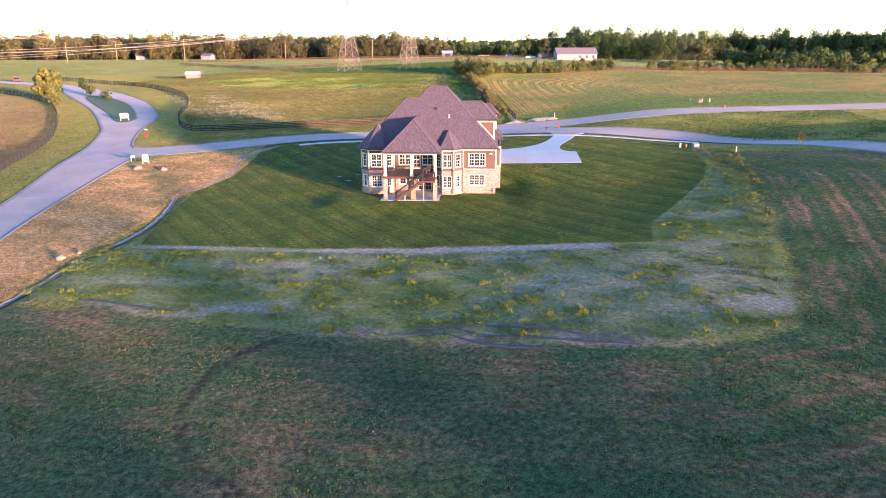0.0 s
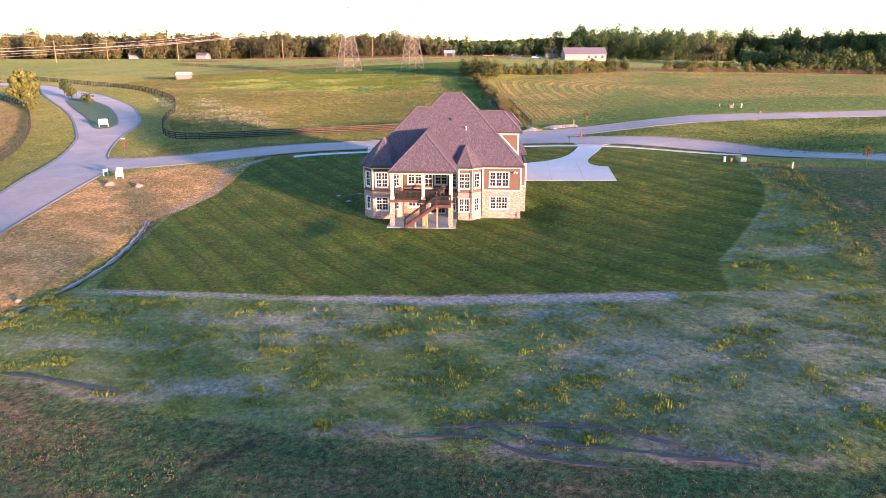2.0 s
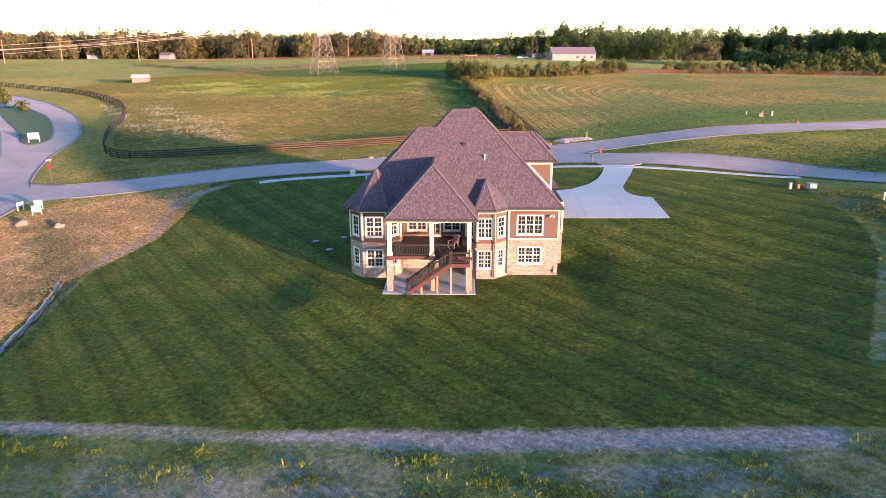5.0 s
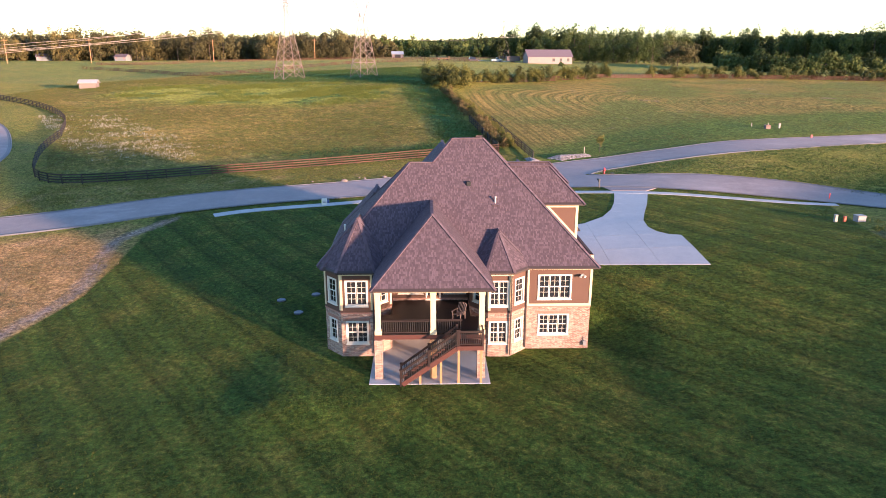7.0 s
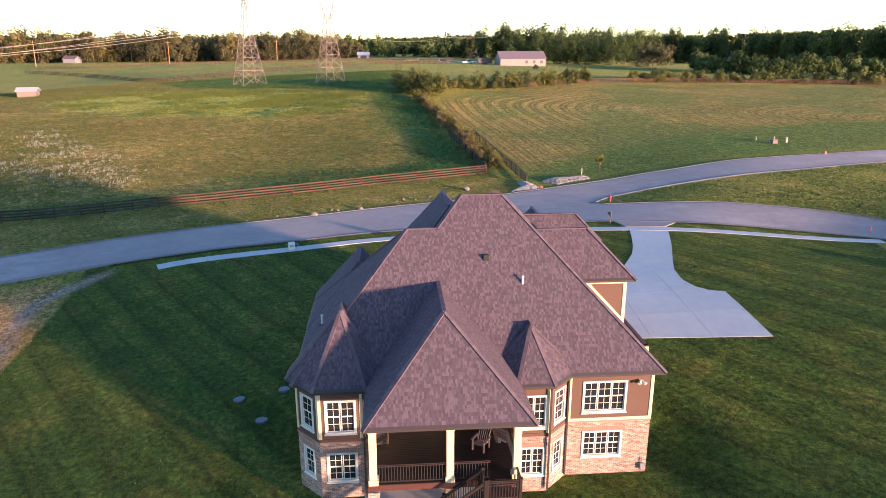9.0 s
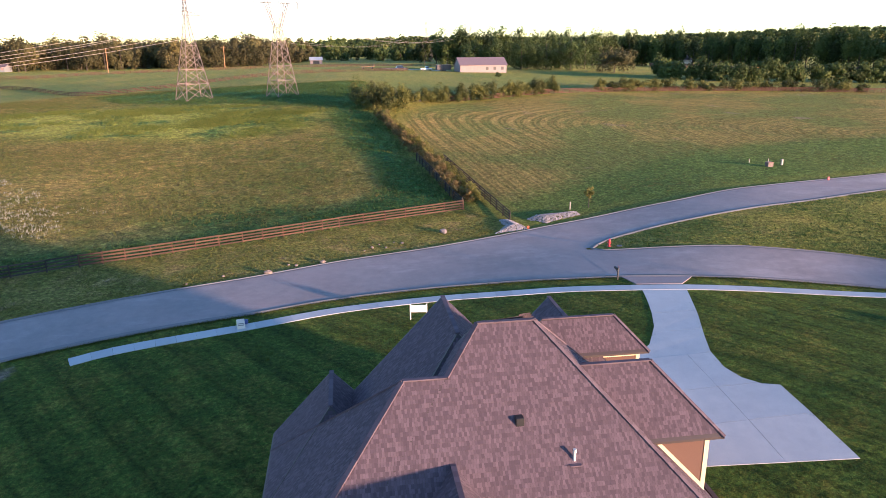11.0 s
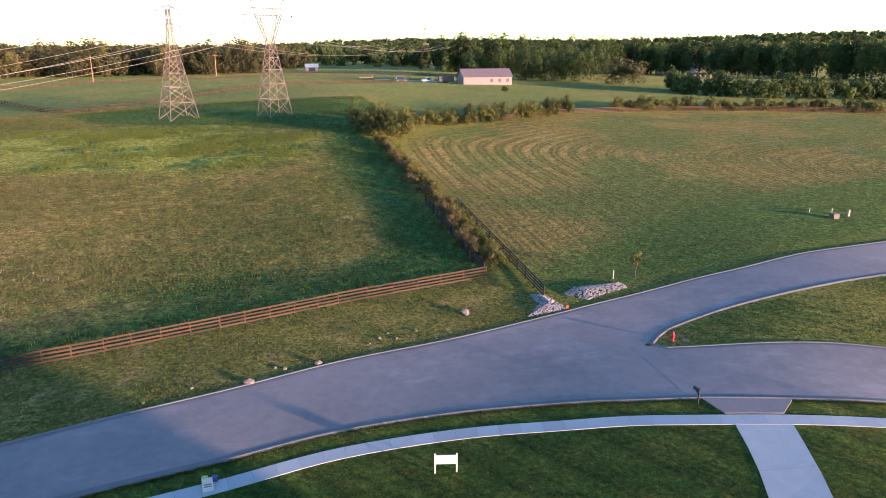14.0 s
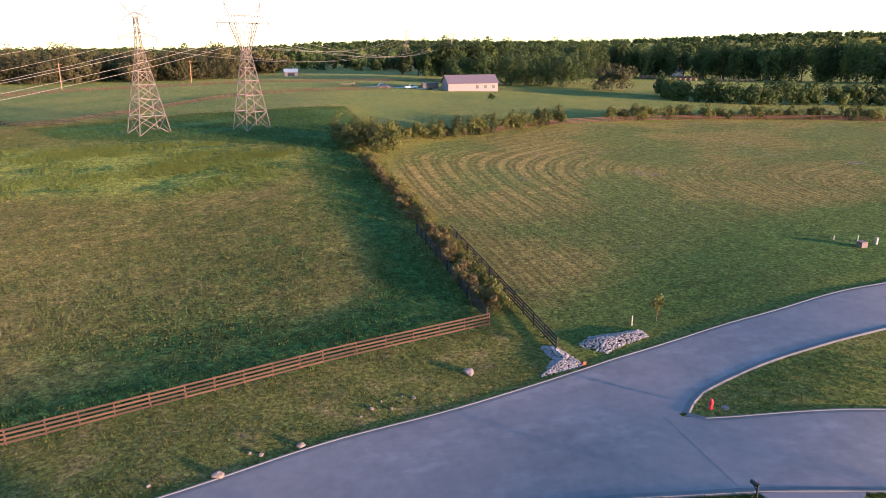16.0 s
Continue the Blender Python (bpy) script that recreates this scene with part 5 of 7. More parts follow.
def leaf_cloud(r, centre, radii, count, size, lumps=12, fat=(0.26, 0.46)):
    """Corners of many small leaf sprays spread through lumpy balls; returns (count*4, 3)."""
    d = r.normal(size=(lumps, 3))
    d /= np.linalg.norm(d, axis=1)[:, None]
    lc = d * r.uniform(0.3, 0.8, (lumps, 1))
    lr = r.uniform(*fat, lumps)
    k = r.integers(0, lumps, count)
    q = r.normal(size=(count, 3))
    q /= np.linalg.norm(q, axis=1)[:, None]
    p = lc[k] + q * (lr[k] * r.uniform(0.55, 1.0, count) ** 0.5)[:, None]
    p = p * np.asarray(radii) + np.asarray(centre)
    q = q + r.normal(size=(count, 3)) * 0.26
    q /= np.linalg.norm(q, axis=1)[:, None]
    a = np.cross(q, r.normal(size=(count, 3)))
    a /= np.linalg.norm(a, axis=1)[:, None] + 1e-9
    b = np.cross(q, a)
    s = size * r.uniform(0.55, 1.35, count)[:, None]
    return np.stack([p - a * s, p + b * s * 0.75, p + a * s, p - b * s * 0.75], 1).reshape(-1, 3)


def leaves_object(name, corners, material, parent=None, label=""):
    n = len(corners) // 4
    return raw(name, corners, np.arange(n * 4).reshape(n, 4), material, parent, label)


def limbs(bm, r, h, crown_low, spread, thick):
    bar(bm, (0, 0, -0.3), (r.uniform(-0.1, 0.1), r.uniform(-0.1, 0.1), h * 0.55), thick, 8, thick * 0.6)
    bar(bm, (0, 0, h * 0.55), (r.uniform(-0.3, 0.3), r.uniform(-0.3, 0.3), h * 0.9), thick * 0.6, 6, thick * 0.15)
    for k in range(7):
        a = k * 2.4 + r.uniform(-0.4, 0.4)
        z0 = crown_low + (h * 0.8 - crown_low) * k / 8
        q = Vector((math.cos(a) * spread * 0.75, math.sin(a) * spread * 0.75, z0 + h * 0.18))
        bar(bm, (0, 0, z0), q, thick * 0.35, 5, thick * 0.08)


def tree(name, x, y, h, spread, label, material=LEAF, leaves=900, leaf=0.22, low=0.25, seed=1, category="tree", group=""):
    r = np.random.default_rng(seed)
    z = ground_z(x, y)
    ob = tagged(empty(name, x, y, z), label, category, group)
    bm = bmesh.new()
    limbs(bm, r, h, h * low, spread, max(0.035, h * 0.022))
    part("trunk", bm, BARK, ob)
    c = leaf_cloud(r, (0, 0, h * (1 + low) / 2), (spread, spread, h * (1 - low) / 2 * 1.08), leaves, leaf, 34, (0.16, 0.36))
    leaves_object("crown", c, material, ob)
    return ob


def thicket(name, spots, label, material, seed, per=160, leaf=0.3, category="woods", trunks=False):
    """Many bushes or trees too many to count: spots are (x, y, height, spread)."""
    r = np.random.default_rng(seed)
    C = []
    bm = bmesh.new() if trunks else None
    for x, y, h, s in spots:
        z = ground_z(x, y)
        low = 0.02 if trunks else 0.0
        C.append(leaf_cloud(r, (x, y, z + h * 0.45), (s, s, h * 0.58), per, leaf * r.uniform(0.8, 1.2)))
        if trunks:
            bar(bm, (x, y, z - 0.3), (x, y, z + h * 0.6), h * 0.016, 5, h * 0.008)
    ob = leaves_object(name, np.concatenate(C), material)
    tone = ob.data.attributes.new("tone", "FLOAT", "POINT")
    tone.data.foreach_set("value", np.repeat(r.uniform(-0.5, 0.5, len(C)), [len(c) for c in C]).astype(np.float32))
    tagged(ob, label, category, kind="stuff")
    if trunks:
        part("trunks", bm, BARK, ob)
    return ob


def scatter_line(r, line, every, width, hs, ss):
    p = smooth_line(line, every)
    return [(q[0] + r.uniform(-width, width), q[1] + r.uniform(-width, width), r.uniform(*hs), r.uniform(*ss)) for q in p]


r = np.random.default_rng(21)
thicket("hedgerow", scatter_line(r, [(12.3, 74), (11.6, 84), (10.3, 97), (8.6, 112), (6.6, 127), (4.5, 138)], 0.9, 1.1, (0.9, 2.2), (0.8, 1.4)),
        "overgrown rusty hedgerow of weeds between two fences", LEAF_RUST, 3, 420, 0.10, "hedge")
thicket("hedgerow", scatter_line(r, [(13.5, 74), (12.8, 84), (11.2, 97), (9.0, 114), (6.5, 130), (4, 142)], 1.3, 1.0, (0.9, 2.5), (0.7, 1.4)),
        "yellow-green weedy hedgerow between two fences", LEAF_GOLD, 4, 480, 0.10, "hedge")
thicket("shrub_row", scatter_line(r, [(3, 147), (8, 155), (18, 161), (30, 165), (40, 169), (56, 177)], 1.4, 1.4, (2.4, 5.2), (1.5, 2.6)),
        "row of dense shrubs along the hay field", LEAF_YELLOW, 5, 900, 0.15, "shrubs")
thicket("shrub_row", scatter_line(r, [(70, 182), (92, 186), (108, 184), (124, 182), (150, 174)], 2.0, 1.3, (2.2, 4.6), (1.8, 3.0)),
        "broken row of shrubs behind the far fence", LEAF_YELLOW, 6, 1000, 0.16, "shrubs")
thicket("shrub_row", [(x, y, h, s) for x, y, h, s in zip(r.uniform(0, 11, 16), r.uniform(142, 157, 16), r.uniform(3.6, 6.6, 16), r.uniform(1.8, 3.0, 16))],
        "clump of tall shrubs at the hay field's corner", LEAF_YELLOW, 15, 1100, 0.15, "shrubs")
# far woods, as stands of trees
thicket("far_woods", [(r.uniform(-330, -110), 0, 0, 0) and (x, 395 + r.uniform(-30, 60) + 0.35 * (x + 200), r.uniform(14, 20), r.uniform(6, 9)) for x in r.uniform(-430, -50, 300)],
        "dense far woods of mixed summer trees", LEAF_WOOD, 7, 1150, 0.5, "woods", True)
thicket("far_woods", [(x, 470 + r.uniform(-20, 60) + 0.35 * (x + 200), r.uniform(14, 18), r.uniform(7, 10)) for x in r.uniform(-430, -30, 170)],
        "taller woods on the rise behind", LEAF_WOOD, 17, 850, 0.75, "woods")
thicket("far_woods", [(x, 620 + r.uniform(-50, 90), r.uniform(12, 22), r.uniform(6, 9)) for x in r.uniform(-330, 420, 230)],
        "distant woods behind the upland", LEAF, 8, 420, 0.95, "woods", True)
thicket("far_woods", scatter_line(r, [(60, 452), (100, 440), (150, 452), (210, 462), (255, 424), (285, 376), (308, 348), (365, 290), (430, 240)], 2.4, 10, (19, 27), (6, 9)),
        "tall dark woods beyond the valley", LEAF, 9, 1200, 0.5, "woods", True)
BELT = [(128, 262), (124, 240), (136, 227), (152, 222), (184, 217), (235, 205)]
thicket("tree_belt", scatter_line(r, BELT, 1.9, 2.2, (5.0, 9.5), (2.8, 4.4)), "dark belt of low trees beyond the hay field", LEAF, 10, 620, 0.36, "trees")
thicket("distant_forest", [(x, y, r.uniform(12, 20), r.uniform(9, 15)) for x, y in zip(r.uniform(-1400, 2600, 4600), r.uniform(760, 2700, 4600))],
        "hazy distant forest on the hills", LEAF, 11, 44, 3.6, "woods")
for x, y, h, s, k in ((74, 326, 15, 9.5, 1), (84, 322, 16, 10, 2), (96, 320, 15, 9.5, 3), (117, 285, 11.5, 10.8, 4), (63, 334, 14, 9, 5), (106, 313, 17, 10, 6), (122, 338, 17, 11, 7), (92, 340, 18, 11, 8), (110, 342, 18, 11, 9)):
    tree("field_tree", x, y, h, s, "broad green tree beside the barn", LEAF if k != 4 else LEAF_WOOD, 5200, 0.3, -0.12, 40 + k, "tree", "trees by the barn")
tree("small_tree", 27.5, 68.5, 2.9, 0.75, "young yellow-green street tree", LEAF_GOLD, 420, 0.10, 0.3, 60)
tree("small_tree", 56.5, 18.6, 2.9, 0.7, "thin young street tree", LEAF_RUST, 260, 0.10, 0.3, 61)
tree("lone_bush", 53.5, 237.7, 2.2, 1.4, "small round bush in the field", LEAF, 400, 0.2, 0.1, 62, "bush")
tree("roadside_tree", -107.5, 93.5, 9.5, 4.6, "broad yellow-green roadside tree", LEAF_GOLD, 5200, 0.36, 0.12, 63)
tree("roadside_shrub", -100, 84.5, 3.6, 1.9, "yellow-green shrub at the road", LEAF_GOLD, 700, 0.2, 0.05, 64, "shrub")
tree("island_tree", -112, 118, 4.6, 1.5, "dark green conical tree", LEAF, 800, 0.2, 0.1, 65)
tree("island_shrub", -104, 108, 3.6, 1.8, "round green shrub on the traffic island", LEAF_YELLOW, 700, 0.2, 0.05, 66, "shrub", "island shrubs")
tree("island_shrub", -94.2, 99, 3.0, 1.8, "round green shrub on the traffic island", LEAF_YELLOW, 700, 0.2, 0.05, 67, "shrub", "island shrubs")
# unseen tree rows added behind the flight's start, sized to shade the near fields in bands
DOWN = Vector((-math.sin(radians(SUN_AZ)), math.cos(radians(SUN_AZ))))      # the light's way over the ground
SIDE = Vector((DOWN.y, -DOWN.x))
for lo, hi, top in ((-90, -45, 6.0), (-37, -34, 4.6), (-34, -29.5, 12.6), (-29, -20, 4.7), (-19, -12, 3.9), (-12, -9.5, 9.7), (-8, 6, 6.2), (6, 11, 5.4), (11.2, 14.6, 9.8), (19, 20, 9.6), (33, 37, 11.2), (66, 75, 12.5)):
    spots = []
    for a in np.linspace(lo + 0.6, hi - 0.6, max(1, int((hi - lo) / 1.3))):
        q = SIDE * a - DOWN * (150 + r.uniform(-3, 3))
        h = top + 2.6 - ground_z(q.x, q.y)
        spots.append((q.x, q.y, h * r.uniform(0.92, 1.0), 1.25))
    if min(k[2] for k in spots) > 0.8:
        thicket("near_woods", spots, "unseen row of trees added to cast shade bands on the near fields", LEAF, int(100 + lo), 420, 0.5, "trees", True)

# ---- barn, shed, pylons ----
def gable_shed(name, x, y, w, d, eave, ridge, label, wall_mat, roof_mat, rz=0, doors=(), windows=()):
    ob = tagged(empty(name, x, y, ground_z(x, y), rz), label, "barn")
    bm = bmesh.new()
    pts = [(-d / 2, -0.6), (d / 2, -0.6), (d / 2, eave), (0, ridge), (-d / 2, eave)]
    a = [bm.verts.new((-w / 2, py, pz)) for py, pz in pts]
    b = [bm.verts.new((w / 2, py, pz)) for py, pz in pts]
    bm.faces.new(a[::-1])
    bm.faces.new(b)
    for k in range(5):
        bm.faces.new([a[k], a[(k + 1) % 5], b[(k + 1) % 5], b[k]])
    bmesh.ops.recalc_face_normals(bm, faces=bm.faces)
    part("wall", bm, wall_mat, ob)
    for s in (-1, 1):
        bm = bmesh.new()
        m = Vector((0, s * (d / 2 + 0.35), eave - 0.35 * (ridge - eave) / (d / 2)))
        t = Vector((0, 0, ridge + 0.06))
        c = (m + t) / 2
        ang = math.atan2(t.z - m.z, -s * (m.y - t.y) * s)
        beam(bm, Vector((-w / 2 - 0.4, c.y, c.z + 0.08)), Vector((w / 2 + 0.4, c.y, c.z + 0.08)), (t - m).length, 0.08)
        tilt = math.atan2(ridge - eave, d / 2) * (-s)
        bmesh.ops.rotate(bm, cent=(0, c.y, c.z + 0.08), matrix=Matrix.Rotation(tilt, 3, "X"), verts=bm.verts)
        part("roof", bm, roof_mat, ob)
    # doorways are black panels on the wall, their inner shade painted
    for x0, x1, z0, z1 in doors:
        bm = bmesh.new()
        box(bm, x0, x1, -d / 2 - 0.05, -d / 2 + 0.02, z0, z1)
        part("opening", bm, BLACK, ob, "black panel standing in for the shade inside a stable door")
    for x0, x1, z0, z1 in windows:
        bm = bmesh.new()
        box(bm, x0, x1, -d / 2 - 0.06, -d / 2 + 0.02, z0, z1)
        part("hatch", bm, plain("faded_hatch", (0.30, 0.20, 0.18), 0.8), ob)
    return ob


CREAM = plain("barn_cream", (0.235, 0.185, 0.172), 0.7, 0.25)
ROOFTIN = plain("barn_roof", (0.145, 0.110, 0.125), 0.65, 0.3)
gable_shed("barn", 55.5, 281, 20.6, 8.4, 3.0, 5.9, "long cream barn with a reddish roof", CREAM, ROOFTIN, 8,
           ((1.0, 2.2, 0.9, 2.2), (4.4, 5.6, 0.9, 2.2), (7.8, 9.0, 0.9, 2.2)), ((-9.0, -7.8, 0.9, 2.0), (-5.8, -4.6, 0.9, 2.0), (-2.6, -1.4, 0.9, 2.0)))
gable_shed("run_in_shed", -100, 171, 4.6, 3.6, 1.5, 2.3, "low white-roofed run-in shed with a pale front", plain("shed_front", (0.20, 0.155, 0.135), 0.8), plain("pale_tin", (0.42, 0.40, 0.38), 0.6), 10)
gable_shed("small_shed", -19, 440, 7.5, 6, 2.5, 4.2, "small pale shed with a grey roof", CREAM, plain("blue_grey_roof", (0.34, 0.38, 0.42), 0.6), 5, ((-2, 2, 0.1, 2.1),))


def lattice(bm, lo, hi, r):
    """Four legs between two squares (centre z half-width) with crossed braces."""
    (z0, w0), (z1, w1) = lo, hi
    c0 = [(-w0, -w0, z0), (w0, -w0, z0), (w0, w0, z0), (-w0, w0, z0)]
    c1 = [(-w1, -w1, z1), (w1, -w1, z1), (w1, w1, z1), (-w1, w1, z1)]
    for k in range(4):
        j = (k + 1) % 4
        beam(bm, c0[k], c1[k], r, r)
        beam(bm, c0[k], c1[j], r * 0.6, r * 0.6)
        beam(bm, c0[j], c1[k], r * 0.6, r * 0.6)
        beam(bm, c1[k], c1[j], r * 0.6, r * 0.6)


def pylon(name, x, y, rz, kind, label, scale=0.81):
    ob = tagged(empty(name, x, y, ground_z(x, y), rz), label, "pylon", "power line pylons")
    t = 0.17
    bm = bmesh.new()
    levels = [(-0.3, 4.0), (5, 3.3), (9.5, 2.65), (13.5, 2.1), (17, 1.6), (20, 1.15)]
    wide = 1.12 if kind == "mast" else 0.96
    heavy = t * 1.0
    if kind == "mast":
        levels += [(23, 0.8), (25, 0.6), (26.8, 0.52), (29.2, 0.45), (31.6, 0.4)]
    else:
        levels += [(21.4, 0.95)]
    for a, b in zip(levels[:-1], levels[1:]):
        lattice(bm, (a[0] * scale, a[1] * scale * wide), (b[0] * scale, b[1] * scale * wide), t if a[0] < 17 else t * 0.7)
    part("body", bm, PYLON, ob)

    t = heavy

    def arm(z, w, up=0.0, drop=1.1):
        bm = bmesh.new()
        for s in (-1, 1):
            for dy in (-0.45, 0.45):
                beam(bm, (0, dy, z), (s * w, 0, z + up), t * 0.8, t * 0.8)
                beam(bm, (0, dy, z + drop), (s * w, 0, z + up), t * 0.7, t * 0.7)
            for k in range(1, 5):
                f = k / 5
                beam(bm, (s * w * f, 0, z + up * f), (s * w * f, 0, z + drop * (1 - f) + up * f), t * 0.5, t * 0.5)
        part("arm", bm, PYLON, ob)
        for s in (-1, 1):
            bm = bmesh.new()
            bar(bm, (s * w, 0, z + up), (s * w, 0, z + up - 1.6), 0.07, 6)
            part("insulator", bm, PYLON, ob)

    if kind == "mast":
        arm(26.4 * scale, 5.2 * scale)
        arm(31.4 * scale, 3.5 * scale)
        bm = bmesh.new()
        for s in (-1, 1):
            beam(bm, (s * 0.3, 0, 31.5 * scale), (s * 2.9, 0, 35.0 * scale), t, t)
            beam(bm, (s * 0.3, 0, 32.6 * scale), (s * 2.9, 0, 35.0 * scale), t * 0.7, t * 0.7)
        part("horns", bm, PYLON, ob)
    else:
        bm = bmesh.new()
        for s in (-1, 1):
            for dy in (-0.6, 0.6):
                beam(bm, (s * 1.0 * scale, dy, 21.4 * scale), (s * 4.2 * scale, dy * 0.6, 29 * scale), t, t)
                beam(bm, (s * 0.6 * scale, dy, 21.6 * scale), (s * 2.6 * scale, dy * 0.6, 29 * scale), t * 0.8, t * 0.8)
            for k in range(6):
                f, g = k / 6, (k + 1) / 6
                beam(bm, (s * (1 + 3.2 * f) * scale, 0.3, (21.4 + 7.6 * f) * scale), (s * (0.6 + 2.0 * g) * scale, 0.3, (21.4 + 7.6 * g) * scale), t * 0.55, t * 0.55)
        part("fork", bm, PYLON, ob)
        bm = bmesh.new()
        for z in (28.8, 30.8):
            for dy in (-0.4, 0.4):
                beam(bm, (-(8.2 if z < 30 else 5) * scale, dy if z > 30 else 0, z * scale), ((8.2 if z < 30 else 5) * scale, dy if z > 30 else 0, z * scale), t * 0.9, t * 0.9)
        for k in range(-5, 5):
            beam(bm, (k * scale, 0, 28.8 * scale), ((k + 0.5) * scale, 0, 30.8 * scale), t * 0.5, t * 0.5)
            beam(bm, ((k + 1) * scale, 0, 28.8 * scale), ((k + 0.5) * scale, 0, 30.8 * scale), t * 0.5, t * 0.5)
        for s in (-1, 1):
            beam(bm, (s * 8.2 * scale, 0, 28.8 * scale), (s * 5 * scale, 0, 30.8 * scale), t * 0.8, t * 0.8)
            beam(bm, (s * 4.2 * scale, 0, 30.8 * scale), (s * 5.6 * scale, 0, 34.8 * scale), t * 0.8, t * 0.8)
            beam(bm, (s * 5.0 * scale, 0, 30.8 * scale), (s * 5.6 * scale, 0, 34.8 * scale), t * 0.8, t * 0.8)
        part("crossarm", bm, PYLON, ob)
        for s in (-1, 1):
            for a, b in (((s * 1.6, 28.7), (0, 25.8)), ((s * 7.8, 28.7), (s * 7.8, 26.2))):
                bm = bmesh.new()
                bar(bm, (a[0] * scale, 0, a[1] * scale), (b[0] * scale, 0, b[1] * scale), 0.08, 6)
                part("insulator", bm, PYLON, ob)
    return ob


PYLON = plain("weathered_steel", (0.19, 0.145, 0.118), 0.6, 0.2, metal=0.2)
pylon("pylon", -42.6, 181, 35, "mast", "slender lattice steel pylon with two crossarms")
pylon("pylon", -19.0, 177, 35, "fork", "forked lattice steel pylon with a wide crossarm")
pylon("pylon", 66, 560, 35, "mast", "distant lattice steel pylon", 0.95)
pylon("pylon", 98, 545, 35, "fork", "distant forked lattice steel pylon", 0.95)


def wire(name, a, b, sag, r=0.03):
    cu = bpy.data.curves.new(name, "CURVE")
    cu.dimensions = "3D"
    cu.bevel_depth, cu.bevel_resolution = r, 1
    sp = cu.splines.new("POLY")
    n = 24
    sp.points.add(n)
    for k in range(n + 1):
        f = k / n
        p = Vector(a).lerp(Vector(b), f)
        sp.points[k].co = (p.x, p.y, p.z - sag * 4 * f * (1 - f), 1)
    cu.materials.append(WIRE)
    return tagged(new(name, cu), "sagging steel power line conductor", "power line", "conductors")


WIRE = plain("conductor", (0.40, 0.33, 0.27), 0.45, 0.1, metal=0.3)

# ---- wires from pylon to pylon ----
PA, PB = Vector((-42.6, 181, ground_z(-42.6, 181))), Vector((-19.0, 177, ground_z(-19, 177)))
RX = Vector((math.cos(radians(35)), math.sin(radians(35)), 0))
for base, far, spots, left in ((PA, Vector((66, 560, 15)), ((-4.2, 19.8), (4.2, 19.8), (-2.8, 23.8), (2.8, 23.8)), Vector((-182, -107, 8))),
                               (PB, Vector((98, 545, 15)), ((-6.4, 21.2), (0, 20.9), (6.4, 21.2), (-4.5, 28.2), (4.5, 28.2)), Vector((-160, -112, 8)))):
    for o, h in spots:
        p = base + RX * o + Vector((0, 0, h))
        wire("conductor", p, far + RX * o + Vector((0, 0, h * 1.12)), 9.0)
        wire("conductor", p, left + RX * o + Vector((0, 0, h)), 13.0)

# ---- roadside things ----
ROCK = by_piece("pale_rock", (0.16, 0.145, 0.145), (0.40, 0.36, 0.345), 0.9, 5.0, True)
TANROCK = plain("tan_rock", (0.21, 0.165, 0.135), 0.95, 0.3, 3.0, 20.0, bumpy=0.5)
REDPAINT = plain("red_paint", (0.50, 0.03, 0.04), 0.4, 0.2)
ORANGE = plain("orange_plastic", (0.50, 0.09, 0.03), 0.5)
CREAMBOX = plain("cream_plastic", (0.34, 0.30, 0.25), 0.5)
GREENBOX = plain("transformer_grey", (0.22, 0.225, 0.225), 0.5)


def stone_verts(r, c, s):
    """A rough stone: a squashed, dented octahedron-like ball."""
    v = np.array([(1, 0, 0), (-1, 0, 0), (0, 1, 0), (0, -1, 0), (0, 0, 1), (0, 0, -1)], float)
    v = v * r.uniform(0.6, 1.25, (6, 1)) * s * np.array([1.0, 0.9, 0.65])
    a = r.uniform(0, 6.28)
    m = np.array([[math.cos(a), -math.sin(a), 0.2], [math.sin(a), math.cos(a), -0.2], [0, 0.2, 1]])
    return v @ m.T + c


OCT = [(0, 2, 4), (2, 1, 4), (1, 3, 4), (3, 0, 4), (2, 0, 5), (1, 2, 5), (3, 1, 5), (0, 3, 5)]


def rock_pile(outline, n, seed, label):
    r = np.random.default_rng(seed)
    lo, hi = np.min(outline, 0), np.max(outline, 0)
    V, F = [], []
    while len(V) < n:
        x, y = r.uniform(lo, hi)
        d = float(inside(outline, np.array([x]), np.array([y]))[0])
        if d < 0:
            continue
        z = ground_z(x, y) + min(d, 1.0) * 0.35
        V.append(stone_verts(r, (x, y, z), r.uniform(0.07, 0.19)))
    for k in range(n):
        F += [tuple(6 * k + i for i in f) for f in OCT]
    return tagged(raw("rock_pile", np.concatenate(V), F, ROCK), label, "rocks", "rock piles", "stuff")


rock_pile([(13.6, 61.3), (17.9, 62.3), (17.3, 64.2), (16.6, 66.2), (15.3, 66.4), (15.4, 63.8)], 760, 1, "heap of pale broken rock spilling to the kerb")
rock_pile([(18.6, 65.8), (20.2, 67.2), (25.3, 67.4), (25.6, 66.0), (22.5, 64.9), (20.6, 63.9)], 820, 2, "low spread of pale broken rock beside the street")


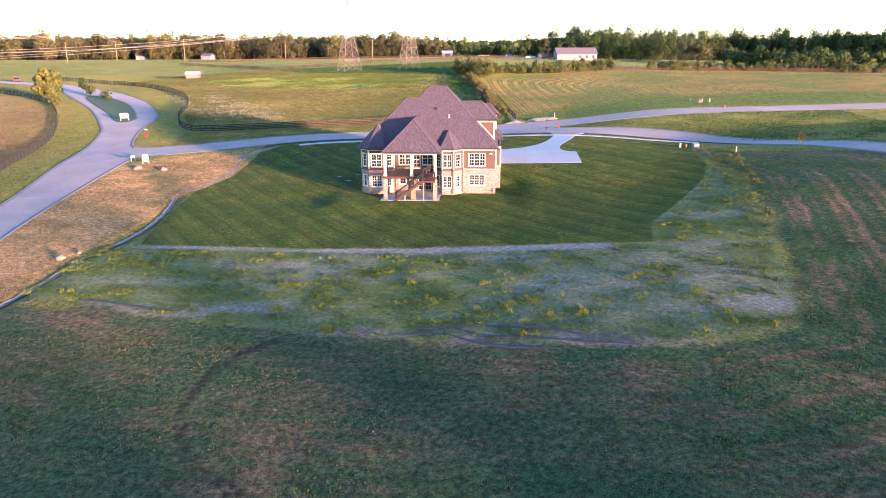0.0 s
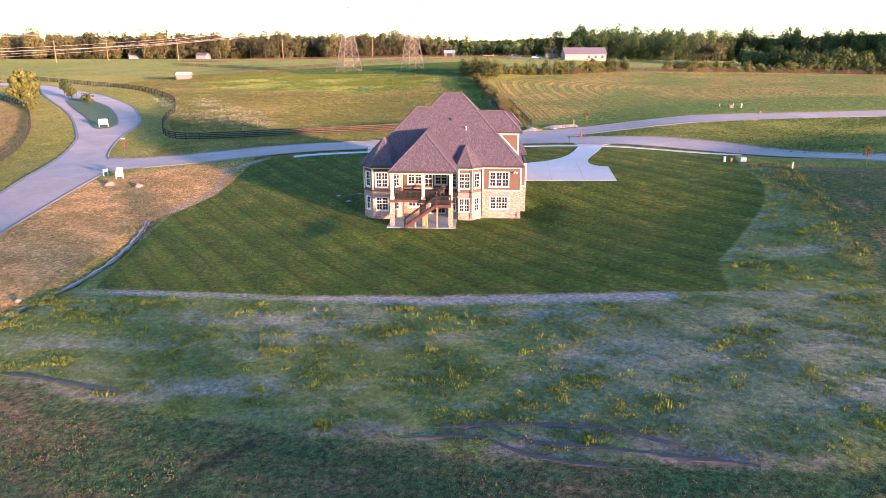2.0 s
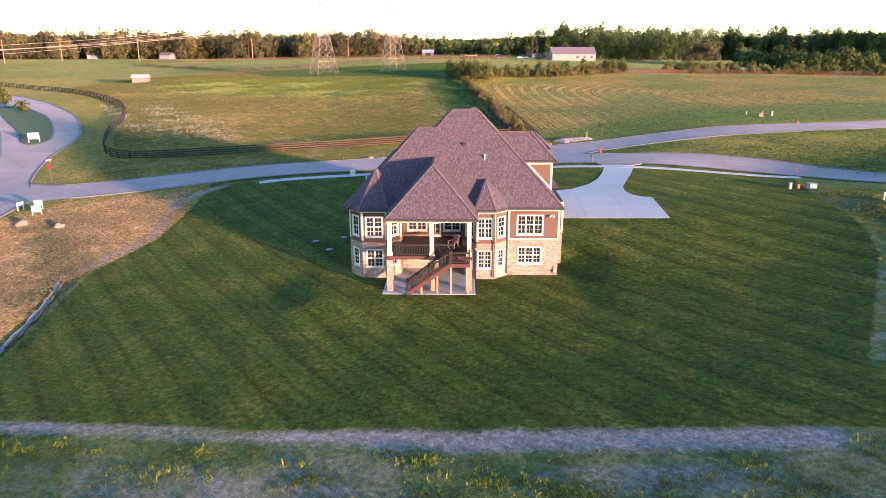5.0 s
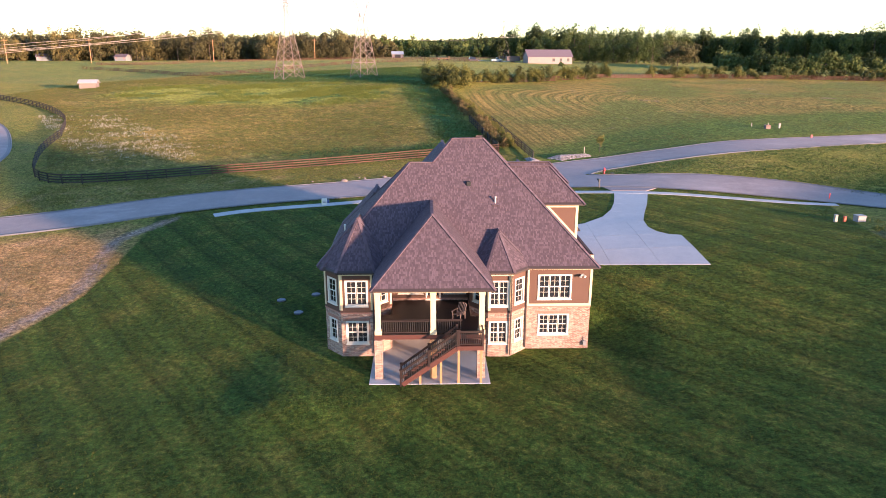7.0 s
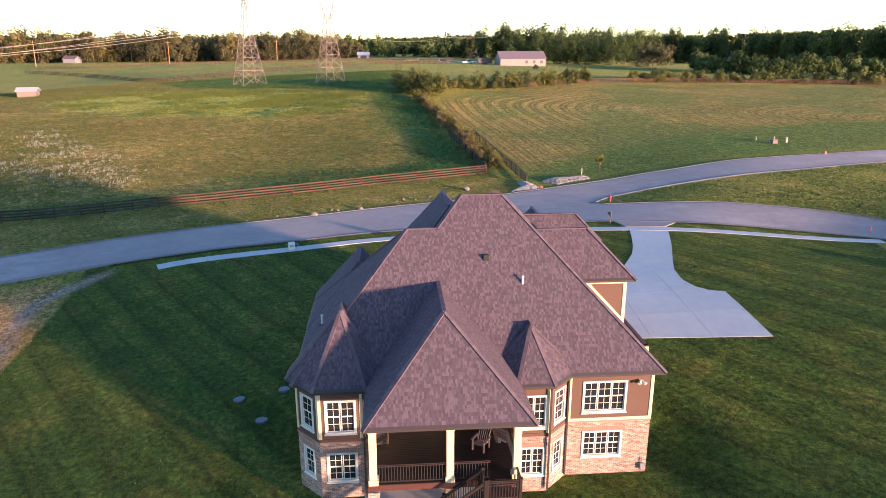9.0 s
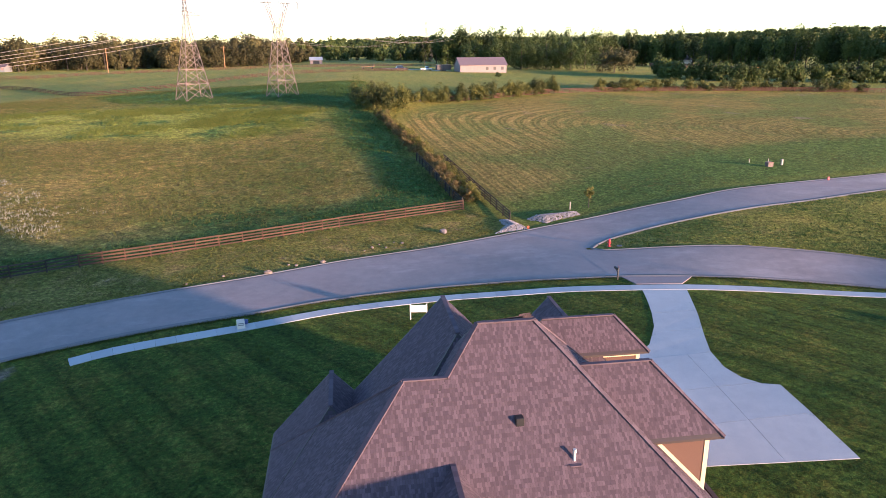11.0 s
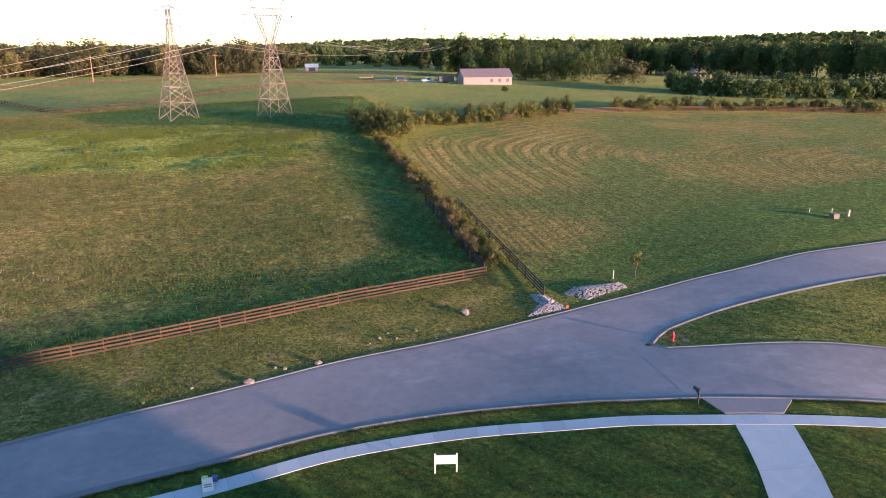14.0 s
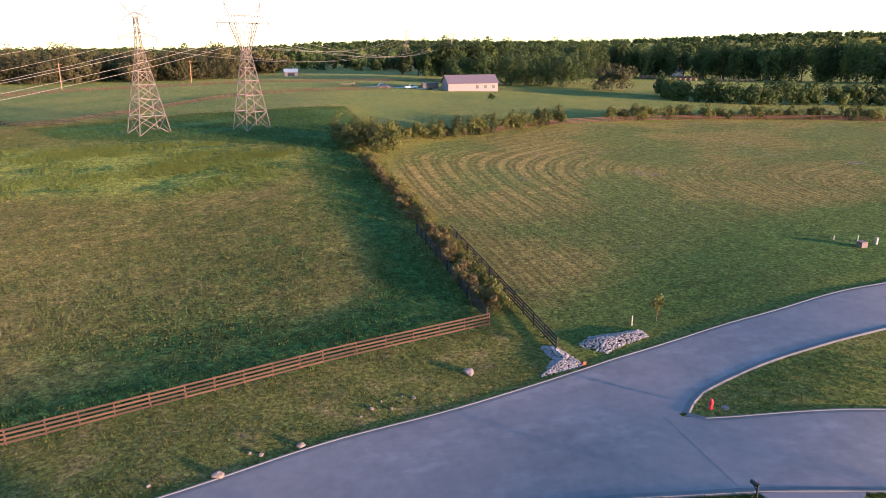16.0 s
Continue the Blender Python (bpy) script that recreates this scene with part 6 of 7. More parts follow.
def boulder(x, y, s, seed, label, mat=TANROCK):
    r = np.random.default_rng(seed)
    bm = bmesh.new()
    bmesh.ops.create_icosphere(bm, subdivisions=3, radius=s)
    for v in bm.verts:
        k = 1 + 0.28 * noise.noise(v.co / s * 1.1 + Vector((seed, 0, 0))) + 0.08 * noise.noise(v.co / s * 4)
        v.co = Vector((v.co.x * k, v.co.y * k * 0.85, v.co.z * k * 0.65))
    ob = part("boulder", bm, mat)
    ob.matrix_world = pose(x, y, ground_z(x, y) + s * 0.3, 0, 0, r.uniform(0, 360))
    return tagged(ob, label, "rock", "loose boulders")


boulder(-11.2, 52.9, 0.42, 1, "tan boulder lying on the verge")
boulder(7.9, 63.1, 0.5, 2, "grey boulder in rough grass", plain("grey_rock", (0.20, 0.165, 0.155), 0.95, 0.3, 3.0))
boulder(-5.9, 55.4, 0.32, 3, "small stone on the verge")
boulder(-32.6, -23.2, 0.5, 4, "pale tan boulder on the straw lot")
boulder(-31.7, -21.4, 0.3, 5, "small tan stone beside the ditch")
boulder(-46.7, 20.8, 0.62, 6, "big pale boulder near the street corner")
boulder(-42.0, 20.0, 0.55, 7, "low tan boulder in straw grass")
for k, (x, y) in enumerate(((0.2, 60.2), (0.9, 59.0), (-0.6, 59.3), (1.9, 60.6), (-9.4, 55.2), (-8.6, 54.8), (-18.6, 50.8), (-15.5, 52.6), (2.8, 60.2), (-1.5, 58.4))):
    boulder(x, y, 0.12 + 0.04 * (k % 3), 20 + k, "small stone in the verge grass")


def hydrant(x, y):
    ob = tagged(empty("fire_hydrant", x, y, ground_z(x, y) + 0.02), "red fire hydrant on the kerbed corner", "hydrant")
    bm = bmesh.new()
    bar(bm, (0, 0, 0), (0, 0, 0.06), 0.19, 14)
    bar(bm, (0, 0, 0.06), (0, 0, 0.58), 0.115, 14)
    bar(bm, (0, 0, 0.58), (0, 0, 0.63), 0.16, 14)
    part("barrel", bm, REDPAINT, ob)
    bm = bmesh.new()
    bmesh.ops.create_uvsphere(bm, u_segments=14, v_segments=8, radius=0.14)
    bmesh.ops.translate(bm, vec=(0, 0, 0.66), verts=bm.verts)
    bar(bm, (0, 0, 0.78), (0, 0, 0.86), 0.035, 6)
    part("bonnet", bm, REDPAINT, ob)
    for a, b, r in (((-0.2, 0, 0.44), (0.2, 0, 0.44), 0.06), ((0, -0.22, 0.42), (0, 0, 0.42), 0.085)):
        bm = bmesh.new()
        bar(bm, a, b, r, 10)
        part("outlet", bm, REDPAINT, ob)
    return ob


hydrant(24.5, 53.7)
lid = tagged(empty("valve_lid", 25.6, 53.5, ground_z(25.6, 53.5) + 0.02), "round grey valve lid in the grass", "lid")
bm = bmesh.new()
bar(bm, (0, 0, -0.1), (0, 0, 0.05), 0.3, 20)
part("cover", bm, KERB, lid)


def mailbox(x, y):
    ob = tagged(empty("mailbox", x, y, ground_z(x, y), 10), "black post-mounted mailbox at the driveway", "mailbox")
    bm = bmesh.new()
    box(bm, -0.05, 0.05, -0.05, 0.05, -0.2, 1.15, None, 0.008)
    box(bm, -0.08, 0.08, -0.08, 0.08, 1.15, 1.18)
    part("post", bm, BLACK, ob)
    bm = bmesh.new()
    beam(bm, (0, 0.05, 0.7), (0, 0.4, 0.92), 0.05, 0.05)
    part("brace", bm, BLACK, ob)
    bm = bmesh.new()
    box(bm, -0.1, 0.1, 0.02, 0.55, 0.95, 1.07)
    v = bmesh.ops.create_cone(bm, cap_ends=True, segments=16, radius1=0.1, radius2=0.1, depth=0.53)["verts"]
    bmesh.ops.transform(bm, matrix=Matrix.Translation((0, 0.285, 1.07)) @ Matrix.Rotation(math.pi / 2, 4, "X"), verts=v)
    part("box", bm, BLACK, ob)
    bm = bmesh.new()
    box(bm, 0.1, 0.115, 0.1, 0.14, 1.0, 1.3)
    part("flag", bm, REDPAINT, ob)
    return ob


mailbox(21.2, 43.2)


def board_sign(name, x, y, rz, w, h, low, label, plates=(), posts_up=0.0):
    """A flat board on two posts."""
    ob = tagged(empty(name, x, y, ground_z(x, y), rz), label, "sign")
    for s in (-1, 1):
        bm = bmesh.new()
        box(bm, s * (w / 2) - 0.05, s * (w / 2) + 0.05, -0.05, 0.05, -0.3, low + h + posts_up, None, 0.008)
        part("post", bm, WHITE, ob)
    bm = bmesh.new()
    box(bm, -w / 2 + 0.05, w / 2 - 0.05, -0.03, 0.03, low, low + h)
    part("board", bm, WHITE, ob)
    for x0, x1, z0, z1 in plates:
        bm = bmesh.new()
        box(bm, x0, x1, -0.036, -0.031, z0, z1)
        part("lettering", bm, GREENBOX, ob, "unreadable lettering")
    return ob


board_sign("yard_sign", 2.35, 39.3, -6, 1.35, 0.62, 0.62, "white hanging yard sign on two posts in the lawn", (), 0.12)
board_sign("entry_sign", -72.3, 66.2, 20, 1.7, 1.1, 0.7, "large white sign board on the entry island")
board_sign("lot_sign", -47.2, 24.6, 14, 0.95, 0.75, 0.35, "white lot sign board facing the street")
board_sign("lot_sign", -48.4, 27.0, 22, 0.8, 0.6, 0.5, "smaller white lot sign board")
board_sign("lot_sign", -50.4, 26.6, 60, 0.7, 0.4, 0.6, "narrow white lot sign board")

info = tagged(empty("sidewalk_sign", -12.1, 39.9, ground_z(-12.1, 39.9) + 0.07, 14), "small white tent sign with boxes on the sidewalk", "sign")
for s in (-1, 1):
    bm = bmesh.new()
    beam(bm, (0, s * 0.28, 0.0), (0, s * 0.03, 0.72), 0.62, 0.03)
    part("panel", bm, WHITE, info)
for k in range(2):
    bm = bmesh.new()
    box(bm, -0.22, 0.22, -0.26 + 0.02 * k, -0.24 + 0.02 * k, 0.26 + 0.14 * k, 0.33 + 0.14 * k, Matrix.Rotation(0.0, 4, "X"))
    part("lettering", bm, GREENBOX, info, "unreadable lettering")
for x, m in ((-0.2, plain("lime_box", (0.45, 0.55, 0.12), 0.6)), (0.2, plain("blue_box", (0.06, 0.08, 0.22), 0.6))):
    crate = tagged(empty("crate", -12.1 + x * 1.5, 40.6, ground_z(-12.1, 40.6) + 0.075), "small plastic box behind the sidewalk sign", "box")
    bm = bmesh.new()
    box(bm, -0.17, 0.17, -0.14, 0.14, 0, 0.34, None, 0.02)
    part("body", bm, m, crate)


def pedestal(x, y, h, w, label, mat, cap=None, category="utility box"):
    ob = tagged(empty("utility_box", x, y, ground_z(x, y)), label, category)
    bm = bmesh.new()
    box(bm, -w / 2, w / 2, -w / 2, w / 2, -0.2, h, None, 0.03)
    part("case", bm, mat, ob)
    bm = bmesh.new()
    box(bm, -w / 2 - 0.03, w / 2 + 0.03, -w / 2 - 0.03, w / 2 + 0.03, h, h + 0.06, None, 0.02)
    part("lid", bm, cap or mat, ob)
    return ob


pedestal(41.4, 27.2, 0.7, 0.3, "cream telephone pedestal at the lawn's edge", CREAMBOX)
pedestal(42.4, 27.3, 0.5, 0.24, "orange marker pedestal in grass", ORANGE)
pedestal(44.0, 27.4, 0.6, 0.85, "grey transformer box with a pale lid", GREENBOX, CREAMBOX)
pedestal(60.0, 80.5, 0.6, 0.85, "brown transformer box with an orange label", plain("brown_box", (0.13, 0.085, 0.07), 0.6), plain("rusty_lid", (0.26, 0.13, 0.09), 0.6))
pedestal(62.4, 81.0, 0.8, 0.28, "cream telephone pedestal in grass", CREAMBOX)
for x, y, h, m, t in ((25.0, 68.4, 1.0, CREAMBOX, "pale wooden survey stake"), (47.9, 39.4, 0.7, REDPAINT, "small red marker flag at the kerb"), (58.6, 83.5, 0.6, CREAMBOX, "pale survey stake in the field"),
                      (61.2, 82.6, 0.7, CREAMBOX, "pale survey stake in the field"), (17.9, 62.4, 0.35, ORANGE, "orange marker at the rock heap"), (62.6, 70.8, 0.5, REDPAINT, "red marker at the kerb"),
                      (47.6, 19.4, 0.9, WHITE, "white survey stake among weeds")):
    ob = tagged(empty("marker_stake", x, y, ground_z(x, y)), t, "stake")
    bm = bmesh.new()
    w = 0.13 if h < 0.6 else 0.06
    box(bm, -w, w, -w / 2, w / 2, -0.2, h, None, 0.01)
    part("stake", bm, m, ob)

stop = tagged(empty("stop_sign", -54.8, 40.9, ground_z(-54.8, 40.9), -25), "red octagonal stop sign with street name blades", "sign")
bm = bmesh.new()
bar(bm, (0, 0, -0.3), (0, 0, 3.0), 0.035, 8)
part("pole", bm, BLACK, stop)
bm = bmesh.new()
v = bmesh.ops.create_cone(bm, cap_ends=True, segments=8, radius1=0.4, radius2=0.4, depth=0.02)["verts"]
bmesh.ops.transform(bm, matrix=Matrix.Translation((0, -0.05, 2.0)) @ Matrix.Rotation(math.pi / 2, 4, "X") @ Matrix.Rotation(math.pi / 8, 4, "Z"), verts=v)
part("plate", bm, REDPAINT, stop, "red octagon plate")
for k, a in enumerate((0, 90)):
    bm = bmesh.new()
    box(bm, -0.45, 0.45, -0.012, 0.012, 2.7 + 0.2 * k, 2.87 + 0.2 * k, Matrix.Rotation(radians(a), 4, "Z"))
    part("name_blade", bm, GREENBOX, stop, "street name blade")

for x, y in ((-11.9, 13.3), (-10.1, 10.9), (-9.2, 14.0)):
    ob = tagged(empty("septic_lid", x, y, ground_z(x, y)), "round grey-green lid set in the lawn", "lid", "lids in the lawn")
    bm = bmesh.new()
    bar(bm, (0, 0, -0.1), (0, 0, 0.06), 0.36, 20)
    bar(bm, (0, 0, 0.06), (0, 0, 0.085), 0.30, 20)
    part("cover", bm, LIDGREY, ob)


# ---- porch furniture and wall fittings ----
def slat_chair(x, y, rz, mat, label):
    ob = tagged(empty("porch_chair", x, y, DECK, rz), label, "chair", "porch chairs")
    for k in range(6):
        bm = bmesh.new()
        xx = -0.25 + k * 0.1
        beam(bm, (xx - 0.0, 0.2, 0.32), (xx * 1.15, 0.52, 1.05 - abs(k - 2.5) * 0.03), 0.02, 0.085)
        part("back_slat", bm, mat, ob)
    for k in range(6):
        bm = bmesh.new()
        beam(bm, (-0.27, -0.3 + k * 0.1, 0.40 - k * 0.018), (0.27, -0.3 + k * 0.1, 0.40 - k * 0.018), 0.085, 0.022)
        part("seat_slat", bm, mat, ob)
    for s in (-1, 1):
        bm = bmesh.new()
        box(bm, s * 0.33 - 0.06, s * 0.33 + 0.06, -0.36, 0.36, 0.58, 0.605)
        part("armrest", bm, mat, ob)
        for yy in (-0.3, 0.28):
            bm = bmesh.new()
            box(bm, s * 0.3 - 0.03, s * 0.3 + 0.03, yy - 0.03, yy + 0.03, 0, 0.58)
            part("leg", bm, mat, ob)
    return ob


slat_chair(2.0, 3.0, -35, plain("grey_poly_lumber", (0.24, 0.17, 0.14), 0.6), "grey-brown slatted porch chair")
bm = bmesh.new()
box(bm, 10.35, 10.55, WALL_Y - 0.16, WALL_Y, 5.35, 5.5)
for s in (-1, 1):
    bar(bm, (10.45 + s * 0.05, WALL_Y - 0.14, 5.45), (10.45 + s * 0.16, WALL_Y - 0.34, 5.38), 0.055, 10, 0.085)
part("flood_light", bm, WHITE, house, "white twin flood light")
bm = bmesh.new()
box(bm, 10.75, 11.0, WALL_Y - 0.2, WALL_Y, 0.25, 0.6, None, 0.03)
bar(bm, (10.87, WALL_Y - 0.1, 0.6), (10.87, WALL_Y - 0.1, 0.95), 0.025, 8)
part("gas_meter", bm, GREENBOX, house, "small grey gas meter")
for x, y in ((-3.66, 3.78), (6.68, 4.7), (5.5, 3.5)):
    bm = bmesh.new()
    box(bm, x - 0.045, x + 0.045, y - 0.09, y, 0.2, 5.85)
    part("downspout", bm, GUTTER, house)


# ---- vehicles and clutter by the barn ----
def vehicle(name, x, y, rz, paint, label, pickup=False):
    ob = tagged(empty(name, x, y, ground_z(x, y), rz), label, "car", "parked vehicles")
    bm = bmesh.new()
    box(bm, -2.5, 2.5, -0.92, 0.92, 0.45, 1.0, None, 0.12)
    part("body", bm, paint, ob)
    bm = bmesh.new()
    x0, x1 = (-0.6, 1.3) if pickup else (-2.0, 1.2)
    v = box(bm, x0, x1, -0.85, 0.85, 0.95, 1.72, None, 0.0)
    for q in v:
        if q.co.z > 1.3:
            q.co.x = x0 + 0.3 + (q.co.x - x0) * (x1 - x0 - 0.9) / (x1 - x0)
            q.co.y *= 0.82
    part("cab", bm, GLASS, ob)
    bm = bmesh.new()
    box(bm, x0 + 0.3, x1 - 0.6, -0.7, 0.7, 1.72, 1.78, None, 0.02)
    part("top", bm, paint, ob)
    for sx in (-1.55, 1.6):
        for sy in (-0.85, 0.85):
            bm = bmesh.new()
            bar(bm, (sx, sy - 0.11, 0.36), (sx, sy + 0.11, 0.36), 0.36, 16)
            wh = part("wheel", bm, BLACK, ob)
            bm = bmesh.new()
            bar(bm, (sx, sy - 0.12, 0.36), (sx, sy + 0.12, 0.36), 0.2, 12)
            part("rim", bm, METAL, wh)
    return ob


vehicle("car", 22.5, 292, 6, plain("dark_blue_paint", (0.03, 0.035, 0.06), 0.3), "dark blue car on the farm lane")
vehicle("pickup_truck", 33.0, 287, 4, plain("white_car_paint", (0.7, 0.7, 0.7), 0.3), "white pickup truck on the farm lane", True)
vehicle("car", -165, 165, 120, plain("red_car_paint", (0.35, 0.03, 0.03), 0.3), "small red car on the entry road")
trailer = tagged(empty("horse_trailer", 40.0, 283.5, ground_z(40, 283.5), 6), "dark brown horse trailer beside the barn", "trailer")
bm = bmesh.new()
box(bm, -3.2, 3.2, -1.1, 1.1, 0.55, 2.7, None, 0.15)
part("body", bm, plain("trailer_brown", (0.06, 0.045, 0.045), 0.5), trailer)
for sx in (-0.5, 0.5):
    bm = bmesh.new()
    bar(bm, (sx, -1.15, 0.38), (sx, 1.15, 0.38), 0.38, 14)
    part("wheel", bm, BLACK, trailer)
wagon = tagged(empty("hay_wagon", 8.5, 304, ground_z(8.5, 304), 4), "flat brown farm wagon", "wagon")
bm = bmesh.new()
box(bm, -3, 3, -1.1, 1.1, 0.8, 1.0)
box(bm, 2.8, 3, -1.1, 1.1, 1.0, 1.8)
part("bed", bm, NEWWOOD, wagon)
for sx in (-2, 2):
    bm = bmesh.new()
    bar(bm, (sx, -1.05, 0.38), (sx, 1.05, 0.38), 0.38, 14)
    part("wheel", bm, BLACK, wagon)
ribbon("lane_1", [(12, 301), (24, 294), (36, 287.5), (43, 282)], [(12.5, 303.5), (24.5, 296.5), (36.5, 290), (43.5, 284.5)], 0.06, CONCRETE, "pale gravel farm lane", 2)
BALE = plain("hay_bale", (0.30, 0.17, 0.09), 0.95, 0.35, 2.0, 14.0, bumpy=0.5)
for k in range(16):
    x, y = 205 + k * 2.6 + (6 if k > 6 else 0), 408 - k * 1.4
    bm = bmesh.new()
    bar(bm, (0, -0.75, 0.8), (0, 0.75, 0.8), 0.85, 16)
    ob = part("hay_bale", bm, BALE)
    ob.matrix_world = pose(x, y, ground_z(x, y), 0, 0, 15)
    tagged(ob, "round brown hay bale in a stored row", "hay bale", "stored hay bales")

# wooden poles along the far road, and farmhouses at the woods
for x, y in ((-215, 280), (-196, 296), (-158, 298), (-60, 345), (-110, 330)):
    ob = tagged(empty("power_pole", x, y, ground_z(x, y)), "leaning wooden power pole", "pole", "wooden poles")
    bm = bmesh.new()
    bar(bm, (0, 0, -0.5), (0.2, 0, 11), 0.22, 8, 0.14)
    part("pole", bm, NEWWOOD, ob)
    bm = bmesh.new()
    beam(bm, (-1.2, 0, 10.3), (1.4, 0, 10.3), 0.12, 0.14)
    part("crossarm", bm, NEWWOOD, ob)
for x, y, w, d, rz, c, k in ((-222, 378, 8, 6, 20, GREENBOX, 0.45), (-176, 376, 7, 6, -10, GREENBOX, 0.45), (236, 456, 10, 8, 15, WHITE, 0.9), (520, 1020, 18, 12, 25, CREAM, 1.0), (560, 1010, 18, 12, -10, TANROCK, 1.0),
                             (700, 1050, 22, 12, 5, CREAM, 1.0)):
    h = gable_shed("farmhouse", x, y, w, d, 5.2 * k, 8.6 * k, "far house with a grey roof among trees", c, ROOFTIN, rz, (), ((-3, -1.8, 1, 2.4), (1.8, 3, 1, 2.4)))
    h["category"] = "house"

# ---- grass, weeds ----
STRAWBLADE = by_piece("straw_blade", (0.10, 0.08, 0.035), (0.25, 0.19, 0.10), 0.9, 2.0, True, thin=True)
SPROUTBLADE = by_piece("sprout_blade", (0.050, 0.088, 0.018), (0.125, 0.155, 0.034), 0.85, 1.0, True, thin=True)
TURFBLADE = by_piece("turf_blade", (0.032, 0.056, 0.009), (0.090, 0.096, 0.018), 0.85, 0.4, True, thin=True)
GREENBLADE = by_piece("green_blade", (0.028, 0.065, 0.015), (0.095, 0.14, 0.032), 0.85, 2.0, True, thin=True)
PASTUREBLADE = by_piece("pasture_blade", (0.070, 0.096, 0.018), (0.195, 0.170, 0.042), 0.9, 0.15, True, thin=True)
SEEDBLADE = by_piece("seed_blade", (0.080, 0.080, 0.024), (0.190, 0.155, 0.055), 0.9, 0.15, True, thin=True)
GOLDBLADE = by_piece("gold_blade", (0.085, 0.125, 0.020), (0.22, 0.22, 0.042), 0.9, 0.15, True, thin=True)
PALEBLADE = by_piece("pale_blade", (0.22, 0.20, 0.12), (0.50, 0.45, 0.33), 0.9, 0.15, True, thin=True)
WEEDBLADE = by_piece("weed_blade", (0.10, 0.14, 0.015), (0.31, 0.30, 0.045), 0.85, 2.0, True, thin=True)


def tufts(name, x, y, h, spread, blades, material, label, seed, width=0.03, lift=0.0):
    """Grass tufts at x, y: blades of height about h leaning out from their root."""
    r = np.random.default_rng(seed)
    n = len(x)
    z = land(x, y) + lift
    X, Y, Z, H = (np.repeat(v, blades) for v in (x, y, z, h))
    m = n * blades
    a = r.uniform(0, 6.28, m)
    ro = np.sqrt(r.uniform(0, 1, m)) * spread
    bx, by = X + np.cos(a) * ro, Y + np.sin(a) * ro
    H = H * r.uniform(0.5, 1.2, m)
    lean = r.uniform(0.1, 0.7, m) * H
    la = a + r.uniform(-0.8, 0.8, m)
    w = width * r.uniform(0.7, 1.5, m)
    px, py = -np.sin(la) * w, np.cos(la) * w
    tip = np.stack([bx + np.cos(la) * lean, by + np.sin(la) * lean, Z + H], 1)
    V = np.stack([np.stack([bx - px, by - py, Z - 0.02], 1), np.stack([bx + px, by + py, Z - 0.02], 1), tip], 1).reshape(-1, 3)
    ob = raw(name, V, np.arange(m * 3).reshape(m, 3), material)
    return tagged(ob, label, "grass", kind="stuff")


def strew(poly, n, seed, clump=None, power=1.0):
    """Random places in a polygon, thicker where the noise is high."""
    r = np.random.default_rng(seed)
    lo, hi = np.min(poly, 0), np.max(poly, 0)
    x, y = r.uniform(lo[0], hi[0], n * 5), r.uniform(lo[1], hi[1], n * 5)
    keep = inside(poly, x, y) > 0.2
    if clump:
        v = np.sin(x * clump + 2 * np.sin(y * clump * 0.7)) * np.sin(y * clump * 1.9 + 1.7 * np.sin(x * clump * 0.6))
        keep &= r.uniform(0, 1, len(x)) < (0.5 + 0.5 * v) ** power
    x, y = x[keep][:n], y[keep][:n]
    return x, y


r = np.random.default_rng(99)
def off_strip(x, y):
    """Keeps the places off the bare strip at the lawn's foot."""
    k = inside_line([(-28, -18.6), (0, -20.4), (12, -21.2), (21, -21.8)], x, y) > 1.0
    return x[k], y[k]


cx, cy = off_strip(*strew(BARE, 1000, 1, 0.4, 1.8))
x, y = np.repeat(cx, 5) + r.normal(0, 0.4, len(cx) * 5), np.repeat(cy, 5) + r.normal(0, 0.18, len(cx) * 5)
tufts("weed_tufts", x, y, np.repeat(r.uniform(0.05, 0.30, len(cx)) * r.uniform(0.5, 1.0, len(cx)), 5), 0.2, 12, WEEDBLADE, "yellow-green weeds sprouting from bare soil", 2, 0.024)
cx, cy = off_strip(*strew(BARE, 1300, 41, 0.4, 1.4))
x, y = np.repeat(cx, 7) + r.normal(0, 0.55, len(cx) * 7), np.repeat(cy, 7) + r.normal(0, 0.25, len(cx) * 7)
tufts("green_weeds", x, y, np.repeat(r.uniform(0.05, 0.16, len(cx)), 7), 0.25, 9, SPROUTBLADE, "low green weeds in patches on bare soil", 42, 0.03)
x, y = off_strip(*strew(BARE, 9000, 3, 0.2, 2.0))
tufts("sprout_tufts", x, y, r.uniform(0.05, 0.12, len(x)), 0.25, 7, SPROUTBLADE, "thin new grass on bare soil", 4, 0.02)
x, y = strew([(-34, -37), (-15.8, -37.5), (-1.2, -40.5), (22.7, -44.8), (31, -43), (42, -11), (44, 20), (62, 12), (60, -66), (-36, -66)], 16000, 5, 0.15, 1.0)
keep = inside_line(RING, x, y) > 0.75
x, y = x[keep], y[keep]
tufts("stubble_grass", x, y, r.uniform(0.05, 0.15, len(x)), 0.3, 7, GREENBLADE, "short green field grass", 6, 0.026)
x, y = strew([(-34, -37), (-15.8, -37.5), (-1.2, -40.5), (22.7, -44.8), (31, -43), (42, -11), (44, 20), (62, 12), (60, -66), (-36, -66)], 7000, 7, 0.22, 1.6)
keep = inside_line(RING, x, y) > 0.75
x, y = x[keep], y[keep]
tufts("straw_grass", x, y, r.uniform(0.05, 0.13, len(x)), 0.3, 7, STRAWBLADE, "dry straw-coloured field grass", 8, 0.026)
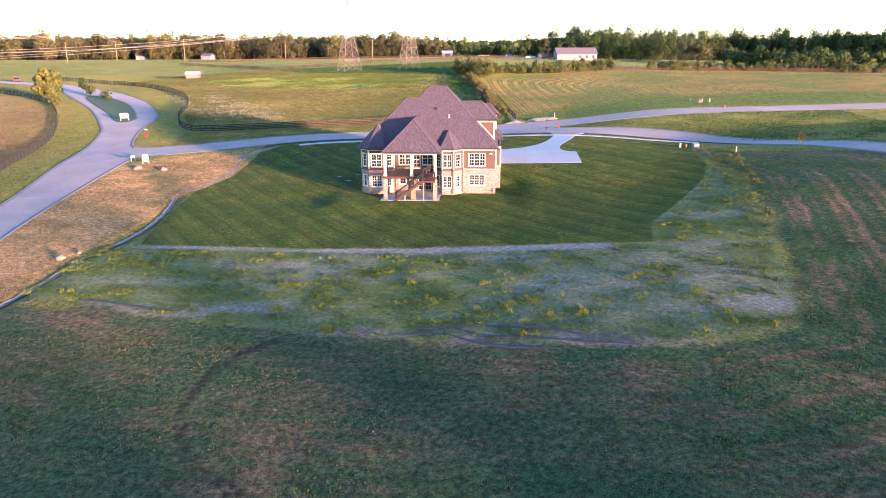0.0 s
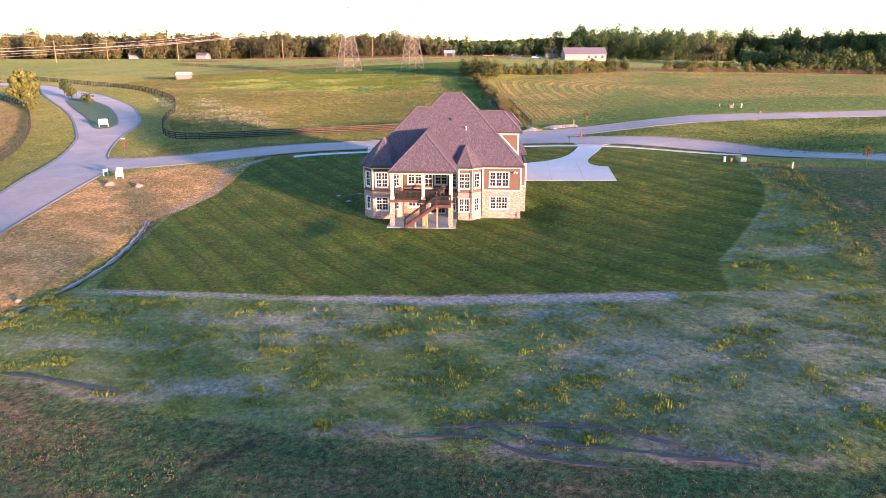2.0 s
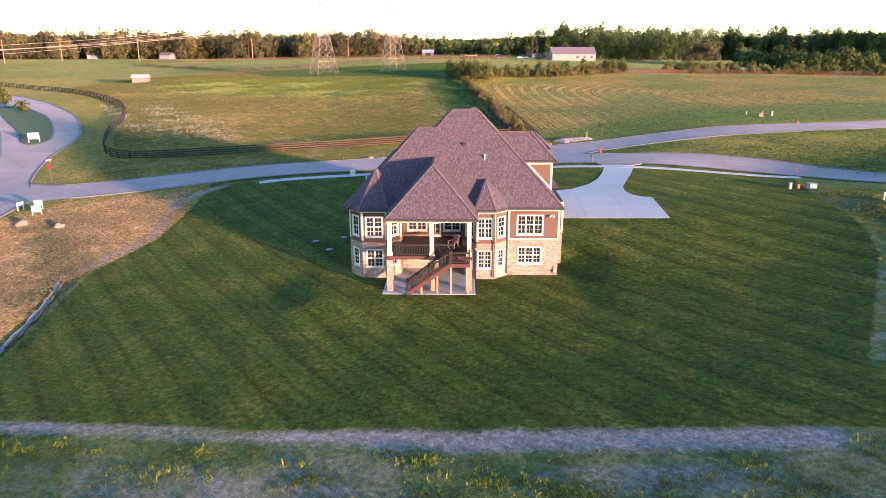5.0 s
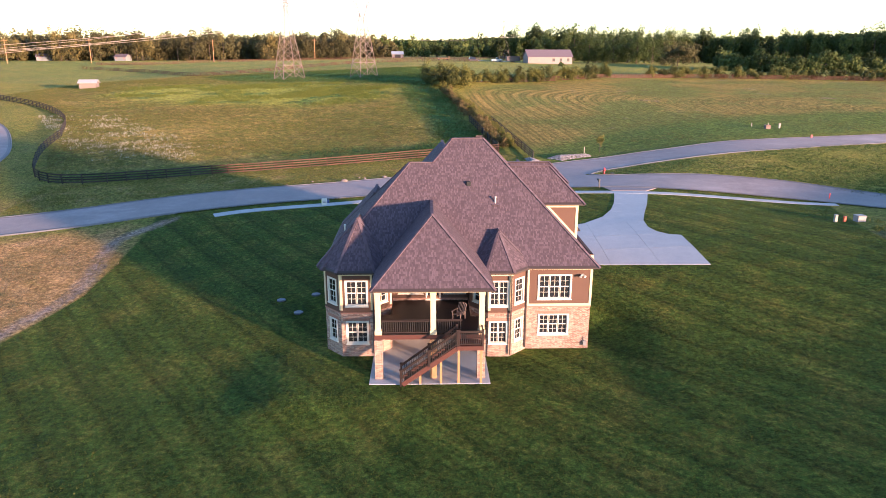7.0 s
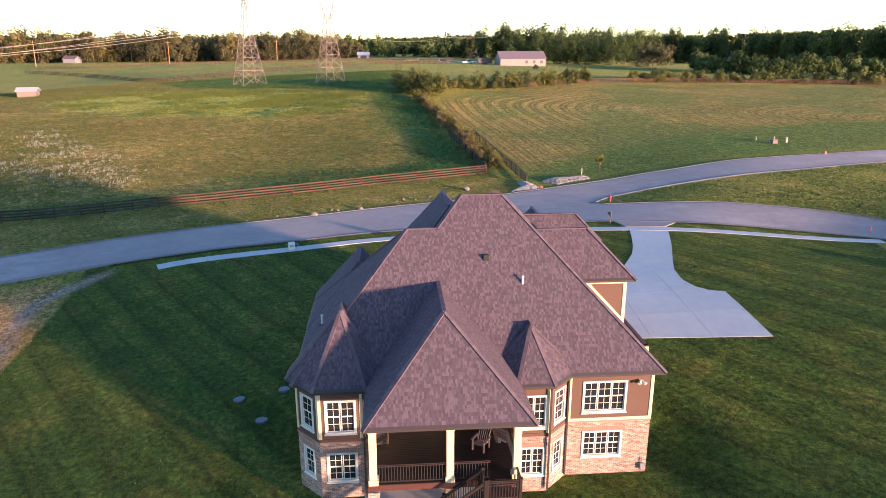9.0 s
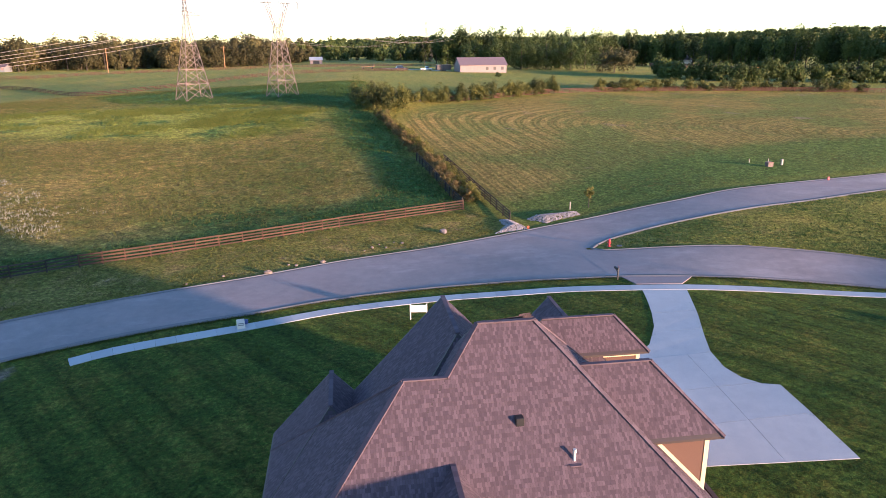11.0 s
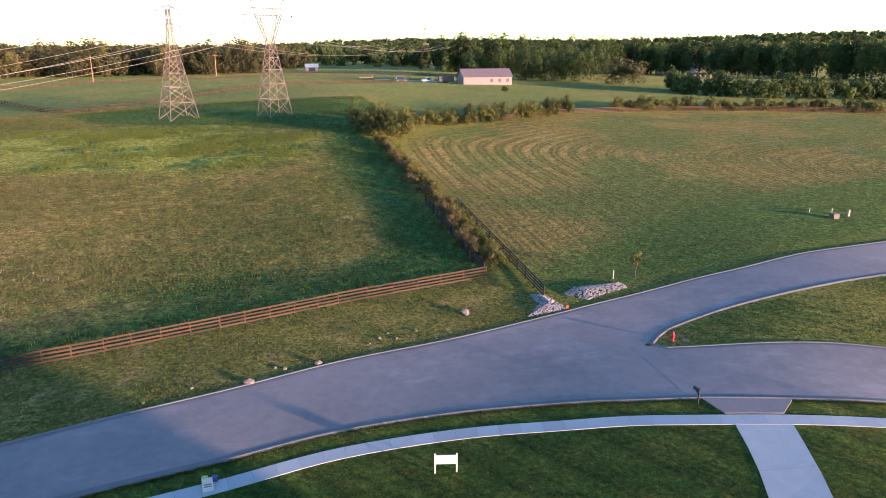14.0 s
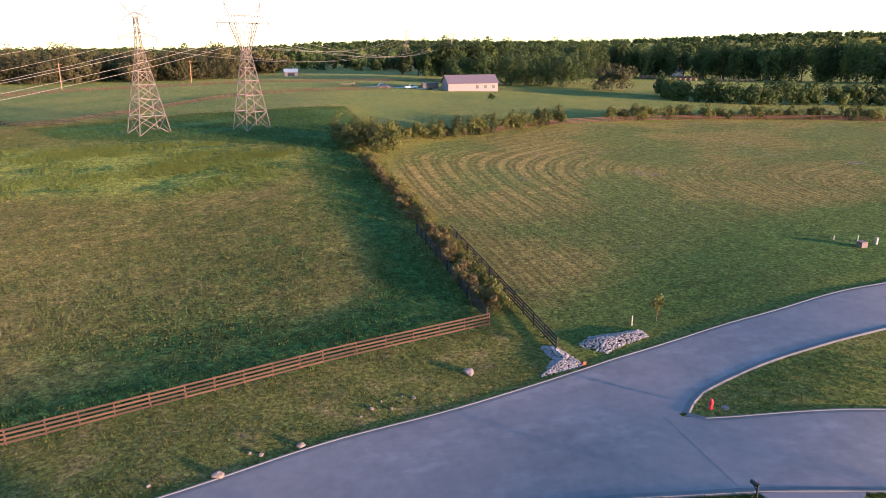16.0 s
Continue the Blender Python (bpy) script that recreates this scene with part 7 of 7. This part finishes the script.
def dry_only(x, y, soft=5.0):
    """Keeps the places outside the green hollow, with a ragged edge."""
    k = (inside(LUSH, x, y) + r.normal(0, soft, len(x)) < 0) & (inside(WEEDS, x, y) + r.normal(0, 4.0, len(x)) < 0)
    return x[k], y[k]


x, y = dry_only(*strew(PASTURE, 40000, 9, 0.1, 0.7))
tufts("pasture_grass", x, y, r.uniform(0.08, 0.24, len(x)), 0.5, 5, PASTUREBLADE, "tall uncut pasture grass", 10, 0.055)
x, y = dry_only(*strew(PASTURE, 30000, 11, 0.07, 1.0))
tufts("pasture_seed_heads", x, y, r.uniform(0.08, 0.24, len(x)), 0.5, 5, SEEDBLADE, "pale seed heads in the pasture", 12, 0.05)
x, y = strew(LUSH, 15000, 33, 0.12, 0.6)
tufts("lush_grass", x, y, r.uniform(0.15, 0.4, len(x)), 0.4, 5, GREENBLADE, "lush dark green pasture grass", 34, 0.04)
x, y = strew(LAWN, 42000, 31)
keep = inside([(-8, 2.5), (12.5, 2.5), (12.5, 23), (-8, 17.5)], x, y) < 0
keep &= (inside(DRIVE, x, y) < 0.05) & (inside([(-3.9, -0.5), (4.0, -0.5), (4.0, 6), (-3.9, 6)], x, y) < 0) & (inside_line(walk_far[::4], x, y) > 1.5) & (inside([(21.5, 44), (22.2, 39), (26.6, 39), (28.5, 43)], x, y) < 0)
x, y = x[keep], y[keep]
tufts("lawn_grass", x, y, r.uniform(0.05, 0.10, len(x)), 0.28, 5, TURFBLADE, "short mown lawn grass", 32, 0.02)
edge = smooth_line(NEAR_EDGE[3:] + NEAR_EDGE_2[1:5], 0.03)
tn = np.gradient(edge, axis=0)
tn /= np.linalg.norm(tn, axis=1)[:, None]
off = r.uniform(0.18, 0.6, len(edge))
x, y = edge[:, 0] + tn[:, 1] * off, edge[:, 1] - tn[:, 0] * off
keep = inside([(21.5, 45), (22.0, 39), (27.0, 39), (28.7, 44)], x, y) < 0
x, y = x[keep], y[keep]
tufts("kerb_grass", x, y, r.uniform(0.08, 0.16, len(x)), 0.12, 5, TURFBLADE, "turf grown up against the kerb", 36, 0.02)
x, y = strew(VERGE, 6000, 13, 0.3, 1.0)
tufts("verge_grass", x, y, r.uniform(0.06, 0.18, len(x)), 0.3, 6, PASTUREBLADE, "rough verge grass", 14, 0.03)
x, y = strew([(24, 55.6), (32, 58.2), (46, 60.5), (87, 69.5), (87, 40), (70, 14), (49, 45.8), (36, 51.2), (25.5, 52.6)], 7000, 15, 0.2, 1.0)
tufts("island_grass", x, y, r.uniform(0.08, 0.22, len(x)), 0.25, 6, GREENBLADE, "rough grass between the two streets", 16, 0.03)
x, y = strew(HAY, 9000, 17, 0.12, 1.2)
tufts("hay_stubble", x, y, r.uniform(0.05, 0.13, len(x)), 0.35, 6, SEEDBLADE, "cut hay stubble", 18, 0.04)
x, y = strew([(-62, 0), (-68.6, 17.3), (-75.9, 36.8), (-81, 51.3), (-88.2, 64.7), (-98, 79.2), (-125, 70), (-105, 10)], 6000, 27, 0.15, 1.0)
tufts("wild_grass", x, y, r.uniform(0.15, 0.45, len(x)), 0.45, 6, STRAWBLADE, "tall dry grass in the field across the road", 28, 0.045)
x, y = strew(STRAW, 6000, 19, 0.3, 1.2)
tufts("straw_lot_grass", x, y, r.uniform(0.06, 0.18, len(x)), 0.25, 6, STRAWBLADE, "dry grass on the empty lot", 20, 0.028)
x, y = strew([(41, 12), (43, 24), (46, 29), (50, 26), (47, 14), (45, 3), (42, -10), (39, -18), (37, -16), (40, 0)], 600, 21, 0.5, 1.0)
tufts("bank_weeds", x, y, r.uniform(0.1, 0.35, len(x)), 0.35, 8, PASTUREBLADE, "tall weeds along the lawn's edge", 22, 0.04)
cx, cy = strew(WEEDS, 90, 23, 0.09, 2.0)
m = np.repeat(r.uniform(0.7, 2.4, len(cx)), 100)
x, y = np.repeat(cx, 100) + r.normal(0, 1, len(m)) * m * 1.5, np.repeat(cy, 100) + r.normal(0, 1, len(m)) * m
tufts("goldenrod", x, y, r.uniform(0.2, 0.45, len(x)), 0.4, 6, GOLDBLADE, "yellow-green weeds in the pasture hollow", 24, 0.05)
x, y = strew([(-84, 112), (-66, 84), (-52, 66), (-38, 66), (-34, 78), (-50, 92), (-66, 112)], 1600, 25, 0.3, 2.5)
tufts("pale_flowers", x, y, r.uniform(0.2, 0.45, len(x)), 0.35, 5, PALEBLADE, "pale flowering weeds in the pasture", 26, 0.04)

# ---- bales before the far woods ----
HAYBALE = plain("weathered_hay", (0.20, 0.10, 0.055), 0.95, 0.35, 1.5, 12.0, bumpy=0.5)
for k in range(9):
    bx, by = (204 + 2.6 * k, 436 - 0.9 * k) if k < 4 else (212 + 2.6 * k, 434 - 0.9 * k)
    bm = bmesh.new()
    bar(bm, (-0.9, 0, 1.1), (0.9, 0, 1.1), 1.15, 18)
    bale = part("hay_bale", bm, HAYBALE)
    bale.matrix_world = pose(bx, by, ground_z(bx, by), 0, 0, 20 + 7 * (k % 3))
    tagged(bale, "weathered brown round hay bale before the woods", "hay bale", "round bales")
